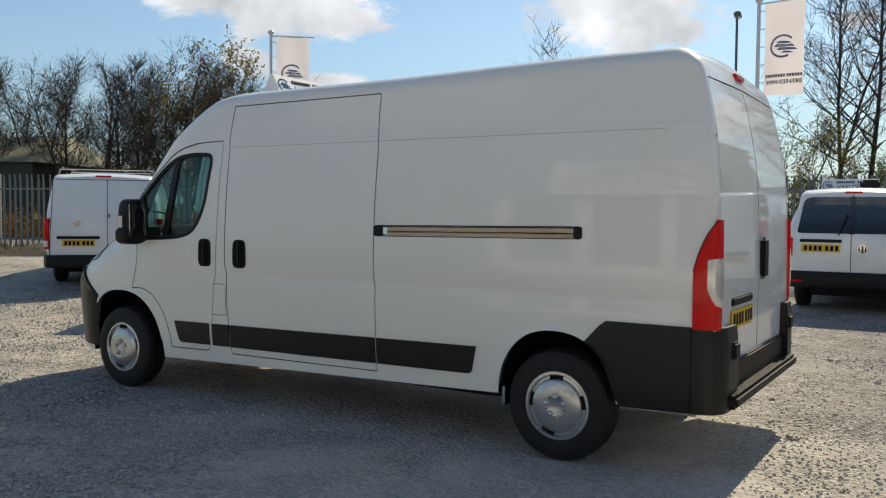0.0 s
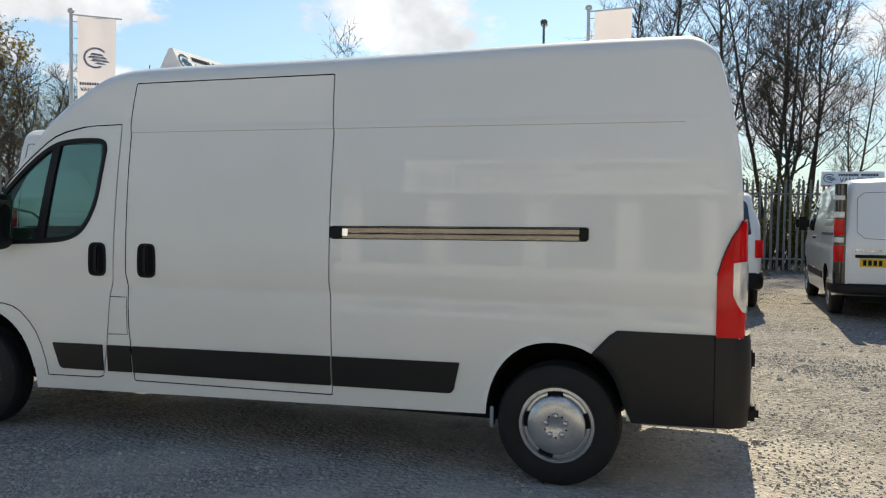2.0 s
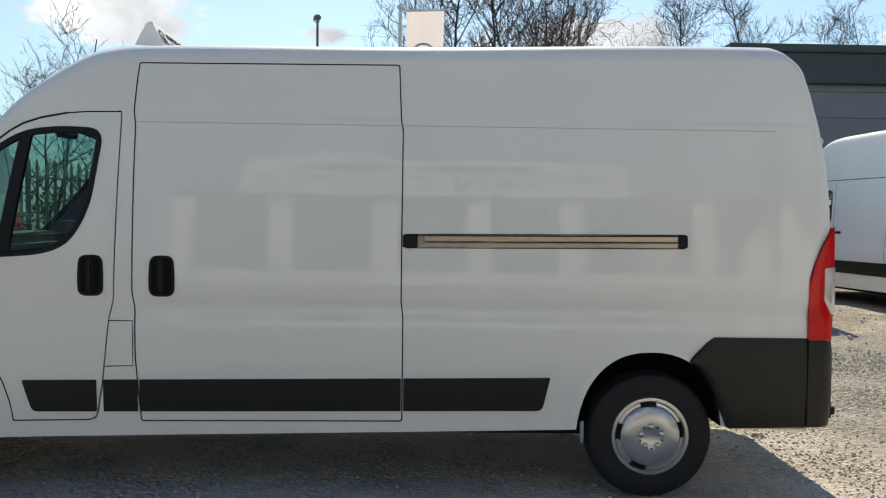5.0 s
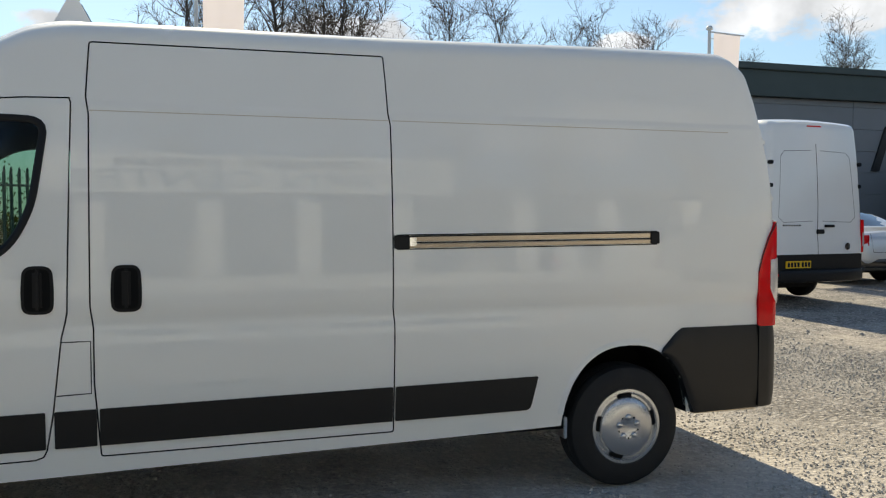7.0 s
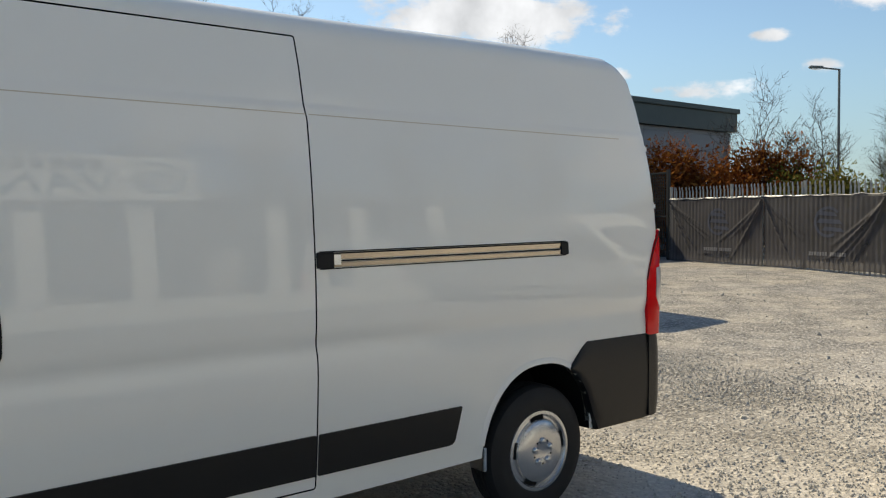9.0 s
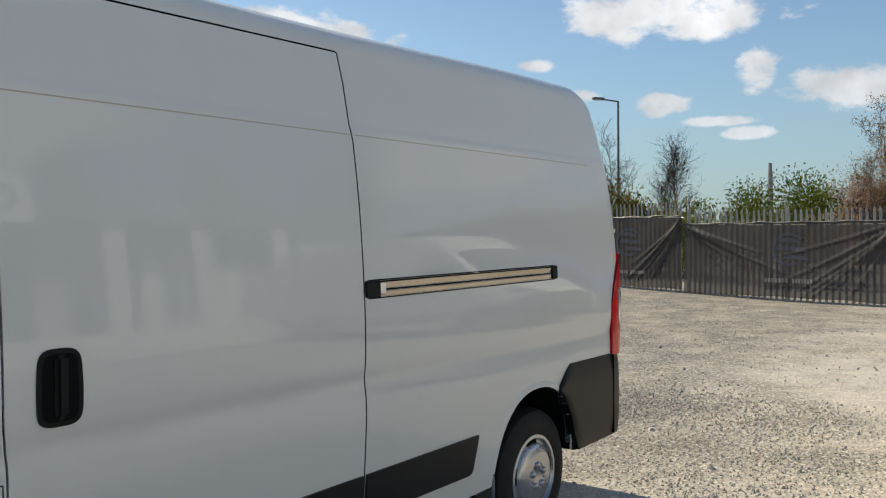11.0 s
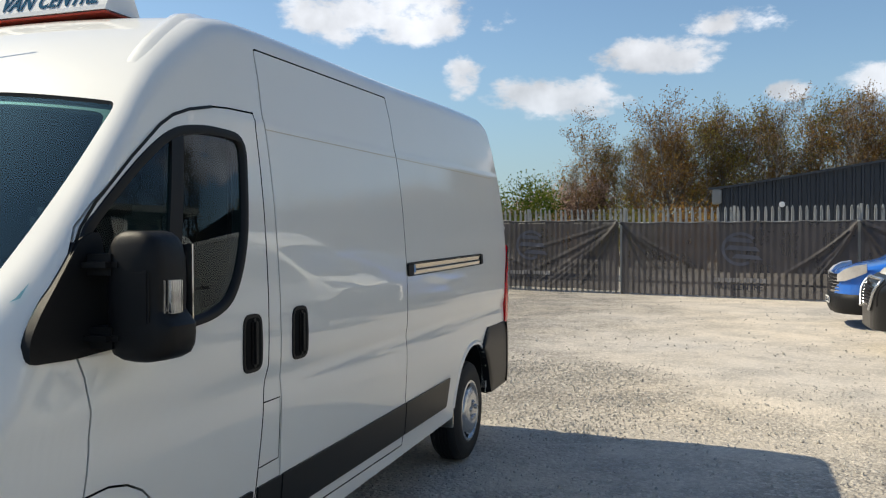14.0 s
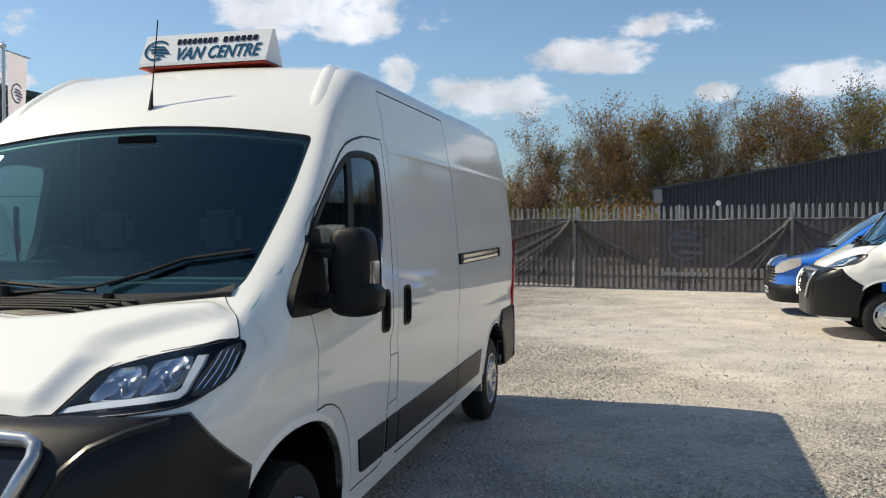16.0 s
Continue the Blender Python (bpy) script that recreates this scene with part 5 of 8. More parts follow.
roof_sign(1.15, 1.01, pl(VAN.top, 1.15, True) + 0.012, 0.74)


# ---- the other vehicles ----
def xgrid(a, e):
    return sorted(set(round(v, 4) for v in frange(a, a + 0.2, 0.025) + frange(a + 0.2, e - 0.5, 0.11) + frange(e - 0.5, e - 0.12, 0.06) + frange(e - 0.12, e, 0.015)))


def van_body(L, H, W, fo, hood, wb, wt, tail=0.10, tumble=0.10, nose=0.62):
    e, hw = L - fo, W / 2
    return Body(
        top=[(-fo, nose), (-fo + 0.04, nose + 0.12), (-fo + 0.14, nose + 0.24), (wb - 0.1, hood), (wb, hood + 0.06), ((wb + wt) / 2, (hood + H) / 2 + 0.02), (wt, H - 0.12), (wt + 0.22, H - 0.045), (wt + 0.6, H - 0.01), (L * 0.5, H), (e - 0.35, H - 0.005), (e - 0.12, H - 0.03), (e, H - 0.07)],
        bot=[(-fo, 0.34), (-fo + 0.2, 0.24), (0.5, 0.26), (e - 0.5, 0.30), (e, 0.36)],
        width=[(-fo, hw * 0.48), (-fo + 0.03, hw * 0.58), (-fo + 0.1, hw * 0.74), (-fo + 0.25, hw * 0.89), (-fo + 0.5, hw * 0.965), (0.2, hw), (e - 0.5, hw), (e - 0.2, hw * 0.985), (e - 0.08, hw * 0.965), (e - 0.03, hw * 0.93), (e, hw * 0.87)],
        inset=[(0.2, 0.05), (0.45, 0.02), (0.75, 0.0), (0.95, 0.0), (1.0, 0.012), (1.25, 0.025), (H - 0.25, tumble), (H, tumble + 0.04)],
        rad=[(-fo, 0.12), (wb, 0.12), (wt, 0.10), (wt + 0.6, 0.13), (e, 0.11)],
        crown=[(-fo, 0.05), (wb, 0.03), (wt, 0.04), (e, 0.03)],
        rear=[(0.3, e), (0.9, e + 0.01), (1.1, e), (H * 0.7, e - tail * 0.4), (H, e - tail)],
        rear0=e - 0.55, xs=xgrid(-fo, e))


def rear_poly(name, body, poly, off, material, parent, thick=0.02, label="", step=0.08):
    """A panel on the tail with a free outline (y, z)."""
    bm = bmesh.new()
    bm.faces.new([bm.verts.new((0, y, z)) for y, z in poly])
    zs = [p[1] for p in poly]
    k = min(zs) + step
    while k < max(zs) - 1e-3:
        bmesh.ops.bisect_plane(bm, geom=bm.verts[:] + bm.edges[:] + bm.faces[:], plane_co=(0, 0, k), plane_no=(0, 0, 1))
        k += step
    ret = bmesh.ops.extrude_face_region(bm, geom=bm.faces[:])
    back = {v for v in ret["geom"] if isinstance(v, bmesh.types.BMVert)}
    for v in bm.verts:
        v.co.x = body.rearx(v.co.z) + off - (thick if v in back else 0)
    return part(name, bm, material, parent, label)


def rear_line(name, body, pts, parent, w=0.008):
    vs, fs = [], []
    for a, b in zip(pts, pts[1:]):
        d = (Vector(b) - Vector(a)).normalized()
        q = Vector((-d.y, d.x)) * w / 2
        n = max(1, int((Vector(b) - Vector(a)).length / 0.1))
        for i in range(n):
            p0, p1 = Vector(a).lerp(Vector(b), i / n), Vector(a).lerp(Vector(b), (i + 1) / n)
            k = len(vs)
            for p in (p0 - q, p0 + q, p1 + q, p1 - q):
                vs.append((body.rearx(p.y) + 0.002, p.x, p.y))
            fs.append((k, k + 1, k + 2, k + 3))
    return mesh_ob(name, vs, fs, LINER, parent, smooth=False)


def corner_plan(W, e, depth, inner, r=0.12, s=-1):
    """Plan line from the side, round the tail corner, to the inner end."""
    hw = W / 2
    p = [(e - depth + (depth - r) * i / 4, -hw) for i in range(5)] + [(e - r + r * math.sin(radians(a)), -(hw - r) - r * math.cos(radians(a))) for a in range(15, 91, 15)] + [(e, -inner)]
    return p if s < 0 else [(x, -y) for x, y in p][::-1]


def small_disc(name, x, y, z, r, material, parent):
    d = lathe(name, [(r, 0.0), (r * 0.97, 0.008), (r * 0.84, 0.008), (r * 0.80, 0.003)], "x", (x, y, z), material, parent, 24)
    lathe("badge_field", [(r * 0.82, 0.004), (0.0, 0.005)], "x", (x, y, z), GLOSSBLACK, d, 20)
    for a in (-0.35, 0.35):
        boxp("badge_bar", x + 0.004, x + 0.008, y + a * r - r * 0.09, y + a * r + r * 0.09, z - r * 0.7, z + r * 0.7, material, d, 0.0)
    return d


def parked(name, at, label, body, W, wb_len, material, r=0.32, group="parked vehicles", trim="spoke", wheel_mat=None, category="van", arch=0.40):
    """The skin, wheel arches and wheels of a parked vehicle."""
    car = empty(name, *at, label, category, group)
    sk = body.mesh("body", material)
    tools = []
    for x in (0.0, wb_len):
        for s in (-1, 1):
            tools.append(prism("a", arch_poly(x, r, arch, arch, 2.2, 0.05), "y", *sorted((s * (W / 2 + 0.2), s * (W / 2 - 0.30))), LINER))
    cut(sk, tools)
    sk.parent = car
    for x in (0.0, wb_len):
        for s in (-1, 1):
            w = new("wheel")
            w.parent = car
            wheel(w, x, s * (W / 2 - 0.035), r, r=r, w=0.205, rim=r * 0.62, side=s, trim=trim, material=wheel_mat)
    boxp("underbody", -0.4, wb_len + 0.5, -W / 2 + 0.3, W / 2 - 0.3, 0.2, 0.36, REFL, car, 0.02)
    return car


def face_heading(x, y, deg):
    """Pose with the nose along the compass way deg (0: +Y, positive to the left); origin on the ground under the front axle."""
    return (x, y, ground_z(x, y), deg - 90.0)


def tail_at(x, y, L, fo, deg, z=None):
    """Front axle place for a tail centre at (x, y)."""
    d = L - fo
    a = radians(deg)
    at = face_heading(x - math.sin(a) * d, y + math.cos(a) * d, deg)
    return at if z is None else (at[0], at[1], z, at[3])


# small two-door-tail van, dark rear glass
B1 = van_body(4.41, 1.80, 1.79, 0.86, 1.08, 0.10, 0.85, tail=0.16, tumble=0.13)
e1 = 4.41 - 0.86
caddy = parked("small_van", tail_at(4.62, 8.75, 4.41, 0.86, 0), "small white van with dark rear windows on gravel", B1, 1.79, 2.68, PAINT_B, 0.315)
rear_poly("rear_window", B1, rounded([(-0.73, 1.13), (0.73, 1.13), (0.66, 1.60), (0.58, 1.655), (-0.58, 1.655), (-0.66, 1.60)], 0.05, 4), 0.006, DARKGLASS, caddy, 0.03, "dark privacy glass")
rear_line("door_gap", B1, [(0.0, 0.50), (0.0, 1.70)], caddy, 0.010)
rear_poly("window_divider", B1, [(-0.035, 1.12), (0.035, 1.12), (0.035, 1.66), (-0.035, 1.66)], 0.010, GLOSSBLACK, caddy)
rear_poly("plate_light_bar", B1, rounded([(-0.68, 1.0), (-0.12, 1.0), (-0.12, 1.045), (-0.68, 1.045)], 0.01, 2), 0.022, PLASTIC, caddy)
number_plate(caddy, B1.rearx(0.90) + 0.01, -0.40, 0.915, (1, 0))
small_disc("badge", B1.rearx(0.92) + 0.004, 0.15, 0.915, 0.062, CHROME, caddy)
tube("wiper", [(B1.rearx(1.12) + 0.02, -0.17, 1.10), (B1.rearx(1.4) + 0.03, -0.06, 1.40)], 0.010, PLASTIC, caddy)
boxp("brake_light", e1 - 0.17, e1 - 0.135, -0.12, 0.12, 1.705, 1.735, REDLENS, caddy, 0.008)
for s in (-1, 1):
    plan_wall("rear_light", corner_plan(1.79, e1 + 0.015, 0.16, 0.78, 0.1, s), lambda i: 0.80, lambda i: 1.06, 0.04, REDLENS, caddy, "red rear lamp", bow=0.006)
bp = [(e1 - 0.7, -0.90), (e1 - 0.3, -0.905), (e1 - 0.08, -0.87), (e1 + 0.03, -0.76), (e1 + 0.06, -0.4), (e1 + 0.06, 0.4), (e1 + 0.03, 0.76), (e1 - 0.08, 0.87), (e1 - 0.3, 0.905), (e1 - 0.7, 0.90)]
plan_wall("rear_bumper", bp, lambda i: 0.34, lambda i: 0.58, 0.12, PLASTIC, caddy, "black rear bumper", bow=0.02)
boxp("reflector", e1 + 0.02, e1 + 0.062, -0.80, -0.62, 0.42, 0.45, REDLENS, caddy, 0.004)
boxp("roof_vent", 2.3, 2.6, -0.02, 0.26, 1.78, 1.93, PLASTIC, caddy, 0.04, "black domed roof vent")

# mid-size two-tone van
B2 = van_body(5.0, 1.97, 1.956, 0.93, 1.16, 0.05, 0.80, tail=0.12, tumble=0.12)
e2 = 5.0 - 0.93
DARKSIDE = mat("grey_paint", (0.30, 0.31, 0.32), 0.3, coat=1.0, var=0.02, scale=3)
viv = parked("crew_van", tail_at(7.38, 8.25, 5.0, 0.93, 0), "white mid-size van with twin solid rear doors", B2, 1.956, 3.098, PAINT_B, 0.33)
rear_line("door_gap", B2, [(0.02, 0.50), (0.02, 1.84)], viv, 0.010)
rear_line("door_gap", B2, [(-0.80, 0.50), (0.80, 0.50)], viv, 0.010)
for s in (-1, 1):
    rear_line("pressing", B2, [(s * 0.12, 1.10), (s * 0.60, 1.12), (s * 0.70, 1.20), (s * 0.70, 1.66), (s * 0.62, 1.74), (s * 0.12, 1.76)], viv, 0.006)
    plan_wall("lamp_surround", corner_plan(1.956, e2 + 0.012, 0.15, 0.84, 0.11, s), lambda i: 0.50, lambda i: 1.86, 0.03, GLOSSBLACK, viv, "gloss black tail lamp column", rows=4)
    for z0, z1, mm in ((0.80, 1.02, REDLENS), (1.06, 1.13, CLEARLENS), (1.16, 1.38, REDLENS), (1.40, 1.48, CLEARLENS), (1.64, 1.70, CLEARLENS)):
        plan_wall("tail_lamp", [(x + 0.004, y + s * 0.004) for x, y in corner_plan(1.956, e2 + 0.012, 0.11, 0.86, 0.11, s)], lambda i, z=z0: z, lambda i, z=z1: z, 0.01, mm, viv, bow=0.003, rows=3)
boxp("brake_light", e2 - 0.12, e2 - 0.085, -0.22, -0.02, 1.87, 1.905, REDLENS, viv, 0.01)
boxp("door_handle", e2 - 0.01, e2 + 0.03, -0.36, -0.10, 1.085, 1.13, CHROME, viv, 0.012)
boxp("handle_recess", e2 - 0.01, e2 + 0.012, -0.33, -0.14, 1.06, 1.10, LINER, viv, 0.01)
rear_poly("plate_light_bar", B2, rounded([(-0.72, 0.855), (-0.10, 0.855), (-0.10, 0.90), (-0.72, 0.90)], 0.01, 2), 0.022, PLASTIC, viv)
number_plate(viv, B2.rearx(0.79) + 0.008, -0.40, 0.79, (1, 0))
for k in range(7):
    rear_poly("name_bar", B2, [(-0.72 + 0.05 * k, 0.945), (-0.685 + 0.05 * k, 0.945), (-0.685 + 0.05 * k, 0.975), (-0.72 + 0.05 * k, 0.975)], 0.004, ALU, viv, 0.005)
small_disc("badge", B2.rearx(1.09) + 0.004, 0.20, 1.09, 0.065, CHROME, viv)
bp = [(e2 - 0.6, -0.985), (e2 - 0.2, -0.985), (e2 - 0.03, -0.92), (e2 + 0.06, -0.75), (e2 + 0.07, 0.75), (e2 - 0.03, 0.92), (e2 - 0.2, 0.985), (e2 - 0.6, 0.985)]
plan_wall("rear_bumper", bp, lambda i: 0.36, lambda i: 0.50, 0.14, PLASTIC, viv, "black rear bumper", bow=0.02)
skin_poly("cab_window", B2, rounded([(0.45, 1.20), (1.25, 1.18), (1.32, 1.70), (0.95, 1.72), (0.75, 1.62)], 0.07, 3), 0.004, DARKGLASS, viv)
skin_poly("side_moulding", B2, [(0.6, 0.48), (2.6, 0.48), (2.6, 0.58), (0.6, 0.60)], 0.012, PLASTIC, viv, step=0.2)
skin_poly("slide_rail", B2, [(2.4, 1.14), (3.7, 1.15), (3.7, 1.19), (2.4, 1.18)], 0.008, PLASTIC, viv, step=0.2)
for x in (1.22, 1.40):
    skin_poly("door_handle", B2, rounded([(x, 1.06), (x + 0.13, 1.06), (x + 0.13, 1.11), (x, 1.11)], 0.015, 2), 0.02, PLASTIC, viv)
seam("door_gap", B2, [(1.38, 1.80), (1.38, 0.90), (1.30, 0.45)], viv, 0.008)
seam("door_gap", B2, [(2.40, 1.82), (2.40, 0.45)], viv, 0.008)
skin_poly("side_pressing", B2, rounded([(2.55, 1.28), (3.6, 1.28), (3.55, 1.72), (2.55, 1.74)], 0.08, 3), 0.003, DARKSIDE, viv, step=0.2)
boxp("mirror", 0.25, 0.40, -1.17, -0.95, 1.18, 1.42, PLASTIC, viv, 0.05, "black door mirror")


def tall_van(at, label, plate=True):
    b = van_body(5.98, 2.91, 2.12, 1.02, 1.28, -0.05, 0.85, tail=0.13, tumble=0.10, nose=0.75)
    e = 5.98 - 1.02
    v = parked("high_roof_van", at, label, b, 2.06, 3.75, PAINT_B, 0.35)
    rear_line("door_gap", b, [(0.02, 0.50), (-0.01, 1.05), (0.015, 1.6), (0.015, 2.50)], v, 0.011)
    rear_line("door_gap", b, [(-0.90, 0.78), (0.90, 0.78)], v, 0.008)
    for s in (-1, 1):
        rear_line("pressing", b, [(s * 0.10, 1.30), (s * 0.70, 1.28), (s * 0.80, 1.36), (s * 0.72, 2.30), (s * 0.64, 2.38), (s * 0.10, 2.40)], v, 0.006)
        plan_wall("rear_light", corner_plan(2.06, e + 0.012, 0.10, 0.93, 0.09, s), lambda i: 0.80, lambda i: 1.32, 0.03, REDLENS, v, "tall red rear lamp", bow=0.006)
        plan_wall("clear_lens", [(x + 0.005, y + s * 0.005) for x, y in corner_plan(2.06, e + 0.012, 0.09, 0.94, 0.09, s)], lambda i: 0.90, lambda i: 1.12, 0.01, CLEARLENS, v, bow=0.003)
        for z in (1.85, 2.2):
            boxp("hinge", e - 0.12, e - 0.02, *sorted((s * 0.90, s * 0.945)), z - 0.03, z + 0.03, PLASTIC, v, 0.01)
    boxp("brake_light", e - 0.16, e - 0.115, -0.16, 0.16, 2.76, 2.80, REDLENS, v, 0.01)
    rear_poly("lower_panel", b, [(-0.93, 0.52), (0.93, 0.52), (0.93, 0.78), (-0.93, 0.78)], 0.012, PLASTIC, v)
    boxp("door_handle", e - 0.02, e + 0.03, 0.14, 0.34, 1.20, 1.245, PLASTIC, v, 0.012)
    boxp("lock_plate", e - 0.02, e + 0.02, -0.03, 0.13, 1.10, 1.17, PLASTIC, v, 0.01)
    small_disc("badge", b.rearx(0.88) + 0.004, 0.62, 0.90, 0.06, CHROME, v)
    for k in range(7):
        rear_poly("name_bar", b, [(-0.72 + 0.055 * k, 1.22), (-0.685 + 0.055 * k, 1.22), (-0.685 + 0.055 * k, 1.245), (-0.72 + 0.055 * k, 1.245)], 0.004, ALU, v, 0.005)
    if plate:
        number_plate(v, b.rearx(0.62) + 0.022, -0.42, 0.63, (1, 0))
    bp = [(e - 0.8, -1.04), (e - 0.2, -1.04), (e - 0.03, -0.99), (e + 0.05, -0.85), (e + 0.10, -0.5), (e + 0.10, 0.5), (e + 0.05, 0.85), (e - 0.03, 0.99), (e - 0.2, 1.04), (e - 0.8, 1.04)]
    plan_wall("rear_bumper", bp, lambda i: 0.36, lambda i: 0.54, 0.16, PLASTIC, v, "black rear bumper", bow=0.02)
    boxp("reflector", e + 0.03, e + 0.068, -0.90, -0.74, 0.46, 0.50, REDLENS, v, 0.005)
    for mir in (False, True):
        skin_poly("cab_window", b, rounded([(0.42, 1.36), (1.15, 1.30), (1.28, 1.40), (1.28, 1.92), (0.95, 1.96), (0.75, 1.88)], 0.06, 3), 0.004, DARKGLASS, v, mirror=mir)
        skin_poly("side_moulding", b, [(0.55, 0.52), (3.2, 0.52), (3.2, 0.74), (0.55, 0.72)], 0.012, PLASTIC, v, step=0.25, mirror=mir)
        skin_poly("side_pressing", b, rounded([(1.5, 1.34), (2.75, 1.34), (2.75, 1.98), (1.5, 2.02)], 0.06, 3), 0.003, PAINT_B, v, step=0.2, mirror=mir)
        skin_poly("side_pressing", b, rounded([(2.9, 1.34), (4.5, 1.34), (4.45, 1.98), (2.9, 1.98)], 0.06, 3), 0.003, PAINT_B, v, step=0.2, mirror=mir)
        seam("roof_joint", b, [(0.9, 2.10), (4.6, 2.10)], v, 0.016, 0.002, GREYTRIM, mirror=mir)
        seam("door_gap", b, [(1.36, 2.05), (1.36, 0.95), (1.25, 0.48)], v, 0.008, mirror=mir)
        seam("door_gap", b, [(2.82, 2.05), (2.82, 0.50)], v, 0.008, mirror=mir)
        for x in (1.16, 1.44):
            skin_poly("door_handle", b, rounded([(x, 1.18), (x + 0.16, 1.18), (x + 0.16, 1.225), (x, 1.225)], 0.015, 2), 0.02, PLASTIC, v, mirror=mir)
        boxp("mirror", 0.25, 0.42, *sorted(((1.28 if mir else -1.28), (0.98 if mir else -0.98))), 1.30, 1.62, PLASTIC, v, 0.05, "black door mirror")
    skin = b
    rows = [(x, [(-0.80 + 1.6 * k / 10) for k in range(11)]) for x in frange(-0.02, 0.80, 0.1)]
    vs, fs = [], []
    for x, ys in rows:
        for y in ys:
            vs.append((x - 0.005, y, pl(b.top, x, True) - pl(b.crown, x) * (y / 0.85) ** 2 + 0.008))
    for i in range(len(rows) - 1):
        for k in range(10):
            fs.append((i * 11 + k, i * 11 + k + 1, (i + 1) * 11 + k + 1, (i + 1) * 11 + k))
    mesh_ob("windscreen", vs, fs, DARKGLASS, v)
    return v


tv = tall_van(tail_at(11.28, 6.9, 5.98, 1.02, 6.0), "tall white high-roof van with closed rear doors")

# low van with roof bars
B4 = van_body(4.95, 1.93, 1.92, 0.95, 1.12, 0.05, 0.85, tail=0.08, tumble=0.10)
e4 = 4.95 - 0.95
lv = parked("low_roof_van", tail_at(-6.55, 4.75, 4.95, 0.95, 47, ground_z(-6.55, 4.75) + 0.03), "white van with roof bars and solid rear doors", B4, 1.92, 3.0, PAINT_B, 0.325)
rear_line("door_gap", B4, [(0.06, 0.52), (0.06, 1.82)], lv, 0.010)
rear_line("door_gap", B4, [(-0.86, 0.52), (-0.80, 1.80), (0.80, 1.80), (0.86, 0.52)], lv, 0.010)
for s in (-1, 1):
    plan_wall("rear_light", corner_plan(1.92, e4 + 0.012, 0.12, 0.87, 0.10, s), lambda i: 0.62, lambda i: 1.14, 0.03, REDLENS, lv, "upright red rear lamp", bow=0.006)
    plan_wall("clear_lens", [(x + 0.005, y + s * 0.005) for x, y in corner_plan(1.92, e4 + 0.012, 0.10, 0.88, 0.10, s)], lambda i: 0.66, lambda i: 0.76, 0.01, CLEARLENS, lv, bow=0.003)
rear_poly("plate_light_bar", B4, rounded([(-0.74, 0.79), (-0.06, 0.79), (-0.06, 0.84), (-0.74, 0.84)], 0.01, 2), 0.022, PLASTIC, lv)
number_plate(lv, B4.rearx(0.71) + 0.008, -0.40, 0.72, (1, 0))
boxp("brake_light", e4 - 0.08, e4 - 0.045, -0.13, 0.13, 1.845, 1.875, REDLENS, lv, 0.008)
rear_poly("badge", B4, rounded([(-0.47, 1.0), (-0.38, 1.0), (-0.36, 1.06), (-0.40, 1.12), (-0.48, 1.09)], 0.015, 2), 0.008, ALU, lv, 0.01)
boxp("lock", e4 - 0.01, e4 + 0.012, 0.08, 0.10, 1.16, 1.22, PLASTIC, lv, 0.003)
boxp("door_handle", e4 - 0.01, e4 + 0.03, 0.24, 0.38, 0.90, 1.10, PLASTIC, lv, 0.014, "black recessed oval handle")
bp = [(e4 - 0.7, -0.965), (e4 - 0.2, -0.965), (e4 - 0.03, -0.90), (e4 + 0.06, -0.72), (e4 + 0.07, 0.72), (e4 - 0.03, 0.90), (e4 - 0.2, 0.965), (e4 - 0.7, 0.965)]
plan_wall("rear_bumper", bp, lambda i: 0.30, lambda i: 0.52, 0.14, PLASTIC, lv, "black rear bumper", bow=0.02)
for x in (0.9, 2.0, 3.3):
    tube("roof_bar", [(x, -0.82, 1.88), (x, -0.78, 2.0), (x, 0.78, 2.0), (x, 0.82, 1.88)], 0.018, ALU, lv, "metal roof bar")
for s in (-0.70, 0.70):
    tube("roof_bar", [(0.9, s, 2.02), (3.6, s, 2.02)], 0.014, ALU, lv)

# silver saloon
hw = 0.95
BS = Body(
    top=[(-0.85, 0.55), (-0.8, 0.66), (-0.6, 0.76), (0.3, 0.93), (0.55, 0.98), (1.0, 1.20), (1.35, 1.36), (1.75, 1.43), (2.3, 1.44), (2.8, 1.38), (3.3, 1.20), (3.6, 1.07), (3.9, 1.03), (4.15, 1.0), (4.25, 0.93)],
    bot=[(-0.85, 0.30), (-0.6, 0.22), (3.6, 0.24), (4.25, 0.34)],
    width=[(-0.85, 0.5), (-0.75, 0.72), (-0.5, 0.87), (0, 0.93), (1.5, 0.95), (3.5, 0.945), (3.95, 0.91), (4.15, 0.83), (4.22, 0.75), (4.25, 0.66)],
    inset=[(0.2, 0.06), (0.45, 0.01), (0.7, 0.0), (0.92, 0.03), (0.97, 0.08), (1.2, 0.22), (1.45, 0.36)],
    rad=[(-0.85, 0.08), (0.5, 0.07), (1.2, 0.08), (3.4, 0.08), (4.25, 0.08)], crown=[(-0.85, 0.05), (4.25, 0.04)],
    rear=[(0.3, 4.18), (0.5, 4.27), (0.75, 4.25), (1.0, 4.19)], rear0=3.8, xs=xgrid(-0.85, 4.25))
car = parked("saloon_car", tail_at(15.3, 9.5, 5.1, 0.85, 0), "silver executive saloon car with red lamps", BS, 1.9, 3.03, SILVER, 0.34, category="car")
for s in (-1, 1):
    plan_wall("rear_light", [(x, y) for x, y in corner_plan(1.74, 4.225, 0.30, 0.70, 0.20, s)], lambda i: 0.74, lambda i: 0.93, 0.03, REDLENS, car, "red rear lamp", bow=0.01, rows=4)
number_plate(car, 4.275, 0.0, 0.60, (1, 0))
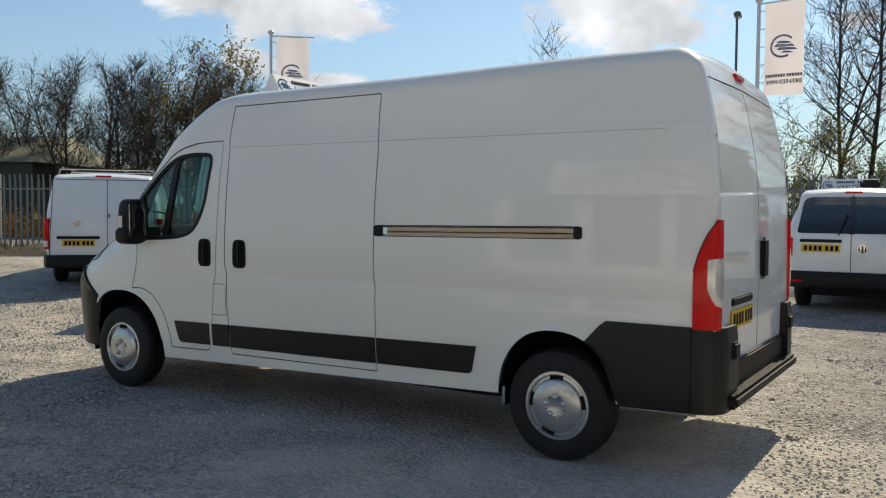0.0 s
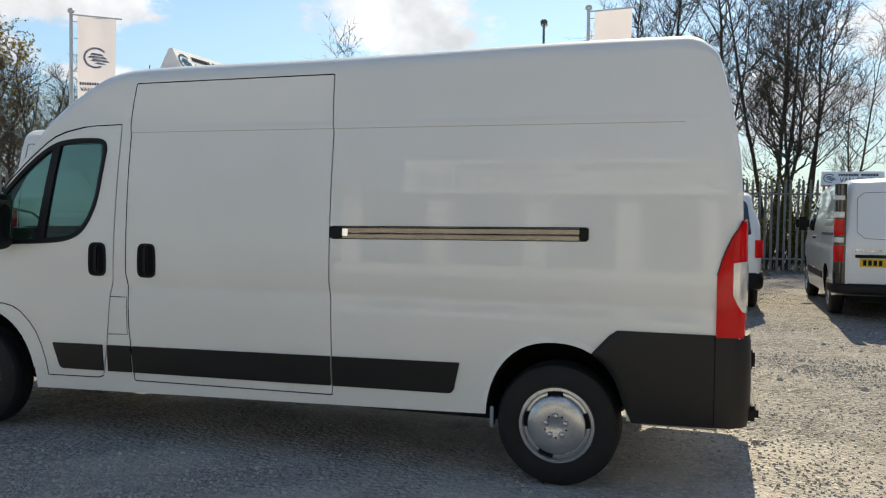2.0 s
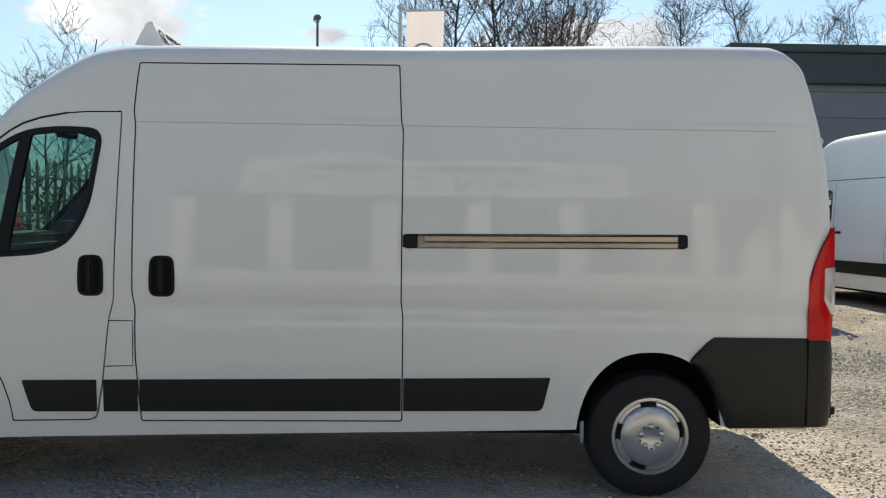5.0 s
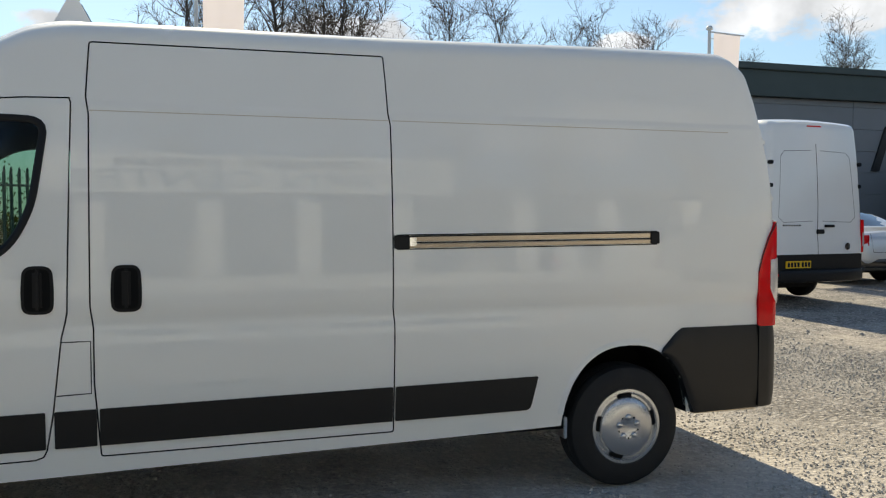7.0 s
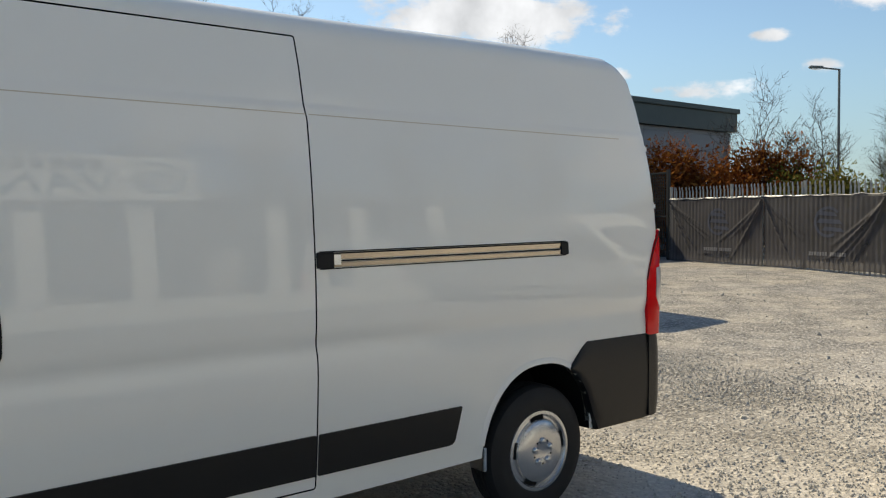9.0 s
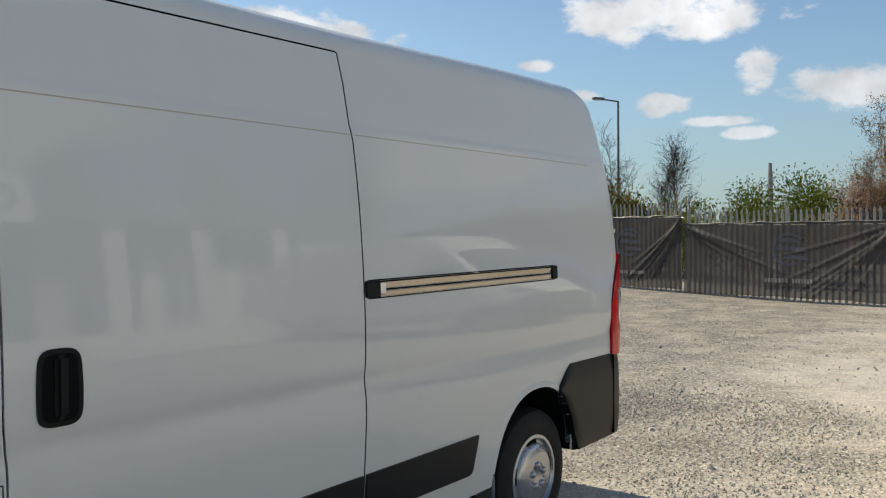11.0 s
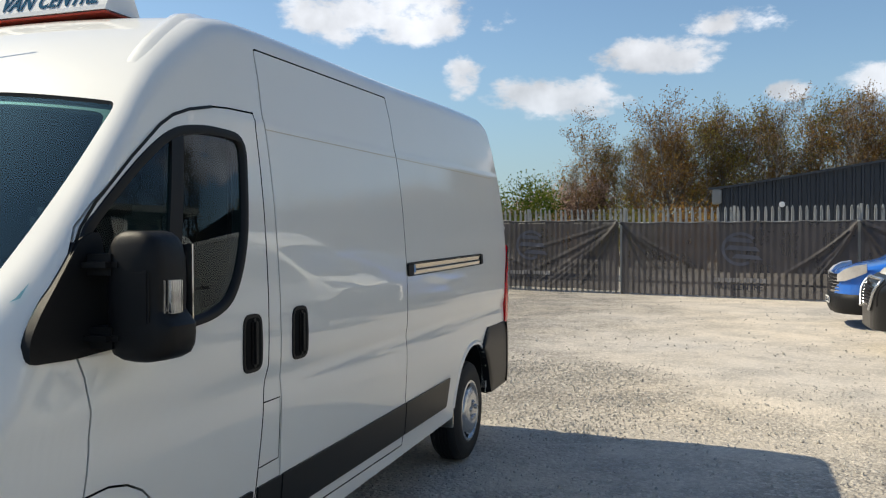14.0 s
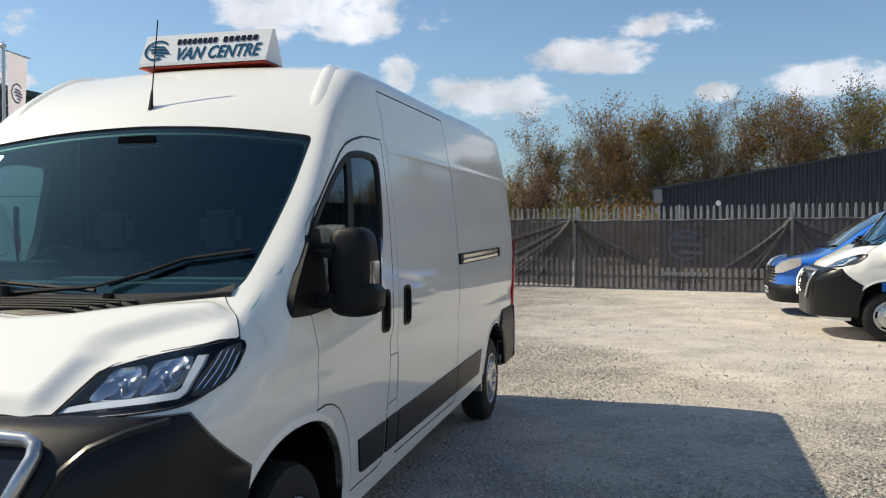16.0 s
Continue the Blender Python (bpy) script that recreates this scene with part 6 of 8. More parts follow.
bp = [(3.7, -0.95), (4.0, -0.93), (4.18, -0.80), (4.27, -0.5), (4.29, 0), (4.27, 0.5), (4.18, 0.80), (4.0, 0.93), (3.7, 0.95)]
plan_wall("rear_bumper", bp, lambda i: 0.34, lambda i: 0.50, 0.12, GLOSSBLACK, car, "dark lower rear bumper", bow=0.015)
rear_line("boot_gap", BS, [(-0.62, 0.96), (-0.60, 0.62), (0.60, 0.62), (0.62, 0.96)], car, 0.008)
small_disc("badge", 4.235, 0.0, 0.86, 0.035, CHROME, car)
boxp("trim_bar", 4.225, 4.25, -0.25, 0.25, 0.795, 0.81, CHROME, car, 0.003)
vs, fs = [], []
for i, x in enumerate(frange(2.85, 3.55, 0.1)):
    for k in range(9):
        y = (-0.62 + 1.24 * k / 8) * (0.86 + 0.14 * (x - 2.85) / 0.7)
        vs.append((x, y, pl(BS.top, x, True) - 0.04 * (y / 0.6) ** 2 + 0.006))
n9 = len(vs) // 9
for i in range(n9 - 1):
    for k in range(8):
        fs.append((i * 9 + k, i * 9 + k + 1, (i + 1) * 9 + k + 1, (i + 1) * 9 + k))
mesh_ob("rear_window", vs, fs, DARKGLASS, car)
car.scale = (1.05, 1.05, 1.08)
for mir in (False, True):
    skin_poly("side_glass", BS, rounded([(0.95, 1.0), (3.1, 1.0), (2.75, 1.26), (1.9, 1.33), (1.4, 1.25)], 0.06, 3), 0.004, DARKGLASS, car, mirror=mir)

# blue mid-size van, nose on
B5 = van_body(4.97, 1.98, 1.99, 0.98, 1.16, 0.0, 0.95, tail=0.1, tumble=0.12, nose=0.72)
bv = parked("blue_van", face_heading(14.4, -3.35 - 0.98, 0), "bright blue van parked nose out", B5, 1.99, 2.93, BLUE, 0.33)


def generic_nose(b, v, fo, W, hood, wb, wt, H, plate_mat):
    hw = W / 2
    bp = [(0.30 - 0.75, -hw * 0.985), (-fo + 0.30, -hw * 0.93), (-fo + 0.10, -hw * 0.78), (-fo - 0.0, -hw * 0.52), (-fo - 0.03, 0.0), (-fo, hw * 0.52), (-fo + 0.10, hw * 0.78), (-fo + 0.30, hw * 0.93), (0.30 - 0.75, hw * 0.985)][::-1]
    plan_wall("front_bumper", bp, lambda i: 0.24, lambda i: 0.56, 0.12, PLASTIC, v, "dark grey front bumper", bow=0.03)
    gp = [(-fo + 0.06, -hw * 0.62), (-fo - 0.01, -hw * 0.35), (-fo - 0.03, 0), (-fo - 0.01, hw * 0.35), (-fo + 0.06, hw * 0.62)][::-1]
    g = plan_wall("grille", gp, lambda i: 0.57, lambda i: 0.88, 0.05, GLOSSBLACK, v, bow=0.01)
    for k in range(5):
        plan_wall("grille_bar", [(x - 0.02, y) for x, y in gp], lambda i, k=k: 0.60 + 0.055 * k, lambda i, k=k: 0.622 + 0.055 * k, 0.02, CHROME, g, bow=0.002, rows=2)
    for s in (-1, 1):
        hp = [(-fo + 0.42, s * hw * 0.955), (-fo + 0.26, s * hw * 0.90), (-fo + 0.14, s * hw * 0.80), (-fo + 0.05, s * hw * 0.64)]
        if s < 0:
            hp = hp[::-1][::-1]
        hh = hp if s < 0 else hp[::-1]
        z0, z1 = [0.92, 0.84, 0.78, 0.76], [1.06, 1.03, 0.97, 0.88]
        if s > 0:
            z0, z1 = z0[::-1], z1[::-1]
        h = plan_wall("headlight", hh, lambda i: z0[i], lambda i: z1[i], 0.05, CLEARLENS, v, "clear swept headlight", bow=0.01)
        plan_wall("lamp_bowl", [(x - 0.012, y * 1.006) for x, y in hh][1:3], lambda i: 0.86, lambda i: 0.95, 0.01, CHROME, h, bow=0.01)
    number_plate(v, -fo - 0.07, 0.0, 0.43, (-1, 0), material=plate_mat)
    vs, fs = [], []
    xs = frange(wb - 0.02, wt - 0.05, 0.09)
    for x in xs:
        for k in range(13):
            y = -hw * 0.80 + 1.6 * hw * k / 12
            vs.append((x - 0.004, y, pl(b.top, x, True) - pl(b.crown, x) * (y / (hw * 0.84)) ** 2 + 0.008))
    for i in range(len(xs) - 1):
        for k in range(12):
            fs.append((i * 13 + k, i * 13 + k + 1, (i + 1) * 13 + k + 1, (i + 1) * 13 + k))
    mesh_ob("windscreen", vs, fs, DARKGLASS, v)
    for y0, y1 in ((-0.1, -0.65), (0.55, 0.05)):
        tube("wiper", [(wb - 0.03, y0, hood + 0.07), (wb + 0.06, y1, pl(b.top, wb + 0.06, True) + 0.01)], 0.012, PLASTIC, v)
    for mir in (False, True):
        s = 1 if mir else -1
        skin_poly("cab_window", b, rounded([(0.42, 1.24), (1.20, 1.22), (1.28, H - 0.28), (1.0, H - 0.24), (0.8, H - 0.32)], 0.06, 3), 0.004, DARKGLASS, v, mirror=mir)
        boxp("mirror", 0.28, 0.44, *sorted((s * (hw + 0.24), s * (hw - 0.02))), 1.18, 1.44, PLASTIC, v, 0.05, "black door mirror")
        seam("door_gap", b, [(1.36, H - 0.18), (1.36, 0.92), (1.28, 0.42)], v, 0.008, mirror=mir)


generic_nose(B5, bv, 0.98, 1.99, 1.16, 0.0, 0.95, 1.98, WHITE_PLATE)

# second large van of the same model, nose out; and roof signs on the row
wv = copy_thing(main_van, pose(11.0, -4.40, ground_z(10.9, -4), 0, 0, -90))
tagged(wv, "white large panel van with black bumper, nose out", "van", "parked vehicles")
nv = copy_thing(main_van, pose(-5.3, 8.45, ground_z(-2.6, 4.4), 0, 0, -55))
tagged(nv, "white high-roof panel van with its tail to the yard", "van", "parked vehicles")
main_van["group"] = "parked vehicles"
s2 = roof_sign(0, 0, 0, 0.88, label="white tent-shaped advertising sign on a small van roof")
s2.matrix_world = pose(4.28, 11.3, ground_z(4.7, 11) + 1.79, 0, 0, -90)
s3 = roof_sign(0, 0, 0, 0.95, label="white tent-shaped advertising sign on a van roof")
s3.matrix_world = pose(7.0, 11.2, ground_z(7, 11.2) + 1.945, 0, 0, -90)


# ---- the yard ----
def gravel_mat():
    m = bpy.data.materials.new("gravel")
    m.use_nodes = True
    nt = m.node_tree
    b = nt.nodes["Principled BSDF"]
    N, L = nt.nodes.new, nt.links.new
    co = N("ShaderNodeTexCoord")

    def noise_n(scale, detail=5, rough=0.5):
        n = N("ShaderNodeTexNoise")
        n.inputs["Scale"].default_value, n.inputs["Detail"].default_value, n.inputs["Roughness"].default_value = scale, detail, rough
        L(co.outputs["Object"], n.inputs["Vector"])
        return n.outputs[0]

    def vor(scale):
        warp = N("ShaderNodeVectorMath")
        warp.operation = "ADD"
        wn = N("ShaderNodeTexNoise")
        wn.inputs["Scale"].default_value = scale * 0.8
        L(co.outputs["Object"], wn.inputs["Vector"])
        sc = N("ShaderNodeVectorMath")
        sc.operation = "SCALE"
        sc.inputs["Scale"].default_value = 0.35 / scale
        L(wn.outputs["Color"], sc.inputs[0])
        L(co.outputs["Object"], warp.inputs[0])
        L(sc.outputs[0], warp.inputs[1])
        v = N("ShaderNodeTexVoronoi")
        v.inputs["Scale"].default_value = scale
        L(warp.outputs[0], v.inputs["Vector"])
        return v

    def rng(val, a, c, d, e):
        r = N("ShaderNodeMapRange")
        for k, x in zip(("From Min", "From Max", "To Min", "To Max"), (a, c, d, e)):
            r.inputs[k].default_value = x
        L(val, r.inputs["Value"])
        return r.outputs[0]

    def mul(a, c):
        n = N("ShaderNodeMath")
        n.operation = "MULTIPLY"
        L(a, n.inputs[0])
        L(c, n.inputs[1])
        return n.outputs[0]
    big = noise_n(0.22, 6, 0.6)
    mid = noise_n(1.3, 6, 0.65)
    fine = noise_n(120, 3, 0.7)
    v1, v2 = vor(26), vor(60)
    loose = rng(mid, 0.38, 0.56, 0.0, 1.0)          # loose stone against packed dust
    sepc = N("ShaderNodeSeparateColor")
    L(v1.outputs["Color"], sepc.inputs[0])
    sepd = N("ShaderNodeSeparateColor")
    L(v2.outputs["Color"], sepd.inputs[0])
    stone = mul(rng(sepc.outputs[0], 0, 1, 0.52, 1.40), rng(sepd.outputs[0], 0, 1, 0.66, 1.32))
    gap = rng(v1.outputs["Distance"], 0.25, 0.62, 1.0, 0.62)
    sxyz = N("ShaderNodeSeparateXYZ")
    L(co.outputs["Object"], sxyz.inputs[0])

    def add(a, c):
        n = N("ShaderNodeMath")
        n.operation = "ADD"
        L(a, n.inputs[0])
        L(c, n.inputs[1])
        return n.outputs[0]
    # worn dust; it reaches in to x 3.2 to lighten the van's shadow
    worn = mul(rng(add(sxyz.outputs[1], rng(big, 0.3, 0.7, -1.8, 1.8)), 1.8, -1.0, 0.0, 1.0), rng(sxyz.outputs[0], 3.2, 6.8, 0.0, 1.0))

    def dist(v, at):
        n = N("ShaderNodeMath")
        n.operation = "SUBTRACT"
        L(v, n.inputs[0])
        n.inputs[1].default_value = at
        a = N("ShaderNodeMath")
        a.operation = "ABSOLUTE"
        L(n.outputs[0], a.inputs[0])
        return add(a.outputs[0], rng(big, 0.3, 0.7, -0.6, 0.6))
    # packed dust about the van, paler also to lighten the ground in its shade
    packed_lift = mul(rng(dist(sxyz.outputs[0], 3.0), 3.0, 1.6, 0.0, 1.0), rng(dist(sxyz.outputs[1], -0.2), 3.0, 1.4, 0.0, 1.0))
    mixc = N("ShaderNodeMix")
    mixc.data_type = "RGBA"
    mixc.inputs["A"].default_value = (0.45, 0.415, 0.37, 1)
    mixc.inputs["B"].default_value = (0.365, 0.348, 0.325, 1)
    L(loose, mixc.inputs["Factor"])
    dust = N("ShaderNodeMix")
    dust.data_type = "RGBA"
    dust.inputs["B"].default_value = (0.66, 0.605, 0.54, 1)
    L(mul(worn, rng(mid, 0.62, 0.40, 0.55, 1.0)), dust.inputs["Factor"])
    # a strip of fresh, darker stone behind the parked van
    fresh = N("ShaderNodeMix")
    fresh.data_type = "RGBA"
    fresh.inputs["B"].default_value = (0.33, 0.312, 0.288, 1)
    L(mixc.outputs["Result"], fresh.inputs["A"])
    L(mul(mul(rng(sxyz.outputs[0], 4.3, 5.3, 0.0, 1.0), rng(add(sxyz.outputs[0], rng(big, 0.3, 0.7, -1.5, 1.5)), 9.5, 7.5, 0.0, 1.0)), rng(sxyz.outputs[1], -1.5, 0.0, 0.0, 1.0)), fresh.inputs["Factor"])
    pk = N("ShaderNodeMix")
    pk.data_type = "RGBA"
    pk.inputs["B"].default_value = (0.54, 0.50, 0.445, 1)
    L(mul(packed_lift, rng(mid, 0.65, 0.45, 0.4, 1.0)), pk.inputs["Factor"])
    L(fresh.outputs["Result"], pk.inputs["A"])
    L(pk.outputs["Result"], dust.inputs["A"])
    warm = N("ShaderNodeMix")
    warm.data_type = "RGBA"
    warm.blend_type = "MULTIPLY"
    warm.inputs["Factor"].default_value = 1.0
    tone = N("ShaderNodeCombineColor")
    L(rng(big, 0.3, 0.7, 0.86, 1.10), tone.inputs[0])
    L(rng(big, 0.3, 0.7, 0.88, 1.06), tone.inputs[1])
    L(rng(big, 0.3, 0.7, 0.92, 1.0), tone.inputs[2])
    L(dust.outputs["Result"], warm.inputs["A"])
    L(tone.outputs[0], warm.inputs["B"])
    k = mul(stone, gap)
    kk = N("ShaderNodeMix")
    kk.data_type = "FLOAT"
    kk.inputs["A"].default_value = 1.0
    L(mul(rng(mid, 0.30, 0.62, 0.35, 1.0), mul(rng(worn, 0.0, 1.0, 1.0, 0.34), rng(packed_lift, 0.0, 1.0, 1.0, 0.4))), kk.inputs["Factor"])
    L(k, kk.inputs["B"])
    sc = N("ShaderNodeVectorMath")
    sc.operation = "SCALE"
    L(warm.outputs["Result"], sc.inputs[0])
    L(mul(kk.outputs["Result"], rng(fine, 0.25, 0.75, 0.84, 1.14)), sc.inputs["Scale"])
    L(sc.outputs[0], b.inputs["Base Color"])
    b.inputs["Roughness"].default_value = 0.92
    b.inputs["Specular IOR Level"].default_value = 0.25
    bp, bp2 = N("ShaderNodeBump"), N("ShaderNodeBump")
    bp.inputs["Distance"].default_value = 0.020
    L(mul(rng(mid, 0.32, 0.56, 0.25, 1.0), rng(worn, 0.0, 1.0, 1.0, 0.3)), bp.inputs["Strength"])
    L(rng(v1.outputs["Distance"], 0.0, 0.7, 1.0, 0.0), bp.inputs["Height"])
    bp2.inputs["Distance"].default_value, bp2.inputs["Strength"].default_value = 0.008, 0.7
    L(rng(v2.outputs["Distance"], 0.0, 0.7, 1.0, 0.0), bp2.inputs["Height"])
    L(bp.outputs[0], bp2.inputs["Normal"])
    L(bp2.outputs[0], b.inputs["Normal"])
    return m


GRAVEL = gravel_mat()


def ground():
    xs = [-2500, -900, -300, -100, -50] + frange(-30, 40, 0.5) + [60, 100, 300, 900, 2500]
    ys = [-2500, -900, -300, -100, -50] + frange(-20, 22, 0.5) + [30, 50, 100, 300, 900, 2500]

    def hz(x, y):
        d = 0.012 * noise.noise(Vector((x * 0.35, y * 0.35, 0.3))) if -20 < x < 30 and -15 < y < 20 and not (-1.2 < x < 5.4 and -0.5 < y < 2.6) else 0.0
        return ground_z(x, y) + d - (0.004 if d else 0)
    vs = [(x, y, hz(x, y)) for x in xs for y in ys]
    n = len(ys)
    fs = [(i * n + j, (i + 1) * n + j, (i + 1) * n + j + 1, i * n + j + 1) for i in range(len(xs) - 1) for j in range(n - 1)]
    g = mesh_ob("ground", vs, fs, GRAVEL)
    tagged(g, "pale limestone gravel yard with dusty worn tracks", "ground", kind="structure")


ground()


def stone_mat():
    m = bpy.data.materials.new("loose_stone_varied")
    m.use_nodes = True
    nt = m.node_tree
    b = nt.nodes["Principled BSDF"]
    g, r = nt.nodes.new("ShaderNodeNewGeometry"), nt.nodes.new("ShaderNodeValToRGB")
    r.color_ramp.elements[0].color = (0.33, 0.315, 0.29, 1)
    r.color_ramp.elements[1].color = (0.50, 0.475, 0.43, 1)
    nt.links.new(g.outputs["Random Per Island"], r.inputs[0])
    nt.links.new(r.outputs[0], b.inputs["Base Color"])
    b.inputs["Roughness"].default_value = 0.9
    return m


def stones():
    rnd = random.Random(5)
    vs, fs = [], []

    def pebble(x, y, s):
        z = ground_z(x, y)
        k = len(vs)
        a0 = rnd.random() * 6.28
        ring = []
        for i in range(5):
            a = a0 + i * 1.2566
            q = s * rnd.uniform(0.7, 1.25)
            vs.append((x + q * math.cos(a), y + q * math.sin(a) * 0.8, z - 0.002))
        for i in range(4):
            a = a0 + 0.5 + i * 1.5708
            q = s * rnd.uniform(0.4, 0.75)
            vs.append((x + q * math.cos(a), y + q * math.sin(a) * 0.8, z + s * rnd.uniform(0.45, 0.95)))
        fs.append((k + 5, k + 6, k + 7, k + 8))
        for i, j in ((0, 5), (1, 6), (2, 7), (3, 8)):
            fs.append((k + i, k + i + 1, k + j))
            if i < 3:
                fs.append((k + i + 1, k + j + 1, k + j))
        fs.append((k + 4, k + 0, k + 5))
        fs.append((k + 4, k + 5, k + 8))
        fs.append((k + 4, k + 8, k + 3))
    for x0, x1, y0, y1, n, big in ((-3.5, 2.6, -3.3, 0.0, 24000, 1.05), (4.6, 9.0, -1.2, 5.5, 20000, 0.85), (-8.0, -2.0, -1.5, 4.0, 5000, 1.6)):   # beds of loose stone
        for _ in range(n):
            x, y = rnd.uniform(x0, x1), rnd.uniform(y0, y1)
            e = min(x - x0, x1 - x, y - y0, y1 - y) / 0.7
            if rnd.random() > e or noise.noise(Vector((x * 0.7, y * 0.7, 9.0))) < rnd.uniform(-0.55, 0.15):
                continue
            pebble(x, y, big * rnd.choice((0.006, 0.008, 0.010, 0.012, 0.016)) * rnd.uniform(0.7, 1.2))
    for _ in range(15000):
        x, y = rnd.uniform(-4, 9), rnd.uniform(-4.2, 3.4)
        if noise.noise(Vector((x * 0.9, y * 0.9, 2.0))) + 0.35 * noise.noise(Vector((x * 3, y * 3, 5.0))) < rnd.uniform(-0.45, 0.35):
            continue
        pebble(x, y, rnd.choice((0.005, 0.006, 0.008, 0.010, 0.014)) * rnd.uniform(0.7, 1.2))
    for _ in range(9000):
        x, y = rnd.uniform(5, 24), rnd.uniform(-7, 13)
        if noise.noise(Vector((x * 0.5, y * 0.5, 2.0))) < rnd.uniform(-0.3, 0.4):
            continue
        pebble(x, y, rnd.choice((0.008, 0.010, 0.013, 0.019)) * rnd.uniform(0.7, 1.25))
    for _ in range(60):
        pebble(rnd.uniform(4, 16), rnd.uniform(-6, 8), rnd.uniform(0.022, 0.042))
    ob = mesh_ob("gravel_stones", vs, fs, stone_mat(), smooth=False)
    tagged(ob, "loose pale limestone chippings scattered over the yard", "gravel", kind="stuff")


stones()

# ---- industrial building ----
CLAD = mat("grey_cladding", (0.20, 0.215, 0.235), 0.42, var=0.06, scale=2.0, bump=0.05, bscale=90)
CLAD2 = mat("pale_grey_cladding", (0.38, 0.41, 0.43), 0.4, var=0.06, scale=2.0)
FASCIA = mat("dark_green_fascia", (0.045, 0.065, 0.065), 0.45, var=0.1, scale=3)
SOFFIT = mat("fascia_top", (0.22, 0.23, 0.23), 0.5, var=0.1)
DARKIN = mat("dark_interior", (0.02, 0.02, 0.02), 0.9)


def building():
    b = empty("industrial_building", 11.55, 20.0, 0, 0, "grey clad industrial building with dark green fascia", "building")
    L, D, H = 21.0, 14.0, 5.9
    boxp("core", 0.12, L - 0.1, 0.12, D, 0, H - 0.3, CLAD, b, 0)
    # front cladding in long horizontal panels
    z, k = 0.0, 0
    while z < 4.9:
        h = min(0.68, 4.92 - z)
        x = 0.12
        while x < L - 0.01:
            w = min(5.2, L - x)
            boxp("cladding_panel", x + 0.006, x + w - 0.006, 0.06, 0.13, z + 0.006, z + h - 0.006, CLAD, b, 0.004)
            x += w
        z += h
    boxp("fascia", -0.15, L + 0.2, -0.18, 0.16, 4.95, 5.72, FASCIA, b, 0.01)
    boxp("gutter", -0.28, L + 0.25, -0.30, 0.25, 5.72, 5.92, FASCIA, b, 0.02)
    # side wall with a tall doorway
    z = 0.0
    while z < 5.3:
        h = min(0.68, 5.3 - z)
        for y0, y1 in ((0.12, 4.1), (7.9, D)):
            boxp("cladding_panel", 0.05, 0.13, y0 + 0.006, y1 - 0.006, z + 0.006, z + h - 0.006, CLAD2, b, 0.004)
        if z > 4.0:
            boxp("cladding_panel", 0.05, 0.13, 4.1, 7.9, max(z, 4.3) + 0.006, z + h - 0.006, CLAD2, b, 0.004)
        z += h
    boxp("corner_trim", 0.0, 0.16, 0.02, 0.16, 0, 5.0, FASCIA, b, 0.01)
    boxp("door_opening", 0.06, 0.14, 4.1, 7.9, 0, 4.3, DARKIN, b, 0)
    boxp("door_frame", 0.02, 0.10, 3.95, 4.1, 0, 4.35, FASCIA, b, 0.01)
    boxp("door_frame", 0.02, 0.10, 4.1, 7.9, 4.2, 4.35, FASCIA, b, 0.01)
    boxp("side_gutter", -0.25, 0.2, 0.1, D, 5.3, 5.45, SOFFIT, b, 0.02)
    boxp("side_fascia", -0.12, 0.18, 0.1, D, 5.28, 5.74, CLAD2, b, 0.01)
    boxp("side_gutter_top", -0.27, 0.25, 0.25, D, 5.72, 5.92, SOFFIT, b, 0.02)
    boxp("notice", 0.035, 0.05, 3.0, 3.5, 2.45, 3.15, WHITE_SHEET, b, 0.003)
    for k in range(5):
        boxp("notice_bar", 0.031, 0.036, 3.08, 3.42, 2.55 + 0.11 * k, 2.59 + 0.11 * k, GREYTRIM, b, 0)
    f = boxp("flood_light", -0.35, -0.12, 5.6, 5.95, 4.55, 4.68, PLASTIC, b, 0.03, "small black floodlight")
    tube("bracket", [(0.05, 5.78, 4.5), (-0.15, 5.78, 4.62)], 0.02, PLASTIC, f)
    f2 = boxp("wall_lamp", -0.08, 0.05, 0.55, 0.85, 4.45, 4.55, WHITE_SHEET, b, 0.02)
    # big dark letters: plain strokes
    LET = mat("sign_letters", (0.02, 0.022, 0.024), 0.4)
    zb, zt = 2.78, 4.20
    for x0, x1, xt in ((11.18, 11.46, 11.80), (12.42, 12.14, 11.80)):
        bm = bmesh.new()
        pts = [(x0, zb), (x0 + (0.26 if x1 > x0 else -0.26), zb), (xt + (0.10 if x1 > x0 else -0.10), zt), (xt - (0.14 if x1 > x0 else -0.14), zt)]
        q = bm.faces.new([bm.verts.new((x, -0.02, z)) for x, z in pts])
        e = bmesh.ops.extrude_face_region(bm, geom=[q])
        for v in e["geom"]:
            if isinstance(v, bmesh.types.BMVert):
                v.co.y = 0.06
        part("letter_stroke", bm, LET, b, smooth=False)
    boxp("letter_stroke", 12.80, 13.06, -0.02, 0.06, zb, zt, LET, b, 0.004)
    b.scale = (1.195, 1.0, 1.095)
    return b


building()

# ---- far dark shed ----
NAVYCLAD = mat("navy_sheeting", (0.028, 0.034, 0.045), 0.45, var=0.12, scale=2.5)


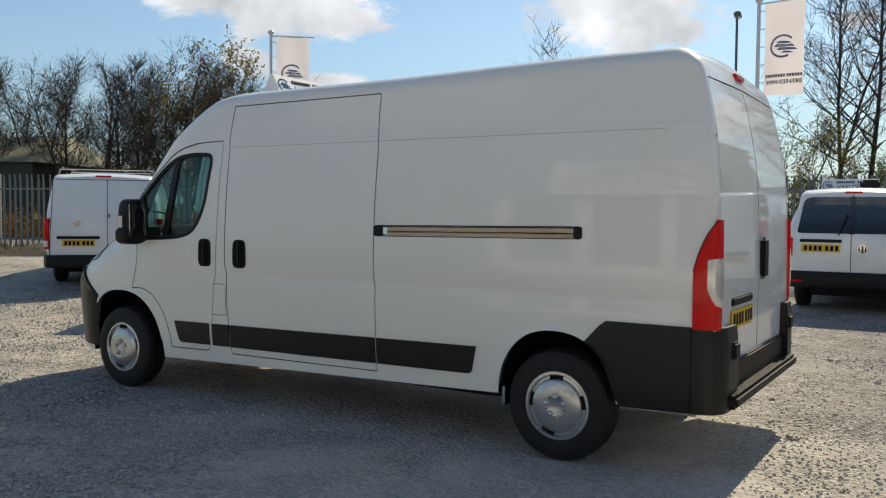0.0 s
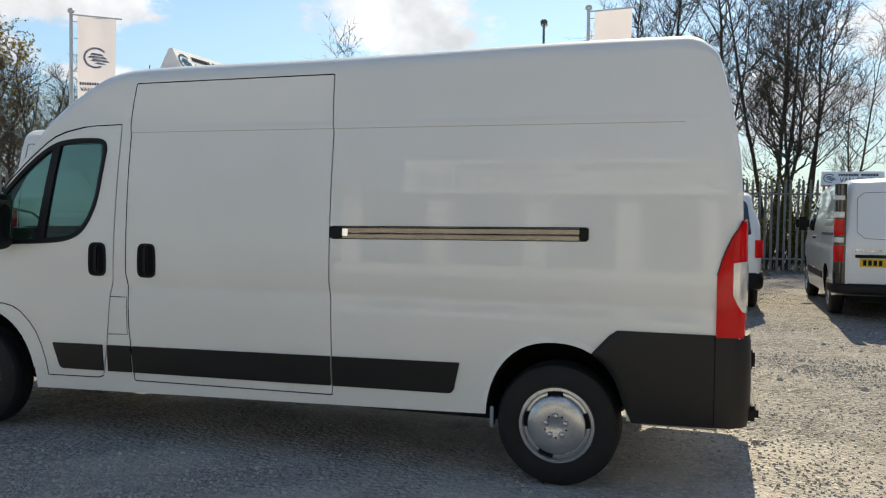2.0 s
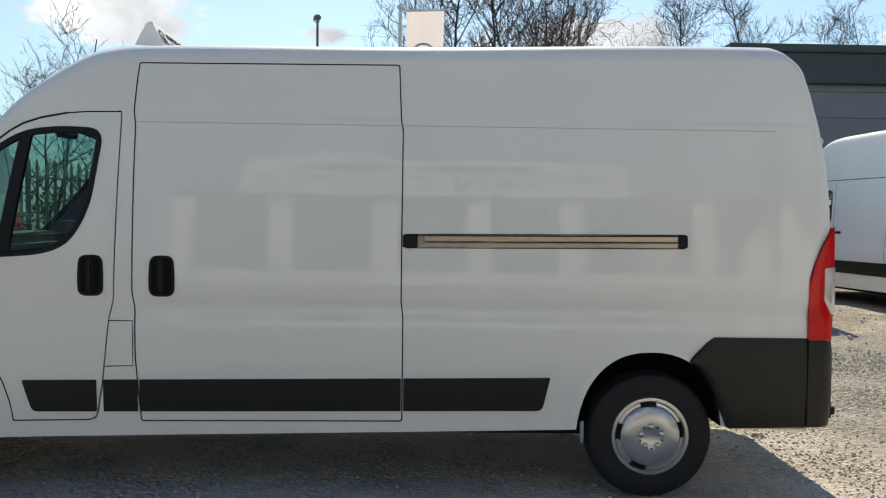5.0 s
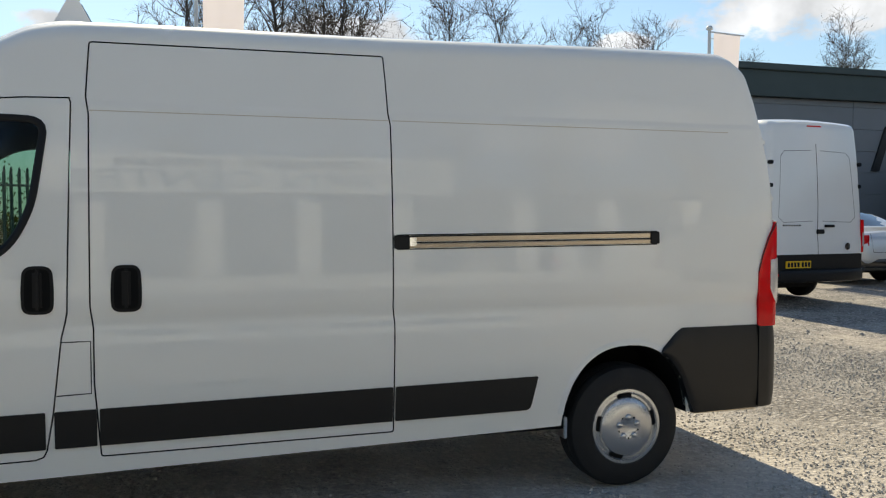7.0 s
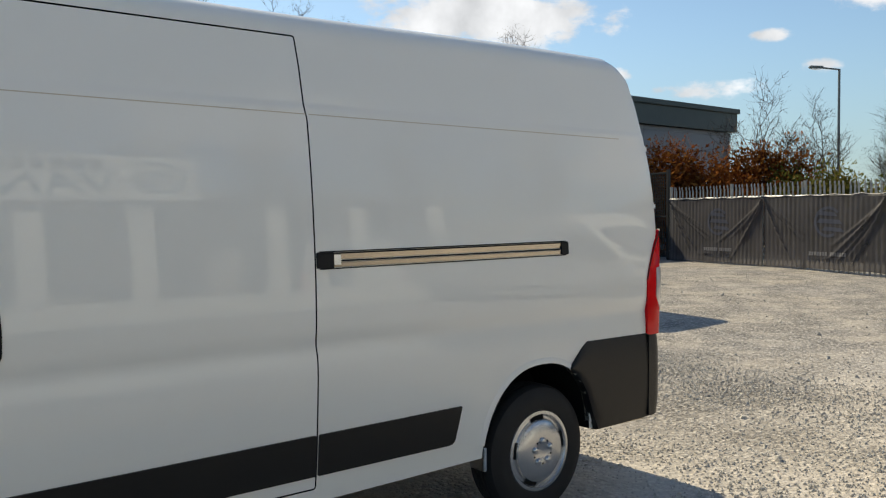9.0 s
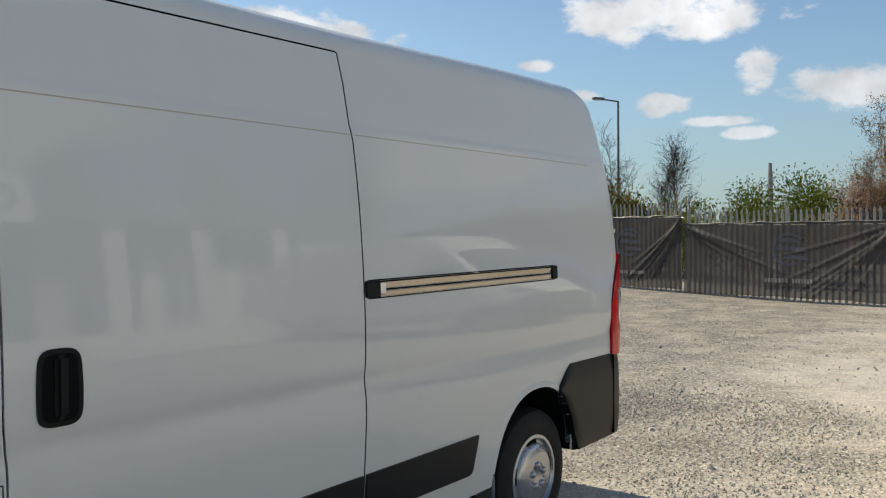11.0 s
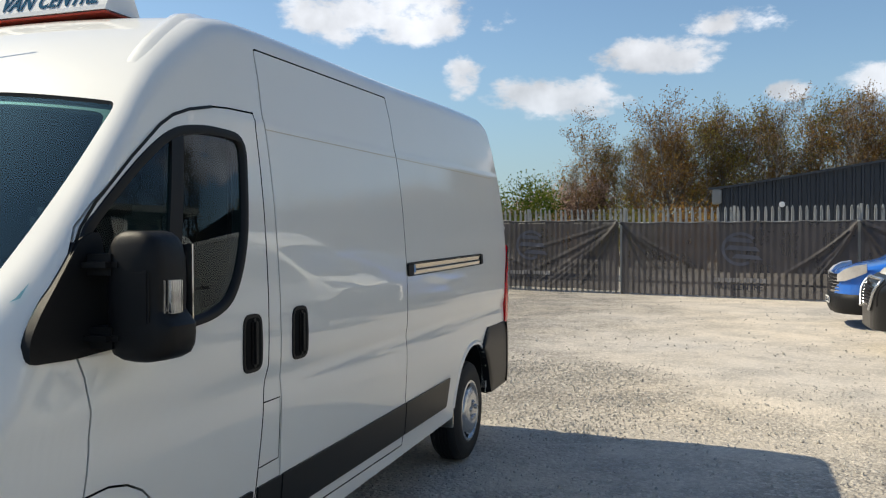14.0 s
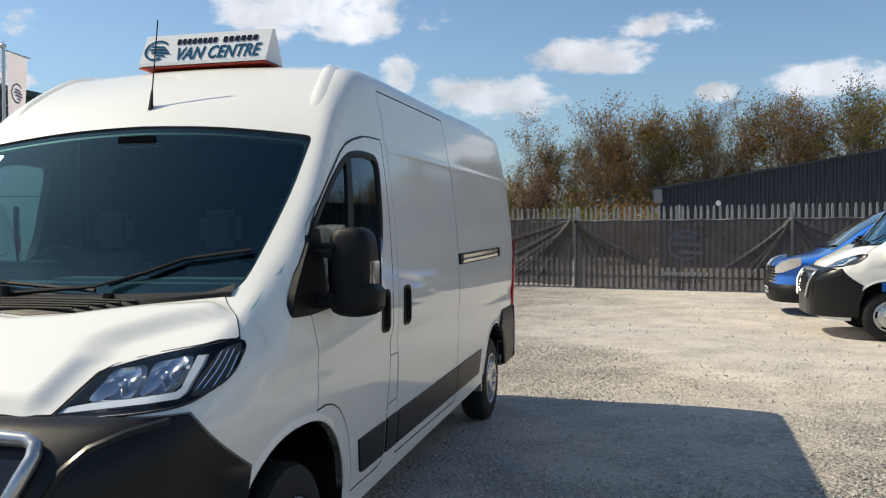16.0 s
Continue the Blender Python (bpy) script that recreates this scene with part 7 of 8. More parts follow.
def shed():
    b = empty("metal_shed", 33.3, -1.3, -0.28, 0, "dark navy corrugated metal shed behind the fence", "shed")
    n, pitch = 150, 0.30
    def roof(s):
        return 3.45 + 0.155 * s if s < 17 else 3.45 + 0.155 * 17 - 0.155 * (s - 17)
    vs, fs = [], []
    prof = [(0.0, 0.0), (0.10, 0.0), (0.13, -0.06), (0.20, -0.06), (0.23, 0.0)]
    cols = []
    for i in range(110):
        for a, d in prof:
            s = i * pitch + a
            cols.append((s, d))
    for s, d in cols:
        vs += [(-0.20 * s * 0.5 + d, -s, 0.0), (-0.20 * s * 0.5 + d, -s, roof(s))]
    for i in range(len(cols) - 1):
        fs.append((2 * i, 2 * i + 2, 2 * i + 3, 2 * i + 1))
    mesh_ob("wall_sheeting", vs, fs, NAVYCLAD, b, smooth=False)
    vs, fs = [], []
    for i in range(34):
        s = i * 1.0 - 0.4
        z = roof(max(0, s)) + 0.06
        vs += [(-0.1 * s - 0.16, -s, z - 0.07), (-0.1 * s - 0.16, -s, z + 0.02), (-0.1 * s + 20, -s, z + 0.03)]
    for i in range(33):
        fs += [(3 * i, 3 * i + 3, 3 * i + 4, 3 * i + 1), (3 * i + 1, 3 * i + 4, 3 * i + 5, 3 * i + 2)]
    mesh_ob("roof", vs, fs, NAVYCLAD, b, smooth=False)
    boxp("side_wall", 0.05, 20, -0.06, 0.0, 0, 3.4, NAVYCLAD, b, 0)
    boxp("gutter_end", -0.35, 0.6, -0.1, 0.25, 2.9, 3.45, SOFFIT, b, 0.04)
    boxp("wall_light", -0.42, -0.28, -2.35, -2.15, 2.75, 2.95, WHITE_SHEET, b, 0.04)


shed()

# ---- palisade fences ----
GALV = mat("galvanised_steel", (0.34, 0.35, 0.35), 0.5, metal=0.55, var=0.15, scale=5)
GALV_D = mat("weathered_steel", (0.22, 0.225, 0.22), 0.6, metal=0.4, var=0.2, scale=5)


def pale_mesh(h, mt):
    """A W-shaped steel pale with a split, pointed head."""
    prof = [(-0.034, 0.012), (-0.022, 0.0), (-0.008, 0.0), (0.0, 0.010), (0.008, 0.0), (0.022, 0.0), (0.034, 0.012)]
    rows = [(0.03, 1.0), (h - 0.13, 1.0), (h - 0.09, 0.80), (h - 0.04, 0.75), (h, 0.12)]
    vs, fs = [], []
    for z, k in rows:
        out = 0.03 if z > h - 0.1 else 0.0
        vs += [(x * k, y - out * (0.6 if z < h else 0.4), z) for x, y in prof]
    n = len(prof)
    for i in range(len(rows) - 1):
        for j in range(n - 1):
            fs.append((i * n + j, i * n + j + 1, (i + 1) * n + j + 1, (i + 1) * n + j))
    me = bpy.data.meshes.new("pale")
    me.from_pydata(vs, [], fs)
    me.materials.append(mt)
    return me


def palisade(name, x0, y0, x1, y1, h, label, mt, gap=0.152, zoff=0.0, front=-1):
    """A fence of pales on two rails between steel posts; front is the side of the pales."""
    L = math.hypot(x1 - x0, y1 - y0)
    a = math.degrees(math.atan2(y1 - y0, x1 - x0))
    f = empty(name, x0, y0, 0, a, label, "fence", kind="structure")
    me = pale_mesh(h, mt)
    c, s = math.cos(radians(a)), math.sin(radians(a))
    n = int(L / gap)
    rnd = random.Random(int(L * 7))
    for i in range(n):
        d = (i + 0.5) * gap
        o = new("pale", me)
        o.parent = f
        o.matrix_basis = pose(d, front * 0.03, ground_z(x0 + c * d, y0 + s * d) + zoff, rnd.uniform(-0.6, 0.6), rnd.uniform(-0.7, 0.7), 180 if front > 0 else 0)
    for z in (0.35, h - 0.38):
        pts = [(d, 0.0, ground_z(x0 + c * d, y0 + s * d) + zoff + z) for d in frange(0, L, 2.0)]
        tube("rail", pts, 0.028, mt, f)
    for i in range(int(L / 2.75) + 1):
        d = i * 2.75
        g = ground_z(x0 + c * d, y0 + s * d) + zoff
        boxp("post", d - 0.03, d + 0.03, 0.02, 0.10, g - 0.2, g + h + 0.02, mt, f, 0.004)
    return f


EX = lambda y: 20.75 + 0.262 * (y - 0.93)   # line of the banner fence
palisade("fence_east", EX(14.2), 14.2, EX(6.3), 6.3, 2.38, "steel palisade fence hung with dark mesh banners", GALV, gap=0.1535, front=-1, zoff=-0.03)
palisade("fence_east_low", EX(6.2), 6.2, EX(-15), -15, 2.20, "lower steel palisade fence hung with dark mesh banners", GALV, gap=0.1535, front=-1, zoff=-0.02)
palisade("fence_west", -21.0, 6.2, -8.0, 12.48, 2.05, "weathered steel palisade fence below bare trees", GALV_D, gap=0.16, front=-1)
palisade("fence_north", -8.0, 12.48, 5.5, 19.0, 2.36, "weathered steel palisade fence with ivy behind", GALV_D, gap=0.16, front=-1)
palisade("fence_north_side", 5.5, 19.0, 11.55, 20.4, 2.4, "weathered steel palisade fence beside the building", GALV_D, gap=0.16, front=-1)


def mesh_cloth():
    m = bpy.data.materials.new("banner_mesh_cloth")
    m.use_nodes = True
    nt = m.node_tree
    b = nt.nodes["Principled BSDF"]
    N, L = nt.nodes.new, nt.links.new
    co, nz = N("ShaderNodeTexCoord"), N("ShaderNodeTexNoise")
    nz.inputs["Scale"].default_value, nz.inputs["Detail"].default_value = 1.6, 6
    L(co.outputs["Object"], nz.inputs["Vector"])
    r = N("ShaderNodeValToRGB")
    r.color_ramp.elements[0].position, r.color_ramp.elements[1].position = 0.3, 0.7
    r.color_ramp.elements[0].color, r.color_ramp.elements[1].color = (0.020, 0.018, 0.023, 1), (0.040, 0.036, 0.044, 1)
    L(nz.outputs[0], r.inputs[0])
    L(r.outputs[0], b.inputs["Base Color"])
    b.inputs["Roughness"].default_value = 0.6
    b.inputs["Sheen Weight"].default_value = 0.15
    tr, mx, out = N("ShaderNodeBsdfTransparent"), N("ShaderNodeMixShader"), nt.nodes["Material Output"]
    mx.inputs[0].default_value = 0.16
    L(b.outputs[0], mx.inputs[1])
    L(tr.outputs[0], mx.inputs[2])
    L(mx.outputs[0], out.inputs[0])
    return m


CLOTH = mesh_cloth()
PRINT = mat("faded_blue_print", (0.048, 0.056, 0.082), 0.6, var=0.2, scale=6)
PRINT2 = mat("faded_pale_print", (0.15, 0.15, 0.16), 0.6, var=0.15, scale=6)


def banner(ya, yb, seed, high):
    """A mesh banner tied to the fence between ya and yb: stretched cloth with pales pressing through and diagonal pulls."""
    rnd = random.Random(seed)
    W = math.hypot(ya - yb, EX(ya) - EX(yb))
    ang = math.degrees(math.atan2(yb - ya, EX(yb) - EX(ya)))
    z0 = ground_z(EX(ya), ya) - 0.02
    bn = empty("banner", EX(ya), ya, z0, ang, "dark grey mesh advertising banner tied to the fence", "banner", "fence banners")
    nx, nz = int(W / 0.032), 46
    folds = []
    for k in range(12):
        # pulls that start at an upper corner and sag to the foot
        side = rnd.choice((0, 1))
        folds.append((side, rnd.uniform(0.25, 0.95) * W * 0.55, rnd.uniform(0.35, 1.0), rnd.uniform(0.02, 0.05), rnd.uniform(0.011, 0.026)))

    def off(s, z):
        t = z / 2.0
        press = 0.010 * (0.5 + 0.5 * math.cos(2 * math.pi * s / 0.1535)) * (0.45 + 0.55 * abs(math.sin(3.1 * s + seed)))
        d = 0.045 + press + 0.02 * noise.noise(Vector((s * 0.8, z * 0.9, seed * 3.1)))
        for side, reach, drop, amp, wd in folds:
            u = s if side == 0 else W - s
            zl = high - 0.02 - drop * high * min(1.0, u / max(reach, 0.1)) ** 0.8
            if u < reach * 1.1:
                q = (z - zl) / wd
                d += amp * math.exp(-q * q * 0.5) * (1 - (u / (reach * 1.1)) ** 3)
        d += 0.05 * math.exp(-((z - 0.0) / 0.22) ** 2) * (0.5 + 0.5 * noise.noise(Vector((s * 1.7, 0, seed))))
        return -d
    def top(s):
        n = 5
        return high - 0.035 * abs(math.sin(math.pi * s / W * n)) ** 0.7 + 0.012 * noise.noise(Vector((s * 2, 1, seed)))
    def foot(s):
        return 0.03 + 0.03 * noise.noise(Vector((s * 1.3, 4, seed))) + 0.03 * math.sin(math.pi * s / W)
    vs, fs = [], []
    for i in range(nx + 1):
        s = 0.005 + (W - 0.01) * i / nx
        for k in range(nz + 1):
            z = foot(s) + (top(s) - foot(s)) * k / nz
            vs.append((s, off(s, z) - 0.03, z))
    m = nz + 1
    for i in range(nx):
        for k in range(nz):
            fs.append((i * m + k, (i + 1) * m + k, (i + 1) * m + k + 1, i * m + k + 1))
    mesh_ob("cloth", vs, fs, CLOTH, bn, sharp=80)
    # hem rope and ties
    tube("hem", [(s, off(s, top(s)) - 0.035, top(s)) for s in frange(0.04, W - 0.04, 0.12)], 0.010, GREYTRIM, bn)

    def onto(ob):
        """Press a flat print on to the cloth."""
        for v in ob.data.vertices:
            v.co.y = off(v.co.x, v.co.z) - 0.036 - (v.co.y * 0.0)
        return ob

    def print_grid(name, poly, mt):
        bm = bmesh.new()
        bm.faces.new([bm.verts.new((x, 0, z)) for x, z in poly])
        xs = [p[0] for p in poly]
        zs = [p[1] for p in poly]
        for lo, hi, ax in ((min(xs), max(xs), 0), (min(zs), max(zs), 2)):
            q = lo + 0.05
            while q < hi - 0.005:
                c, nn = [0, 0, 0], [0, 0, 0]
                c[ax], nn[ax] = q, 1
                bmesh.ops.bisect_plane(bm, geom=bm.verts[:] + bm.edges[:] + bm.faces[:], plane_co=c, plane_no=nn)
                q += 0.05
        return onto(part(name, bm, mt, bn))
    cx, cz, R = W * 0.5 + 0.2, high * 0.64, 0.40
    for a0, a1 in ((40, 170), (170, 300)):
        print_grid("ring", arc(cx, cz, R * 1.1, R, a0, a1, 12) + arc(cx, cz, R * 0.92, R * 0.82, a1, a0, 12), PRINT)
    for y0, xa, xb, h in ((0.18, -0.30, 0.30, 0.10), (-0.02, -0.36, 0.46, 0.11), (-0.22, -0.2, 0.52, 0.10)):
        print_grid("stripe", [(cx + xa, cz + y0), (cx + xb, cz + y0 - 0.04), (cx + xb - 0.1, cz + y0 + h - 0.04), (cx + xa + 0.1, cz + y0 + h)], PRINT)
    x = cx - 0.62
    for w in (0.62, 0.52):
        n = 7
        for k in range(n):
            print_grid("name_bar", [(x + w * k / n, 0.40), (x + w * (k + 0.78) / n, 0.40), (x + w * (k + 0.85) / n, 0.50), (x + w * (k + 0.07) / n, 0.50)], PRINT2)
        x += w + 0.08
    t = text("lettering", "VAN CENTRE", 0.19, Matrix.Translation((cx - 0.05, 0, 0.28)) @ pose(0, 0, 0, 90, 0, 0), PRINT, bn, 0.0005)
    onto(t)
    return bn


for k, (ya, yb) in enumerate(((14.1, 10.2), (10.15, 6.3), (6.25, 0.98), (0.90, -4.4), (-4.45, -9.7), (-9.75, -14.9))):
    banner(ya, yb, k + 1, 2.0 if k < 2 else 1.86)


# ---- gate, barrier, poles ----
DARKSTEEL = mat("dark_steel", (0.045, 0.045, 0.045), 0.5, metal=0.5, var=0.2)
REDPAINT = mat("red_paint", (0.50, 0.02, 0.02), 0.45, var=0.1)
WHITEPOLE = mat("pole_white", (0.62, 0.63, 0.64), 0.4, var=0.06)


def gate(x0, y0, x1, y1):
    L = math.hypot(x1 - x0, y1 - y0)
    g = empty("yard_gate", x0, y0, ground_z(x0, y0), math.degrees(math.atan2(y1 - y0, x1 - x0)), "dark steel mesh yard gate standing shut", "gate")
    for x in (0.0, L):
        boxp("gate_post", x - 0.05, x + 0.05, -0.05, 0.05, 0, 2.95, DARKSTEEL, g, 0.008)
    for z in (0.12, 1.42, 2.85):
        boxp("gate_rail", 0.05, L - 0.05, -0.025, 0.025, z - 0.03, z + 0.03, DARKSTEEL, g, 0.005)
    for i in range(int(L / 0.11)):
        boxp("gate_bar", 0.08 + 0.11 * i, 0.095 + 0.11 * i, -0.012, 0.012, 0.12, 2.85, DARKSTEEL, g, 0)
    for k in range(27):
        boxp("gate_wire", 0.05, L - 0.05, 0.013, 0.019, 0.2 + 0.10 * k, 0.212 + 0.10 * k, DARKSTEEL, g, 0)
    return g


gate(24.35, 14.35, 25.0, 17.0)
gate(25.05, 17.1, 25.3, 18.4)
gp = empty("gate_pole", 25.4, 16.3, 0, 0, "tall grey steel gate pole", "pole")
tube("shaft", [(0, 0, 0), (0, 0, 3.75)], 0.06, GALV, gp, res=12)


def barrier(x, y, rz):
    b = empty("crowd_barrier", x, y, ground_z(x, y), rz, "red metal pedestrian barrier on the gravel", "barrier")
    for z in (0.25, 1.05):
        tube("barrier_rail", [(-1.0, 0, z), (1.0, 0, z)], 0.019, REDPAINT, b)
    for k in range(12):
        tube("barrier_bar", [(-0.98 + 1.96 * k / 11, 0, 0.25), (-0.98 + 1.96 * k / 11, 0, 1.05)], 0.010 if 0 < k < 11 else 0.019, REDPAINT, b)
    for x2 in (-0.7, 0.7):
        tube("foot", [(x2, -0.28, 0.02), (x2, 0, 0.25), (x2, 0.28, 0.02)], 0.018, REDPAINT, b)


barrier(21.0, 14.6, -30)



def flag_cloth():
    """Thin white cloth that lets much of the light through."""
    m = mat("flag_cloth", (0.74, 0.72, 0.74), 0.7, var=0.04, scale=4)
    nt = m.node_tree
    tr, mx = nt.nodes.new("ShaderNodeBsdfTranslucent"), nt.nodes.new("ShaderNodeMixShader")
    tr.inputs[0].default_value = (0.78, 0.72, 0.75, 1)
    mx.inputs[0].default_value = 0.55
    nt.links.new(nt.nodes["Principled BSDF"].outputs[0], mx.inputs[1])
    nt.links.new(tr.outputs[0], mx.inputs[2])
    nt.links.new(mx.outputs[0], nt.nodes["Material Output"].inputs[0])
    return m


FLAGCLOTH = flag_cloth()
FLAGPRINT = mat("flag_print", (0.30, 0.36, 0.50), 0.7)
FLAGPRINT2 = mat("flag_print_dark", (0.10, 0.09, 0.14), 0.7)


def flag(x, y, top, rz, seed):
    """A banner flag on a swing-arm pole: hangs from the arm, tied to the pole."""
    z = ground_z(x, y)
    f = empty("flag_pole", x, y, z, rz, "white pole with a tall white printed flag", "flag pole", "flag poles")
    h = top - z
    tube("pole", [(0, 0, 0), (0, 0, h * 0.5), (0, 0, h)], 0.045, WHITEPOLE, f, res=12, taper=[1.2, 1.0, 0.8])
    lathe("pole_cap", [(0.0, h + 0.09), (0.05, h + 0.08), (0.075, h + 0.04), (0.07, h + 0.0), (0.04, h - 0.02)], "z", (0, 0, 0), WHITEPOLE, f, 16)
    tube("swing_arm", [(0.0, 0, h - 0.05), (1.05, 0, h - 0.05)], 0.016, WHITEPOLE, f)
    W, H = 0.80, 1.84
    nx, nz = 16, 34

    def fo(s, t):
        return 0.06 * math.sin(s * 4.5 + t * 2.2 + seed) * t + 0.05 * t * t + 0.018 * noise.noise(Vector((s * 3, t * 3, seed)))
    vs, fs = [], []
    for i in range(nx + 1):
        for k in range(nz + 1):
            s, t = i / nx, k / nz
            vs.append((0.13 + W * s * (1 - 0.05 * t) , fo(s * W, t), h - 0.07 - H * t - 0.02 * s * t))
    m = nz + 1
    for i in range(nx):
        for k in range(nz):
            fs.append((i * m + k, (i + 1) * m + k, (i + 1) * m + k + 1, i * m + k + 1))
    fl = mesh_ob("flag", vs, fs, FLAGCLOTH, f, "white flag with a blue ring mark", sharp=80)
    for k in range(5):
        tz = h - 0.2 - k * 0.36
        tube("tie", [(0, 0, tz), (0.13, fo(0, k / 5), tz)], 0.010, WHITEPOLE, fl)
    for sgn in (-1, 1):
        def put(ob):
            for v in ob.data.vertices:
                t = (h - 0.07 - v.co.z) / H
                v.co.y = fo(v.co.x - 0.13, t) + sgn * 0.006
        lg = logo("flag_mark", 0.46, Matrix.Translation((0.50, 0, h - 0.95)) @ pose(0, 0, 0, 90, 0, 0), FLAGPRINT, fl, 0.0005)
        put(lg)
        for q in range(14):
            xa = 0.17 + 0.05 * q + (0.02 if q > 7 else 0.0)
            put(part("name_bar", box(bmesh.new(), xa, xa + 0.036, 0, 0.001, h - 1.56, h - 1.50, 0), FLAGPRINT2, fl))
        t = text("lettering", "VAN CENTRE", 0.115, Matrix.Translation((0.53, 0, h - 1.66)) @ pose(0, 0, 0, 90, 0, 0), FLAGPRINT2, fl, 0.0005)
        if sgn > 0:
            for v in t.data.vertices:
                v.co.x = 1.06 - v.co.x
        put(t)
    return f


flag(-8.75, 11.2, 5.85, 42, 0.3)
flag(2.2, 13.76, 5.85, -10, 1.9)
flag(13.4, 12.9, 5.73, 8, 3.1)

LAMPSTEEL = mat("lamp_steel", (0.16, 0.18, 0.18), 0.5, metal=0.4, var=0.15)


def street_lamp(x, y, h, arm, rz, r=0.07):
    s = empty("street_lamp", x, y, 0, rz, "dark steel street lamp with a short arm", "street lamp", "street lamps")
    tube("column", [(0, 0, 0), (0, 0, h * 0.3), (0, 0, h)], r, LAMPSTEEL, s, res=10, taper=[1.4, 1.0, 0.8])
    tube("arm", [(0, 0, h - 0.02), (arm, 0, h + 0.05)], 0.04, LAMPSTEEL, s)
    bm = bmesh.new()
    box(bm, arm - 0.15, arm + 0.55, -0.12, 0.12, h + 0.0, h + 0.13, 0.04)
    hd = part("lamp_head", bm, LAMPSTEEL, s)
    boxp("lens", arm + 0.0, arm + 0.45, -0.09, 0.09, h - 0.03, h + 0.01, CLEARLENS, hd, 0.01)


street_lamp(-1.0, 25.3, 8.2, 0.12, 100, 0.05)
street_lamp(41.6, 17.4, 8.5, 1.0, 150)

ch = empty("far_chimney", 308, 87, 0, 0, "slender far-off industrial chimney", "chimney")
lathe("stack", [(1.1, 0.0), (0.85, 22.0), (0.62, 24.0), (0.6, 26.0), (0.0, 26.0)], "z", (0, 0, 0), GALV_D, ch, 16)

# left-hand low building behind the fence
lb = empty("store_building", -31, 17, 0, 25, "low dark green building with a shallow roof", "building")
OLIVE = mat("dark_olive_wall", (0.035, 0.04, 0.03), 0.7, var=0.2)
boxp("wall", -8, 2.2, 0, 8, 0, 3.6, OLIVE, lb, 0.02)
bm = bmesh.new()
vs = [bm.verts.new(p) for p in ((-8.3, -0.3, 3.55), (2.6, -0.3, 3.55), (2.6, 8.3, 3.55), (-8.3, 8.3, 3.55), (-8.3, 4, 5.0), (1.6, 4, 5.0))]
for q in ((0, 1, 5, 4), (2, 3, 4, 5), (1, 2, 5), (0, 4, 3), (0, 3, 2, 1)):
    bm.faces.new([vs[i] for i in q])
part("roof", bm, mat("olive_roof", (0.16, 0.17, 0.12), 0.7, var=0.2), lb, smooth=False)


# earth bank below the western fence
def bank():
    vs, fs = [], []
    a, c = Vector((-21.0, 6.2)), Vector((5.5, 19.0))
    d = (c - a).normalized()
    q = Vector((d.y, -d.x))
    n = 90
    for i in range(n + 1):
        p = a.lerp(c, i / n)
        for k in range(9):
            o = -0.6 + 2.2 * k / 8
            hgt = 0.30 * math.sin(math.pi * k / 8) ** 1.3 * (0.7 + 0.6 * noise.noise(Vector((i * 0.35, k * 0.5, 7))))
            r = p + q * o
            vs.append((r.x, r.y, ground_z(r.x, r.y) + hgt - 0.02))
    for i in range(n):
        for k in range(8):
            fs.append((i * 9 + k, (i + 1) * 9 + k, (i + 1) * 9 + k + 1, i * 9 + k + 1))
    ob = mesh_ob("earth_bank", vs, fs, mat("rough_earth", (0.13, 0.10, 0.065), 0.95, var=0.4, scale=6, bump=0.8, bscale=18))
    tagged(ob, "low bank of rough earth below the fence", "ground", kind="structure")
    rnd = random.Random(3)
    vs, fs = [], []
    for _ in range(5200):
        p = a.lerp(c, rnd.random()) + q * rnd.uniform(-0.6, 1.2)
        z = ground_z(p.x, p.y) + 0.1
        hh, w = rnd.uniform(0.08, 0.26), 0.012
        t = rnd.uniform(0, 6.28)
        k = len(vs)
        vs += [(p.x - w * math.cos(t), p.y - w * math.sin(t), z), (p.x + w * math.cos(t), p.y + w * math.sin(t), z), (p.x + rnd.gauss(0, 0.06), p.y + rnd.gauss(0, 0.06), z + hh)]
        fs.append((k, k + 1, k + 2))
    g = mesh_ob("bank_grass", vs, fs, mat("dry_grass", (0.16, 0.14, 0.05), 0.9), smooth=False)
    tagged(g, "dry tufts of grass on the bank", "grass", kind="stuff")


bank()


# ---- showroom across the yard, behind the camera ----
SHOPGLASS = mat("shop_window", (0.06, 0.066, 0.07), 0.05, coat=1.0, var=0.2, scale=2)


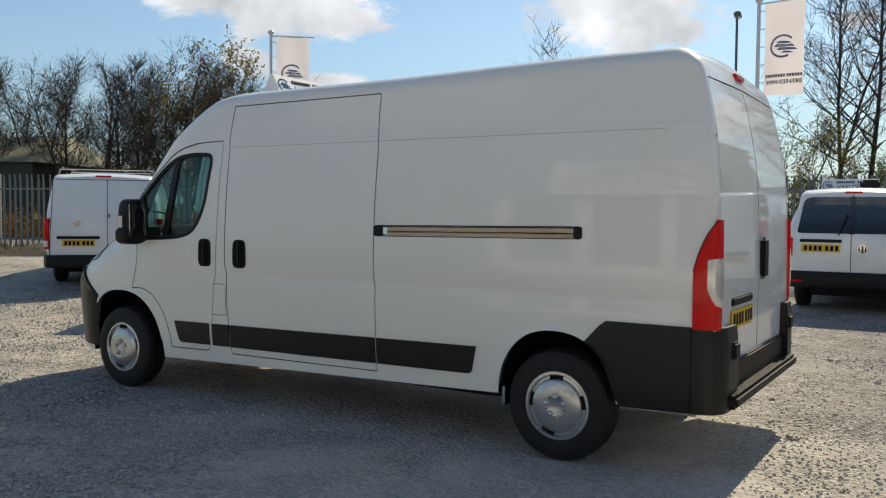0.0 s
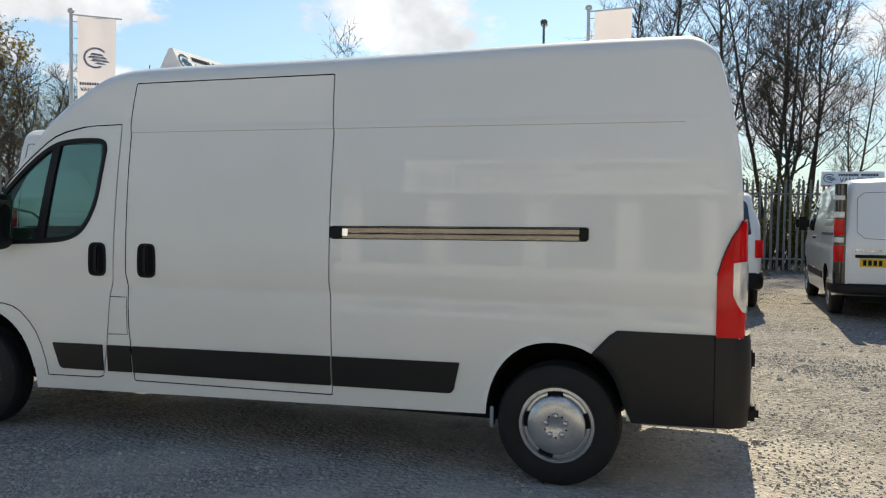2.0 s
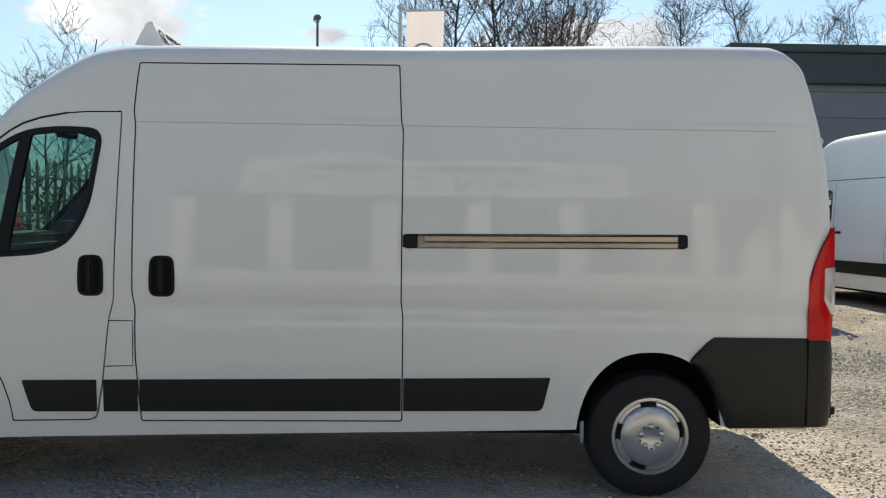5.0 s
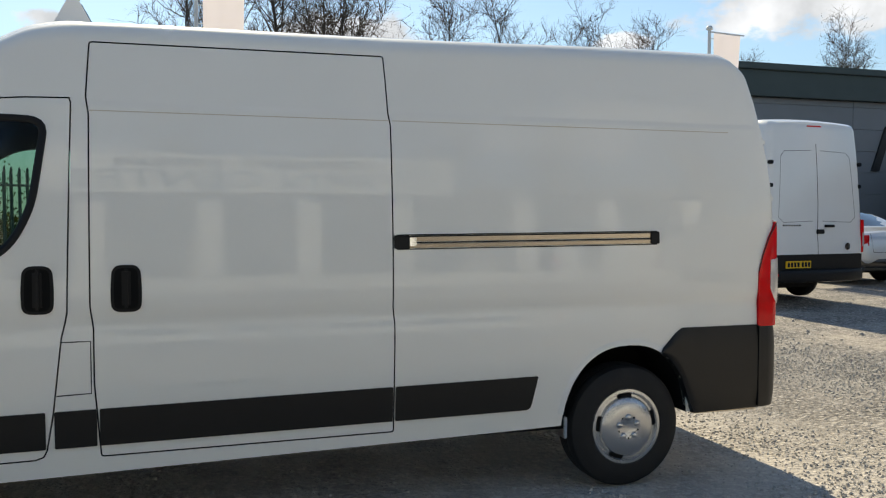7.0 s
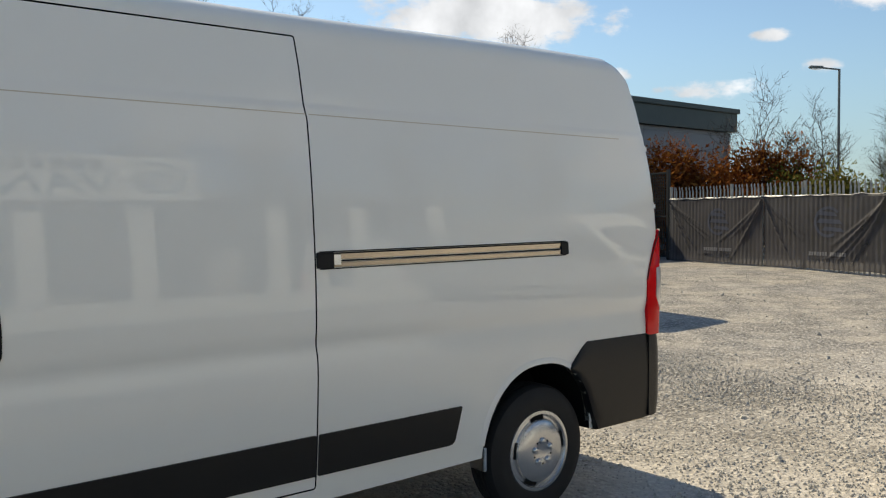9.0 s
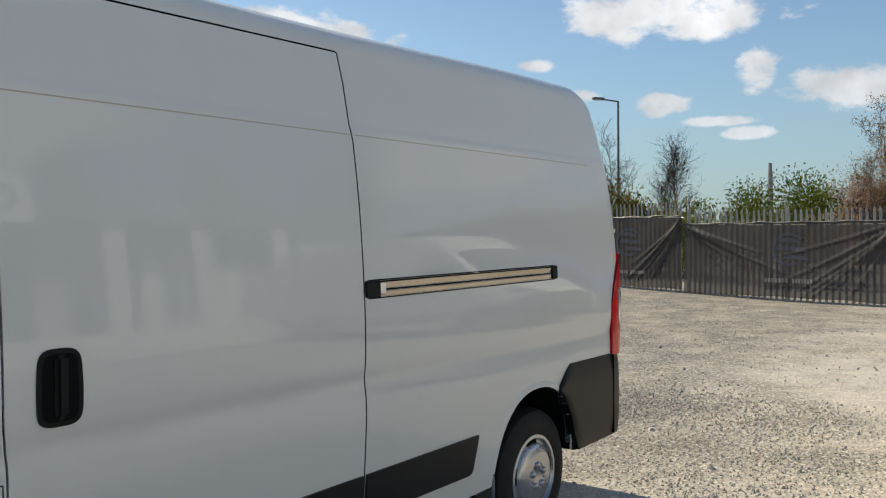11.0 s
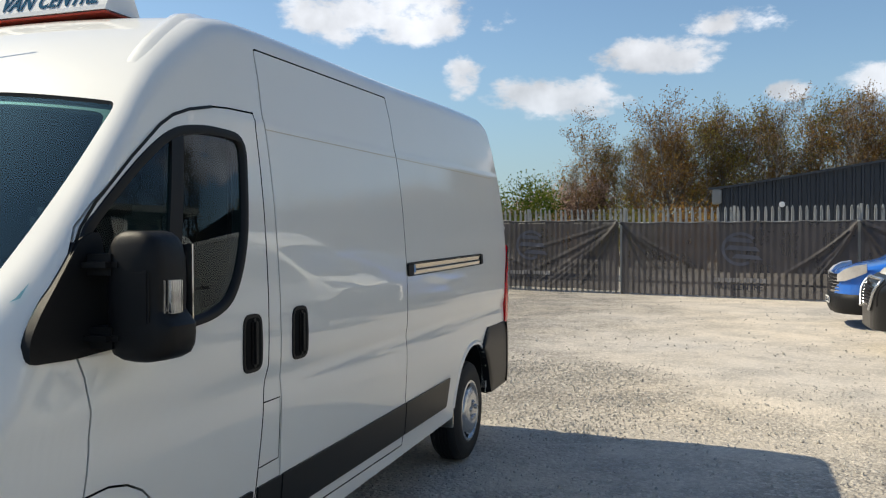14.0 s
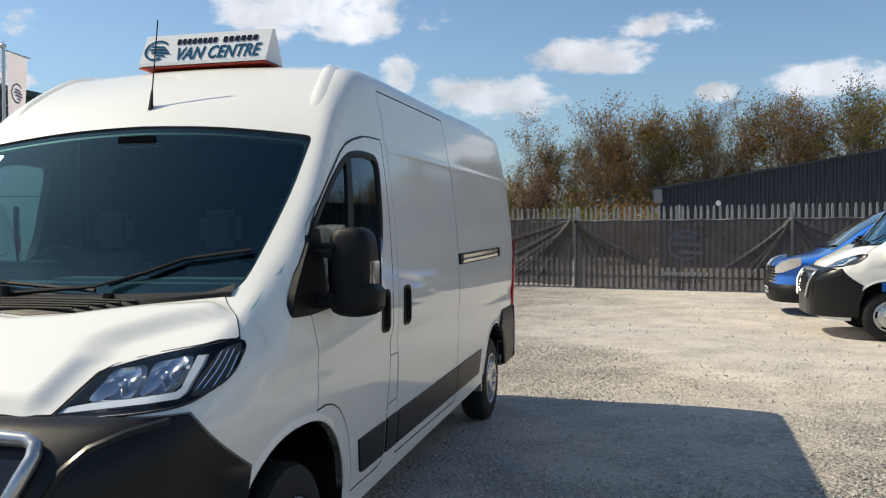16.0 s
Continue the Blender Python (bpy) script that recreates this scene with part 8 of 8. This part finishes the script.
def showroom():
    b = empty("showroom", -1.0, -8.6, 0, 0, "white-posted showroom with glass front and sign boards", "building")
    L = 12.2
    WALLW = mat("render_white", (0.72, 0.72, 0.70), 0.6, var=0.05)
    boxp("wall", 0.0, L, -6.0, -0.9, 0.0, 3.3, mat("render_grey", (0.46, 0.45, 0.43), 0.7, var=0.1), b, 0.02)
    boxp("roof", -0.3, L + 0.3, -6.3, 0.25, 3.25, 3.45, SOFFIT, b, 0.02)
    boxp("step", -0.2, L + 0.2, -0.9, 0.15, 0.0, 0.12, SOFFIT, b, 0.01)
    # added wall: its reflection stands in for the light band of sunlit ground
    boxp("reflection_band", -0.2, L + 0.2, -0.3, 0.0, 0.1, 0.82, WALLW, b, 0.01)
    for x in (0.1, 1.6, 3.2, 4.62, 6.05, 8.1, 9.6, 11.2):
        boxp("post", x - 0.18, x + 0.18, -0.25, 0.05, 0.8, 3.15, WALLW, b, 0.01)
        boxp("window_pane", x + 0.25, x + 1.30, -0.88, -0.84, 0.85, 3.1, SHOPGLASS, b, 0.004)
    for x0, x1, words in ((1.0, 6.85, True),):
        s = boxp("sign_board", x0, x1, 0.22, 0.30, 3.20, 4.34, WHITE_SHEET, b, 0.01)
        m = Matrix(((-1, 0, 0, x1), (0, 0, 1, 0.302), (0, 1, 0, 3.20), (0, 0, 0, 1)))
        logo("logo", 0.84, m @ Matrix.Translation((0.62, 0.58, 0)), TEAL, s, 0.01)
        if words:
            text("lettering", "VAN CENTRE", 0.74, m @ Matrix.Translation((3.35, 0.36, 0)), TEAL, s, 0.006, shear=0.15)
        for xa, xb, n in (((1.3, 3.2, 8), (3.45, 5.0, 6)) if words else ((1.25, 2.0, 4),)):
            for q in range(n):
                part("name_bar", box(bmesh.new(), xa + (xb - xa) * q / n, xa + (xb - xa) * (q + 0.78) / n, 0.74, 1.02, 0, 0.008, 0, m), NAVY, s, smooth=False)
    return b


showroom()
tv2 = copy_thing(tv, pose(12.9, -10.4, 0, 0, 0, 180))
tagged(tv2, "tall white high-roof van beside the showroom", "van", "parked vehicles")


# ---- trees ----
def bark_mat(name, a, c):
    m = bpy.data.materials.new(name)
    m.use_nodes = True
    nt = m.node_tree
    b = nt.nodes["Principled BSDF"]
    co, nz, r = nt.nodes.new("ShaderNodeTexCoord"), nt.nodes.new("ShaderNodeTexNoise"), nt.nodes.new("ShaderNodeValToRGB")
    nz.inputs["Scale"].default_value, nz.inputs["Detail"].default_value = 5.0, 6
    r.color_ramp.elements[0].position, r.color_ramp.elements[1].position = 0.35, 0.65
    r.color_ramp.elements[0].color, r.color_ramp.elements[1].color = (*a, 1), (*c, 1)
    nt.links.new(co.outputs["Object"], nz.inputs["Vector"])
    nt.links.new(nz.outputs[0], r.inputs[0])
    nt.links.new(r.outputs[0], b.inputs["Base Color"])
    b.inputs["Roughness"].default_value = 0.9
    return m


def leaf_mat(name, cols, trans=0.3):
    """Leaves that vary one by one, and let some light through."""
    m = bpy.data.materials.new(name)
    m.use_nodes = True
    nt = m.node_tree
    nt.nodes.clear()
    N, L = nt.nodes.new, nt.links.new
    g, r, d, t, mx, o = N("ShaderNodeNewGeometry"), N("ShaderNodeValToRGB"), N("ShaderNodeBsdfDiffuse"), N("ShaderNodeBsdfTranslucent"), N("ShaderNodeMixShader"), N("ShaderNodeOutputMaterial")
    els = r.color_ramp.elements
    while len(els) < len(cols):
        els.new(0.5)
    for i, c in enumerate(cols):
        els[i].position = i / (len(cols) - 1)
        els[i].color = (*c, 1)
    L(g.outputs["Random Per Island"], r.inputs[0])
    L(r.outputs[0], d.inputs[0])
    L(r.outputs[0], t.inputs[0])
    mx.inputs[0].default_value = trans
    L(d.outputs[0], mx.inputs[1])
    L(t.outputs[0], mx.inputs[2])
    L(mx.outputs[0], o.inputs[0])
    return m


BARK = bark_mat("dark_bark", (0.028, 0.024, 0.020), (0.07, 0.06, 0.05))
BIRCH = bark_mat("birch_bark", (0.10, 0.085, 0.07), (0.34, 0.31, 0.28))
TWIG = bark_mat("bare_twigs", (0.035, 0.026, 0.022), (0.075, 0.055, 0.045))
TWIG_B = bark_mat("budding_twigs", (0.075, 0.048, 0.03), (0.15, 0.10, 0.06))
BUD = leaf_mat("brown_buds", [(0.17, 0.085, 0.033), (0.30, 0.165, 0.065), (0.27, 0.21, 0.07)], 0.42)
GREENBUD = leaf_mat("green_buds", [(0.14, 0.12, 0.035), (0.23, 0.20, 0.055), (0.26, 0.20, 0.07)], 0.42)
BLOSSOM = leaf_mat("pale_blossom", [(0.40, 0.28, 0.22), (0.50, 0.36, 0.30), (0.25, 0.15, 0.10)])
LAUREL = leaf_mat("laurel_leaves", [(0.03, 0.06, 0.012), (0.07, 0.11, 0.02), (0.16, 0.17, 0.035)], 0.2)
COPPER = leaf_mat("copper_leaves", [(0.10, 0.03, 0.012), (0.20, 0.065, 0.02), (0.26, 0.11, 0.03)])
OLIVELEAF = leaf_mat("olive_leaves", [(0.06, 0.07, 0.015), (0.13, 0.13, 0.03), (0.20, 0.15, 0.05)])


def tree_data(seed, h, r0, limbs, spread, low, bud=0, stems=1, tw=1.0, up=(0.5, 1.1), ls=1.0):
    """Wood of a bare tree as two lists: trunk with limbs, and the net of twigs; buds are small leaves at the twig ends."""
    rnd = random.Random(seed)
    wv, wf, tv_, tf, lv_, lf = [], [], [], [], [], []

    def tubeseg(path, radii, n, V, F):
        k0 = len(V)
        for i, (p, r) in enumerate(zip(path, radii)):
            d = (path[min(i + 1, len(path) - 1)] - path[max(i - 1, 0)]).normalized()
            a = d.orthogonal().normalized()
            b = d.cross(a)
            for j in range(n):
                t = 2 * math.pi * j / n
                V.append(tuple(p + a * (r * math.cos(t)) + b * (r * math.sin(t))))
        for i in range(len(path) - 1):
            for j in range(n):
                F.append((k0 + i * n + j, k0 + i * n + (j + 1) % n, k0 + (i + 1) * n + (j + 1) % n, k0 + (i + 1) * n + j))

    def ribbon(path, w):
        side = Vector((rnd.uniform(-1, 1), rnd.uniform(-1, 1), rnd.uniform(-0.5, 0.5))).normalized()
        k0 = len(tv_)
        n = len(path)
        for i, p in enumerate(path):
            q = side * (w * (1 - 0.7 * i / (n - 1)) * 0.5)
            if i == n - 1:
                tv_.append(tuple(p))
                tf.append((k0 + 2 * i - 2, k0 + 2 * i - 1, k0 + 2 * i))
                break
            tv_.append(tuple(p - q))
            tv_.append(tuple(p + q))
            if i:
                tf.append((k0 + 2 * i - 2, k0 + 2 * i - 1, k0 + 2 * i + 1, k0 + 2 * i))

    def wander(p, d, length, n, jit, up):
        path = [p.copy()]
        for i in range(n):
            d = (d + Vector((rnd.gauss(0, jit), rnd.gauss(0, jit), rnd.gauss(0, jit) + up))).normalized()
            path.append(path[-1] + d * (length / n))
        return path

    def leaf(p, s):
        k0 = len(lv_)
        u = Vector((rnd.gauss(0, 1), rnd.gauss(0, 1), rnd.gauss(0, 1))).normalized()
        v = u.orthogonal().normalized()
        lv_.extend([tuple(p), tuple(p + u * s * 0.8 + v * s * 0.42), tuple(p + u * s * 0.9 - v * s * 0.42)])
        lf.append((k0, k0 + 1, k0 + 2))

    def twigs(path, length, count, depth):
        for _ in range(count):
            f = rnd.uniform(0.25, 1.0)
            k = f * (len(path) - 1)
            i = min(int(k), len(path) - 2)
            p = path[i].lerp(path[i + 1], k - i)
            d = (path[i + 1] - path[i]).normalized()
            q = (d * 0.8 + Vector((rnd.gauss(0, 0.7), rnd.gauss(0, 0.7), rnd.gauss(0.15, 0.5)))).normalized()
            w = wander(p, q, length * rnd.uniform(0.6, 1.2), 3 if depth else 1, 0.22, 0.06)
            ribbon(w, tw * (0.024 if depth else 0.021))
            if bud:
                for _ in range(bud):
                    leaf(w[rnd.randint(1, len(w) - 1)], ls * rnd.uniform(0.07, 0.13))
            if depth:
                twigs(w, length * 0.55, 3, depth - 1)
    for st in range(stems):
        lean = Vector((rnd.gauss(0, 0.05 + 0.14 * (stems > 1)), rnd.gauss(0, 0.05 + 0.14 * (stems > 1)), 1)).normalized()
        hh = h * (1.0 if st == 0 else rnd.uniform(0.7, 0.95))
        trunk = wander(Vector((rnd.gauss(0, 0.15) * (stems > 1), rnd.gauss(0, 0.15) * (stems > 1), -0.3)), lean, hh, 12, 0.05, 0.03)
        tubeseg(trunk, [r0 * (1.15 - 1.05 * (i / 12) ** 0.9) for i in range(13)], 7, wv, wf)
        for j in range(limbs // stems):
            f = low + (0.98 - low) * (j + rnd.random()) / (limbs // stems)
            k = f * 12
            i = min(int(k), 11)
            p = trunk[i].lerp(trunk[i + 1], k - i)
            az = rnd.uniform(0, 6.283)
            rise = rnd.uniform(*up)
            d = Vector((math.cos(az), math.sin(az), rise)).normalized()
            ln = spread * (1.15 - 0.75 * f) * rnd.uniform(0.7, 1.25)
            limb = wander(p, d, ln, 6, 0.16, 0.08)
            rr = r0 * (1.1 - f) * 0.42 + 0.012
            tubeseg(limb, [rr * (1 - 0.82 * i2 / 6) for i2 in range(7)], 4, wv, wf)
            for b in range(5):
                f2 = rnd.uniform(0.25, 1.0)
                k2 = f2 * 6
                i2 = min(int(k2), 5)
                p2 = limb[i2].lerp(limb[i2 + 1], k2 - i2)
                d2 = ((limb[i2 + 1] - limb[i2]).normalized() + Vector((rnd.gauss(0, 0.6), rnd.gauss(0, 0.6), rnd.gauss(0.25, 0.4)))).normalized()
                br = wander(p2, d2, ln * 0.42 * rnd.uniform(0.7, 1.2), 3, 0.2, 0.06)
                tubeseg(br, [max(0.008, rr * 0.35 * (1 - 0.75 * q / 3)) for q in range(4)], 3, wv, wf)
                twigs(br, 0.78, 4, 1)
        twigs(trunk[8:], 0.8, 8, 1)
    return (wv, wf), (tv_, tf), (lv_, lf)


def tree(name, data, at, label, bark, twig, leaf=None, category="tree", group="trees"):
    t = empty(name, *at, label, category, group)
    mesh_fast("trunk", *data[0], bark, t)
    mesh_fast("crown", *data[1], twig, t)
    if leaf and data[2][1]:
        mesh_fast("foliage", *data[2], leaf, t)
    return t


def mesh_fast(name, vs, fs, material, parent):
    me = bpy.data.meshes.new(name)
    me.from_pydata(vs, [], fs)
    me.materials.append(material)
    ob = new(name, me)
    ob.parent = parent
    return ob


def plant(proto, x, y, s, rz):
    o = copy_thing(proto, pose(x, y, 0, 0, 0, rz))
    o.scale = (s, s, s * 1.0)
    return o


def shrub(name, at, w, d, h, n, leafm, label, size=0.11, seed=1, twiggy=0):
    """A bush: many leaves in uneven clumps on a net of stems."""
    rn = random.Random(seed)
    b = empty(name, *at, 0, label, "shrub", "shrubs")
    clumps = [(rn.uniform(-w, w), rn.uniform(-d, d), h * rn.uniform(0.25, 0.85), rn.uniform(0.30, 0.58) * h * 0.5) for _ in range(int(10 + 7 * w * d))]
    clumps = [(x, y, z * math.sqrt(max(0.15, 1 - (x / w) ** 2 * 0.75)), r) for x, y, z, r in clumps]
    vs, fs = [], []
    for _ in range(n):
        x, y, z, r = rn.choice(clumps)
        u = Vector((rn.gauss(0, 1), rn.gauss(0, 1), rn.gauss(0, 1))).normalized()
        p = Vector((x, y, z)) + u * r * rn.uniform(0.25, 1.08)
        p.z = max(0.05, p.z)
        k = len(vs)
        a = (u + Vector((rn.gauss(0, 0.6), rn.gauss(0, 0.6), rn.gauss(0.3, 0.6)))).normalized()
        c = a.orthogonal().normalized()
        s = size * rn.uniform(0.6, 1.25)
        vs += [tuple(p), tuple(p + a * s * 0.75 + c * s * 0.42), tuple(p + a * s * 0.9 - c * s * 0.38)]
        fs.append((k, k + 1, k + 2))
    mesh_fast("foliage", vs, fs, leafm, b)
    vs, fs = [], []
    for x, y, z, r in clumps:
        p0, p1 = Vector((x * 0.3, y * 0.3, 0)), Vector((x, y, z + r * 0.8))
        for q in range(3):
            a, c = p0, p1 + Vector((rn.gauss(0, r * 0.5), rn.gauss(0, r * 0.5), rn.gauss(0, r * 0.3)))
            k = len(vs)
            o = Vector((0.015, 0.015, 0))
            vs += [tuple(a - o), tuple(a + o), tuple(c)]
            fs.append((k, k + 1, k + 2))
    mesh_fast("stem_tangle", vs, fs, TWIG, b)
    return b


rnd = random.Random(11)
protos = []
for k, (h, r0, limbs, spread, low, stems) in enumerate(((11.5, 0.085, 28, 2.8, 0.30, 1), (10.8, 0.075, 30, 2.6, 0.32, 2), (12.0, 0.085, 28, 2.7, 0.34, 1), (7.4, 0.08, 28, 3.4, 0.18, 2))):
    protos.append(tree("bare_tree", tree_data(31 + k, h, r0, limbs, spread, low, 0, stems, 0.85 if k < 3 else 1.0, (0.3, 1.3) if k < 3 else (0.5, 1.1)), ((3.2, 22.6), (7.0, 22.8), (6.6, 29.0), (-24.0, 20.5))[k] + (0.0, 40.0 * k), "bare dark tree with a fine net of twigs", BARK, TWIG))
spots = [(5.3, 23.0), (6.4, 26.5), (1.4, 29.0), (7.6, 29.5), (7.8, 33.0), (4.4, 31.0), (2.2, 25.2)]
for i, (x, y) in enumerate(spots):
    plant(protos[i % 3], x, y, rnd.uniform(0.9, 1.12), rnd.uniform(0, 360))
for i in range(8):   # behind the industrial building
    plant(protos[i % 3], 8.0 + 2.2 * i + rnd.uniform(-0.6, 0.6), 34.5 + rnd.uniform(-1.5, 3), rnd.uniform(0.92, 1.1), rnd.uniform(0, 360))
for i in range(9):
    plant(protos[i % 3], 26 + 2.3 * i + rnd.uniform(-0.6, 0.6), 37.5 + rnd.uniform(-1, 2.5), rnd.uniform(0.9, 1.04), rnd.uniform(0, 360))
for i in range(6):
    plant(protos[i % 3], 36 + 3.4 * i, 50 + rnd.uniform(-3, 3) - 1.6 * i, rnd.uniform(0.85, 1.05), rnd.uniform(0, 360))
alders = [tree("alder_tree", tree_data(131 + k, 8.3, 0.105, 26, 2.0, 0.30, 0, st, 0.88, (0.3, 1.2)), ((-25.5, 20.6, 0, 0), (-31.0, 19.4, 0, 70))[k], "upright bare alder tree with dense dark twigs", BARK, TWIG) for k, st in enumerate((1, 2))]
for i in range(34):   # wood to the west
    u = i / 33
    d = (-1.6, 1.2, 3.4)[i % 3]
    plant(alders[i % 2], -41 + 20 * u + rnd.uniform(-0.7, 0.7) - 0.5 * d, 15.5 + 9.5 * u + d + rnd.uniform(-0.7, 0.7), rnd.uniform(0.84, 1.04), rnd.uniform(0, 360))
for i in range(17):   # behind the showroom
    plant(alders[i % 2], -17 + 2.6 * i + rnd.uniform(-0.8, 0.8), -20 + rnd.uniform(-2.5, 1.5), rnd.uniform(0.95, 1.2), rnd.uniform(0, 360))
for x, y, s in ((-20.5, 50, 1.72), (-17.6, 51.5, 1.40), (-24.5, 34, 0.62), (-27, 33, 0.6)):
    plant(protos[3], x, y, s, rnd.uniform(0, 360))
early = tree("budding_tree", tree_data(51, 9.0, 0.14, 24, 2.8, 0.25, 3, 2), (-24.2, 22.3, 0, 0), "tree with yellow-green spring buds", BARK, TWIG_B, GREENBUD)
plant(early, -22.6, 23.6, 0.9, 80)
for x, y, s in ((1.3, 21.3, 0.46), (3.6, 21.6, 0.44)):
    plant(early, x, y, s, rnd.uniform(0, 360))
for x, y, s in ((-14.5, 19.5, 0.72), (-16.6, 20.5, 0.70), (-18.2, 19.2, 0.68), (30.4, 13.9, 0.76), (31.8, 12.9, 0.70)):
    plant(protos[3], x, y, s, rnd.uniform(0, 360))

birch = [tree("birch_tree", tree_data(71 + k, 8.1, 0.105, lb, 2.6, 0.26, bd, st, 0.85, (0.4, 1.3), 0.95), ((50.5, 6.0, 0, 0), (52.5, 3.2, 0, 0), (51.5, -1.4, 0, 0))[k], lab, BIRCH, TWIG_B, lf)
         for k, (st, bd, lb, lab, lf) in enumerate(((2, 2, 24, "birch tree with brown spring buds", BUD), (1, 1, 24, "birch tree with bare pale twigs and rusty buds", BUD), (1, 2, 22, "birch tree coming into yellow-green leaf", GREENBUD)))]
for i in range(74):
    u = i / 73
    plant(birch[(1, 2, 1, 0, 2, 0, 1)[i % 7]], 49.5 + (i % 3) * 2.6 + rnd.uniform(-1, 1), 6.3 - 36 * u + rnd.uniform(-0.6, 0.6), rnd.uniform(0.86, 1.08) * (0.74 + 0.26 * min(1.0, u * 6)), rnd.uniform(0, 360))
for i in range(16):
    shrub("thicket", (47.5 + rnd.uniform(-1.2, 1.2), 6.5 - 2.3 * i, 0), 1.6, 1.2, rnd.uniform(2.6, 4.0), 2600, (BUD, OLIVELEAF, BUD, BUD)[i % 4], "rusty brown thicket below the birch trees", 0.13, 140 + i)
bl = tree("blossom_tree", tree_data(90, 3.6, 0.09, 24, 1.9, 0.12, 3, 3), (47.5, 7.9, 0, 0), "small tree in pale pink blossom", BARK, TWIG_B, BLOSSOM)
plant(bl, 48.5, 9.9, 0.85, 120)
plant(bl, 49.5, 6.4, 1.1, 40)
small = tree("young_tree", tree_data(95, 5.2, 0.05, 30, 1.3, 0.16, 0, 1, 0.6, (0.4, 1.0)), (33.8, 11.1, 0, 0), "slim bare young tree behind the fence", BARK, TWIG)
plant(small, 35.2, 12.2, 0.9, 50)
plant(small, 36.0, 20.5, 1.05, 150)


shrub("laurel_bush", (29.0, 5.9, 0), 1.3, 1.2, 3.75, 9000, LAUREL, "glossy green laurel bush behind the fence", 0.10, 3)
shrub("laurel_bush", (28.4, 8.4, 0), 0.85, 0.9, 2.75, 4500, LAUREL, "glossy green laurel bush behind the fence", 0.10, 4)
for i, (x, y, h, lm) in enumerate(((27.0, 18.6, 3.6, OLIVELEAF), (27.6, 17.4, 4.3, COPPER), (28.4, 16.2, 4.5, COPPER), (29.0, 14.8, 4.4, COPPER), (29.4, 13.4, 4.2, COPPER), (29.6, 11.9, 3.7, OLIVELEAF), (29.4, 10.4, 2.9, OLIVELEAF))):
    shrub("hedge_shrub", (x, y, 0), 1.4, 1.2, h, 8000, lm, "leafy hedge shrub with rusty leaves" if lm is COPPER else "olive green hedge shrub", 0.165, 20 + i)
for i in range(9):
    shrub("low_shrub", (38 + rnd.uniform(-2, 2), 22 - 3.2 * i, 0), 1.7, 1.2, rnd.uniform(2.6, 3.6), 2200, (OLIVELEAF, BUD, BUD)[i % 3], "scrubby brown-green shrub behind the fence", 0.14, 40 + i)
for i in range(13):
    u = i / 12
    shrub("undergrowth", (-33 + 44 * u, 13 + 12 * u + rnd.uniform(0, 1.5), 0), 2.0, 1.0, rnd.uniform(1.4, 2.4), 1500, (OLIVELEAF, LAUREL, BUD)[i % 3], "rough green undergrowth below the trees", 0.14, 60 + i)
for i, (x, y, h, w) in enumerate(((0.6, 19.6, 2.7, 1.4), (2.6, 20.4, 2.8, 1.5), (4.4, 20.6, 2.8, 1.3), (6.2, 20.4, 2.9, 1.3), (8.2, 20.9, 2.6, 1.3), (9.9, 21.6, 2.6, 1.2), (-2.0, 18.6, 3.0, 1.6), (-5.0, 17.4, 2.8, 1.6))):
    shrub("ivy_shrub", (x, y, 0), w, 0.9, h, 5500, (LAUREL, OLIVELEAF)[i % 2], "ivy-green shrub behind the palisade fence", 0.075, 90 + i)
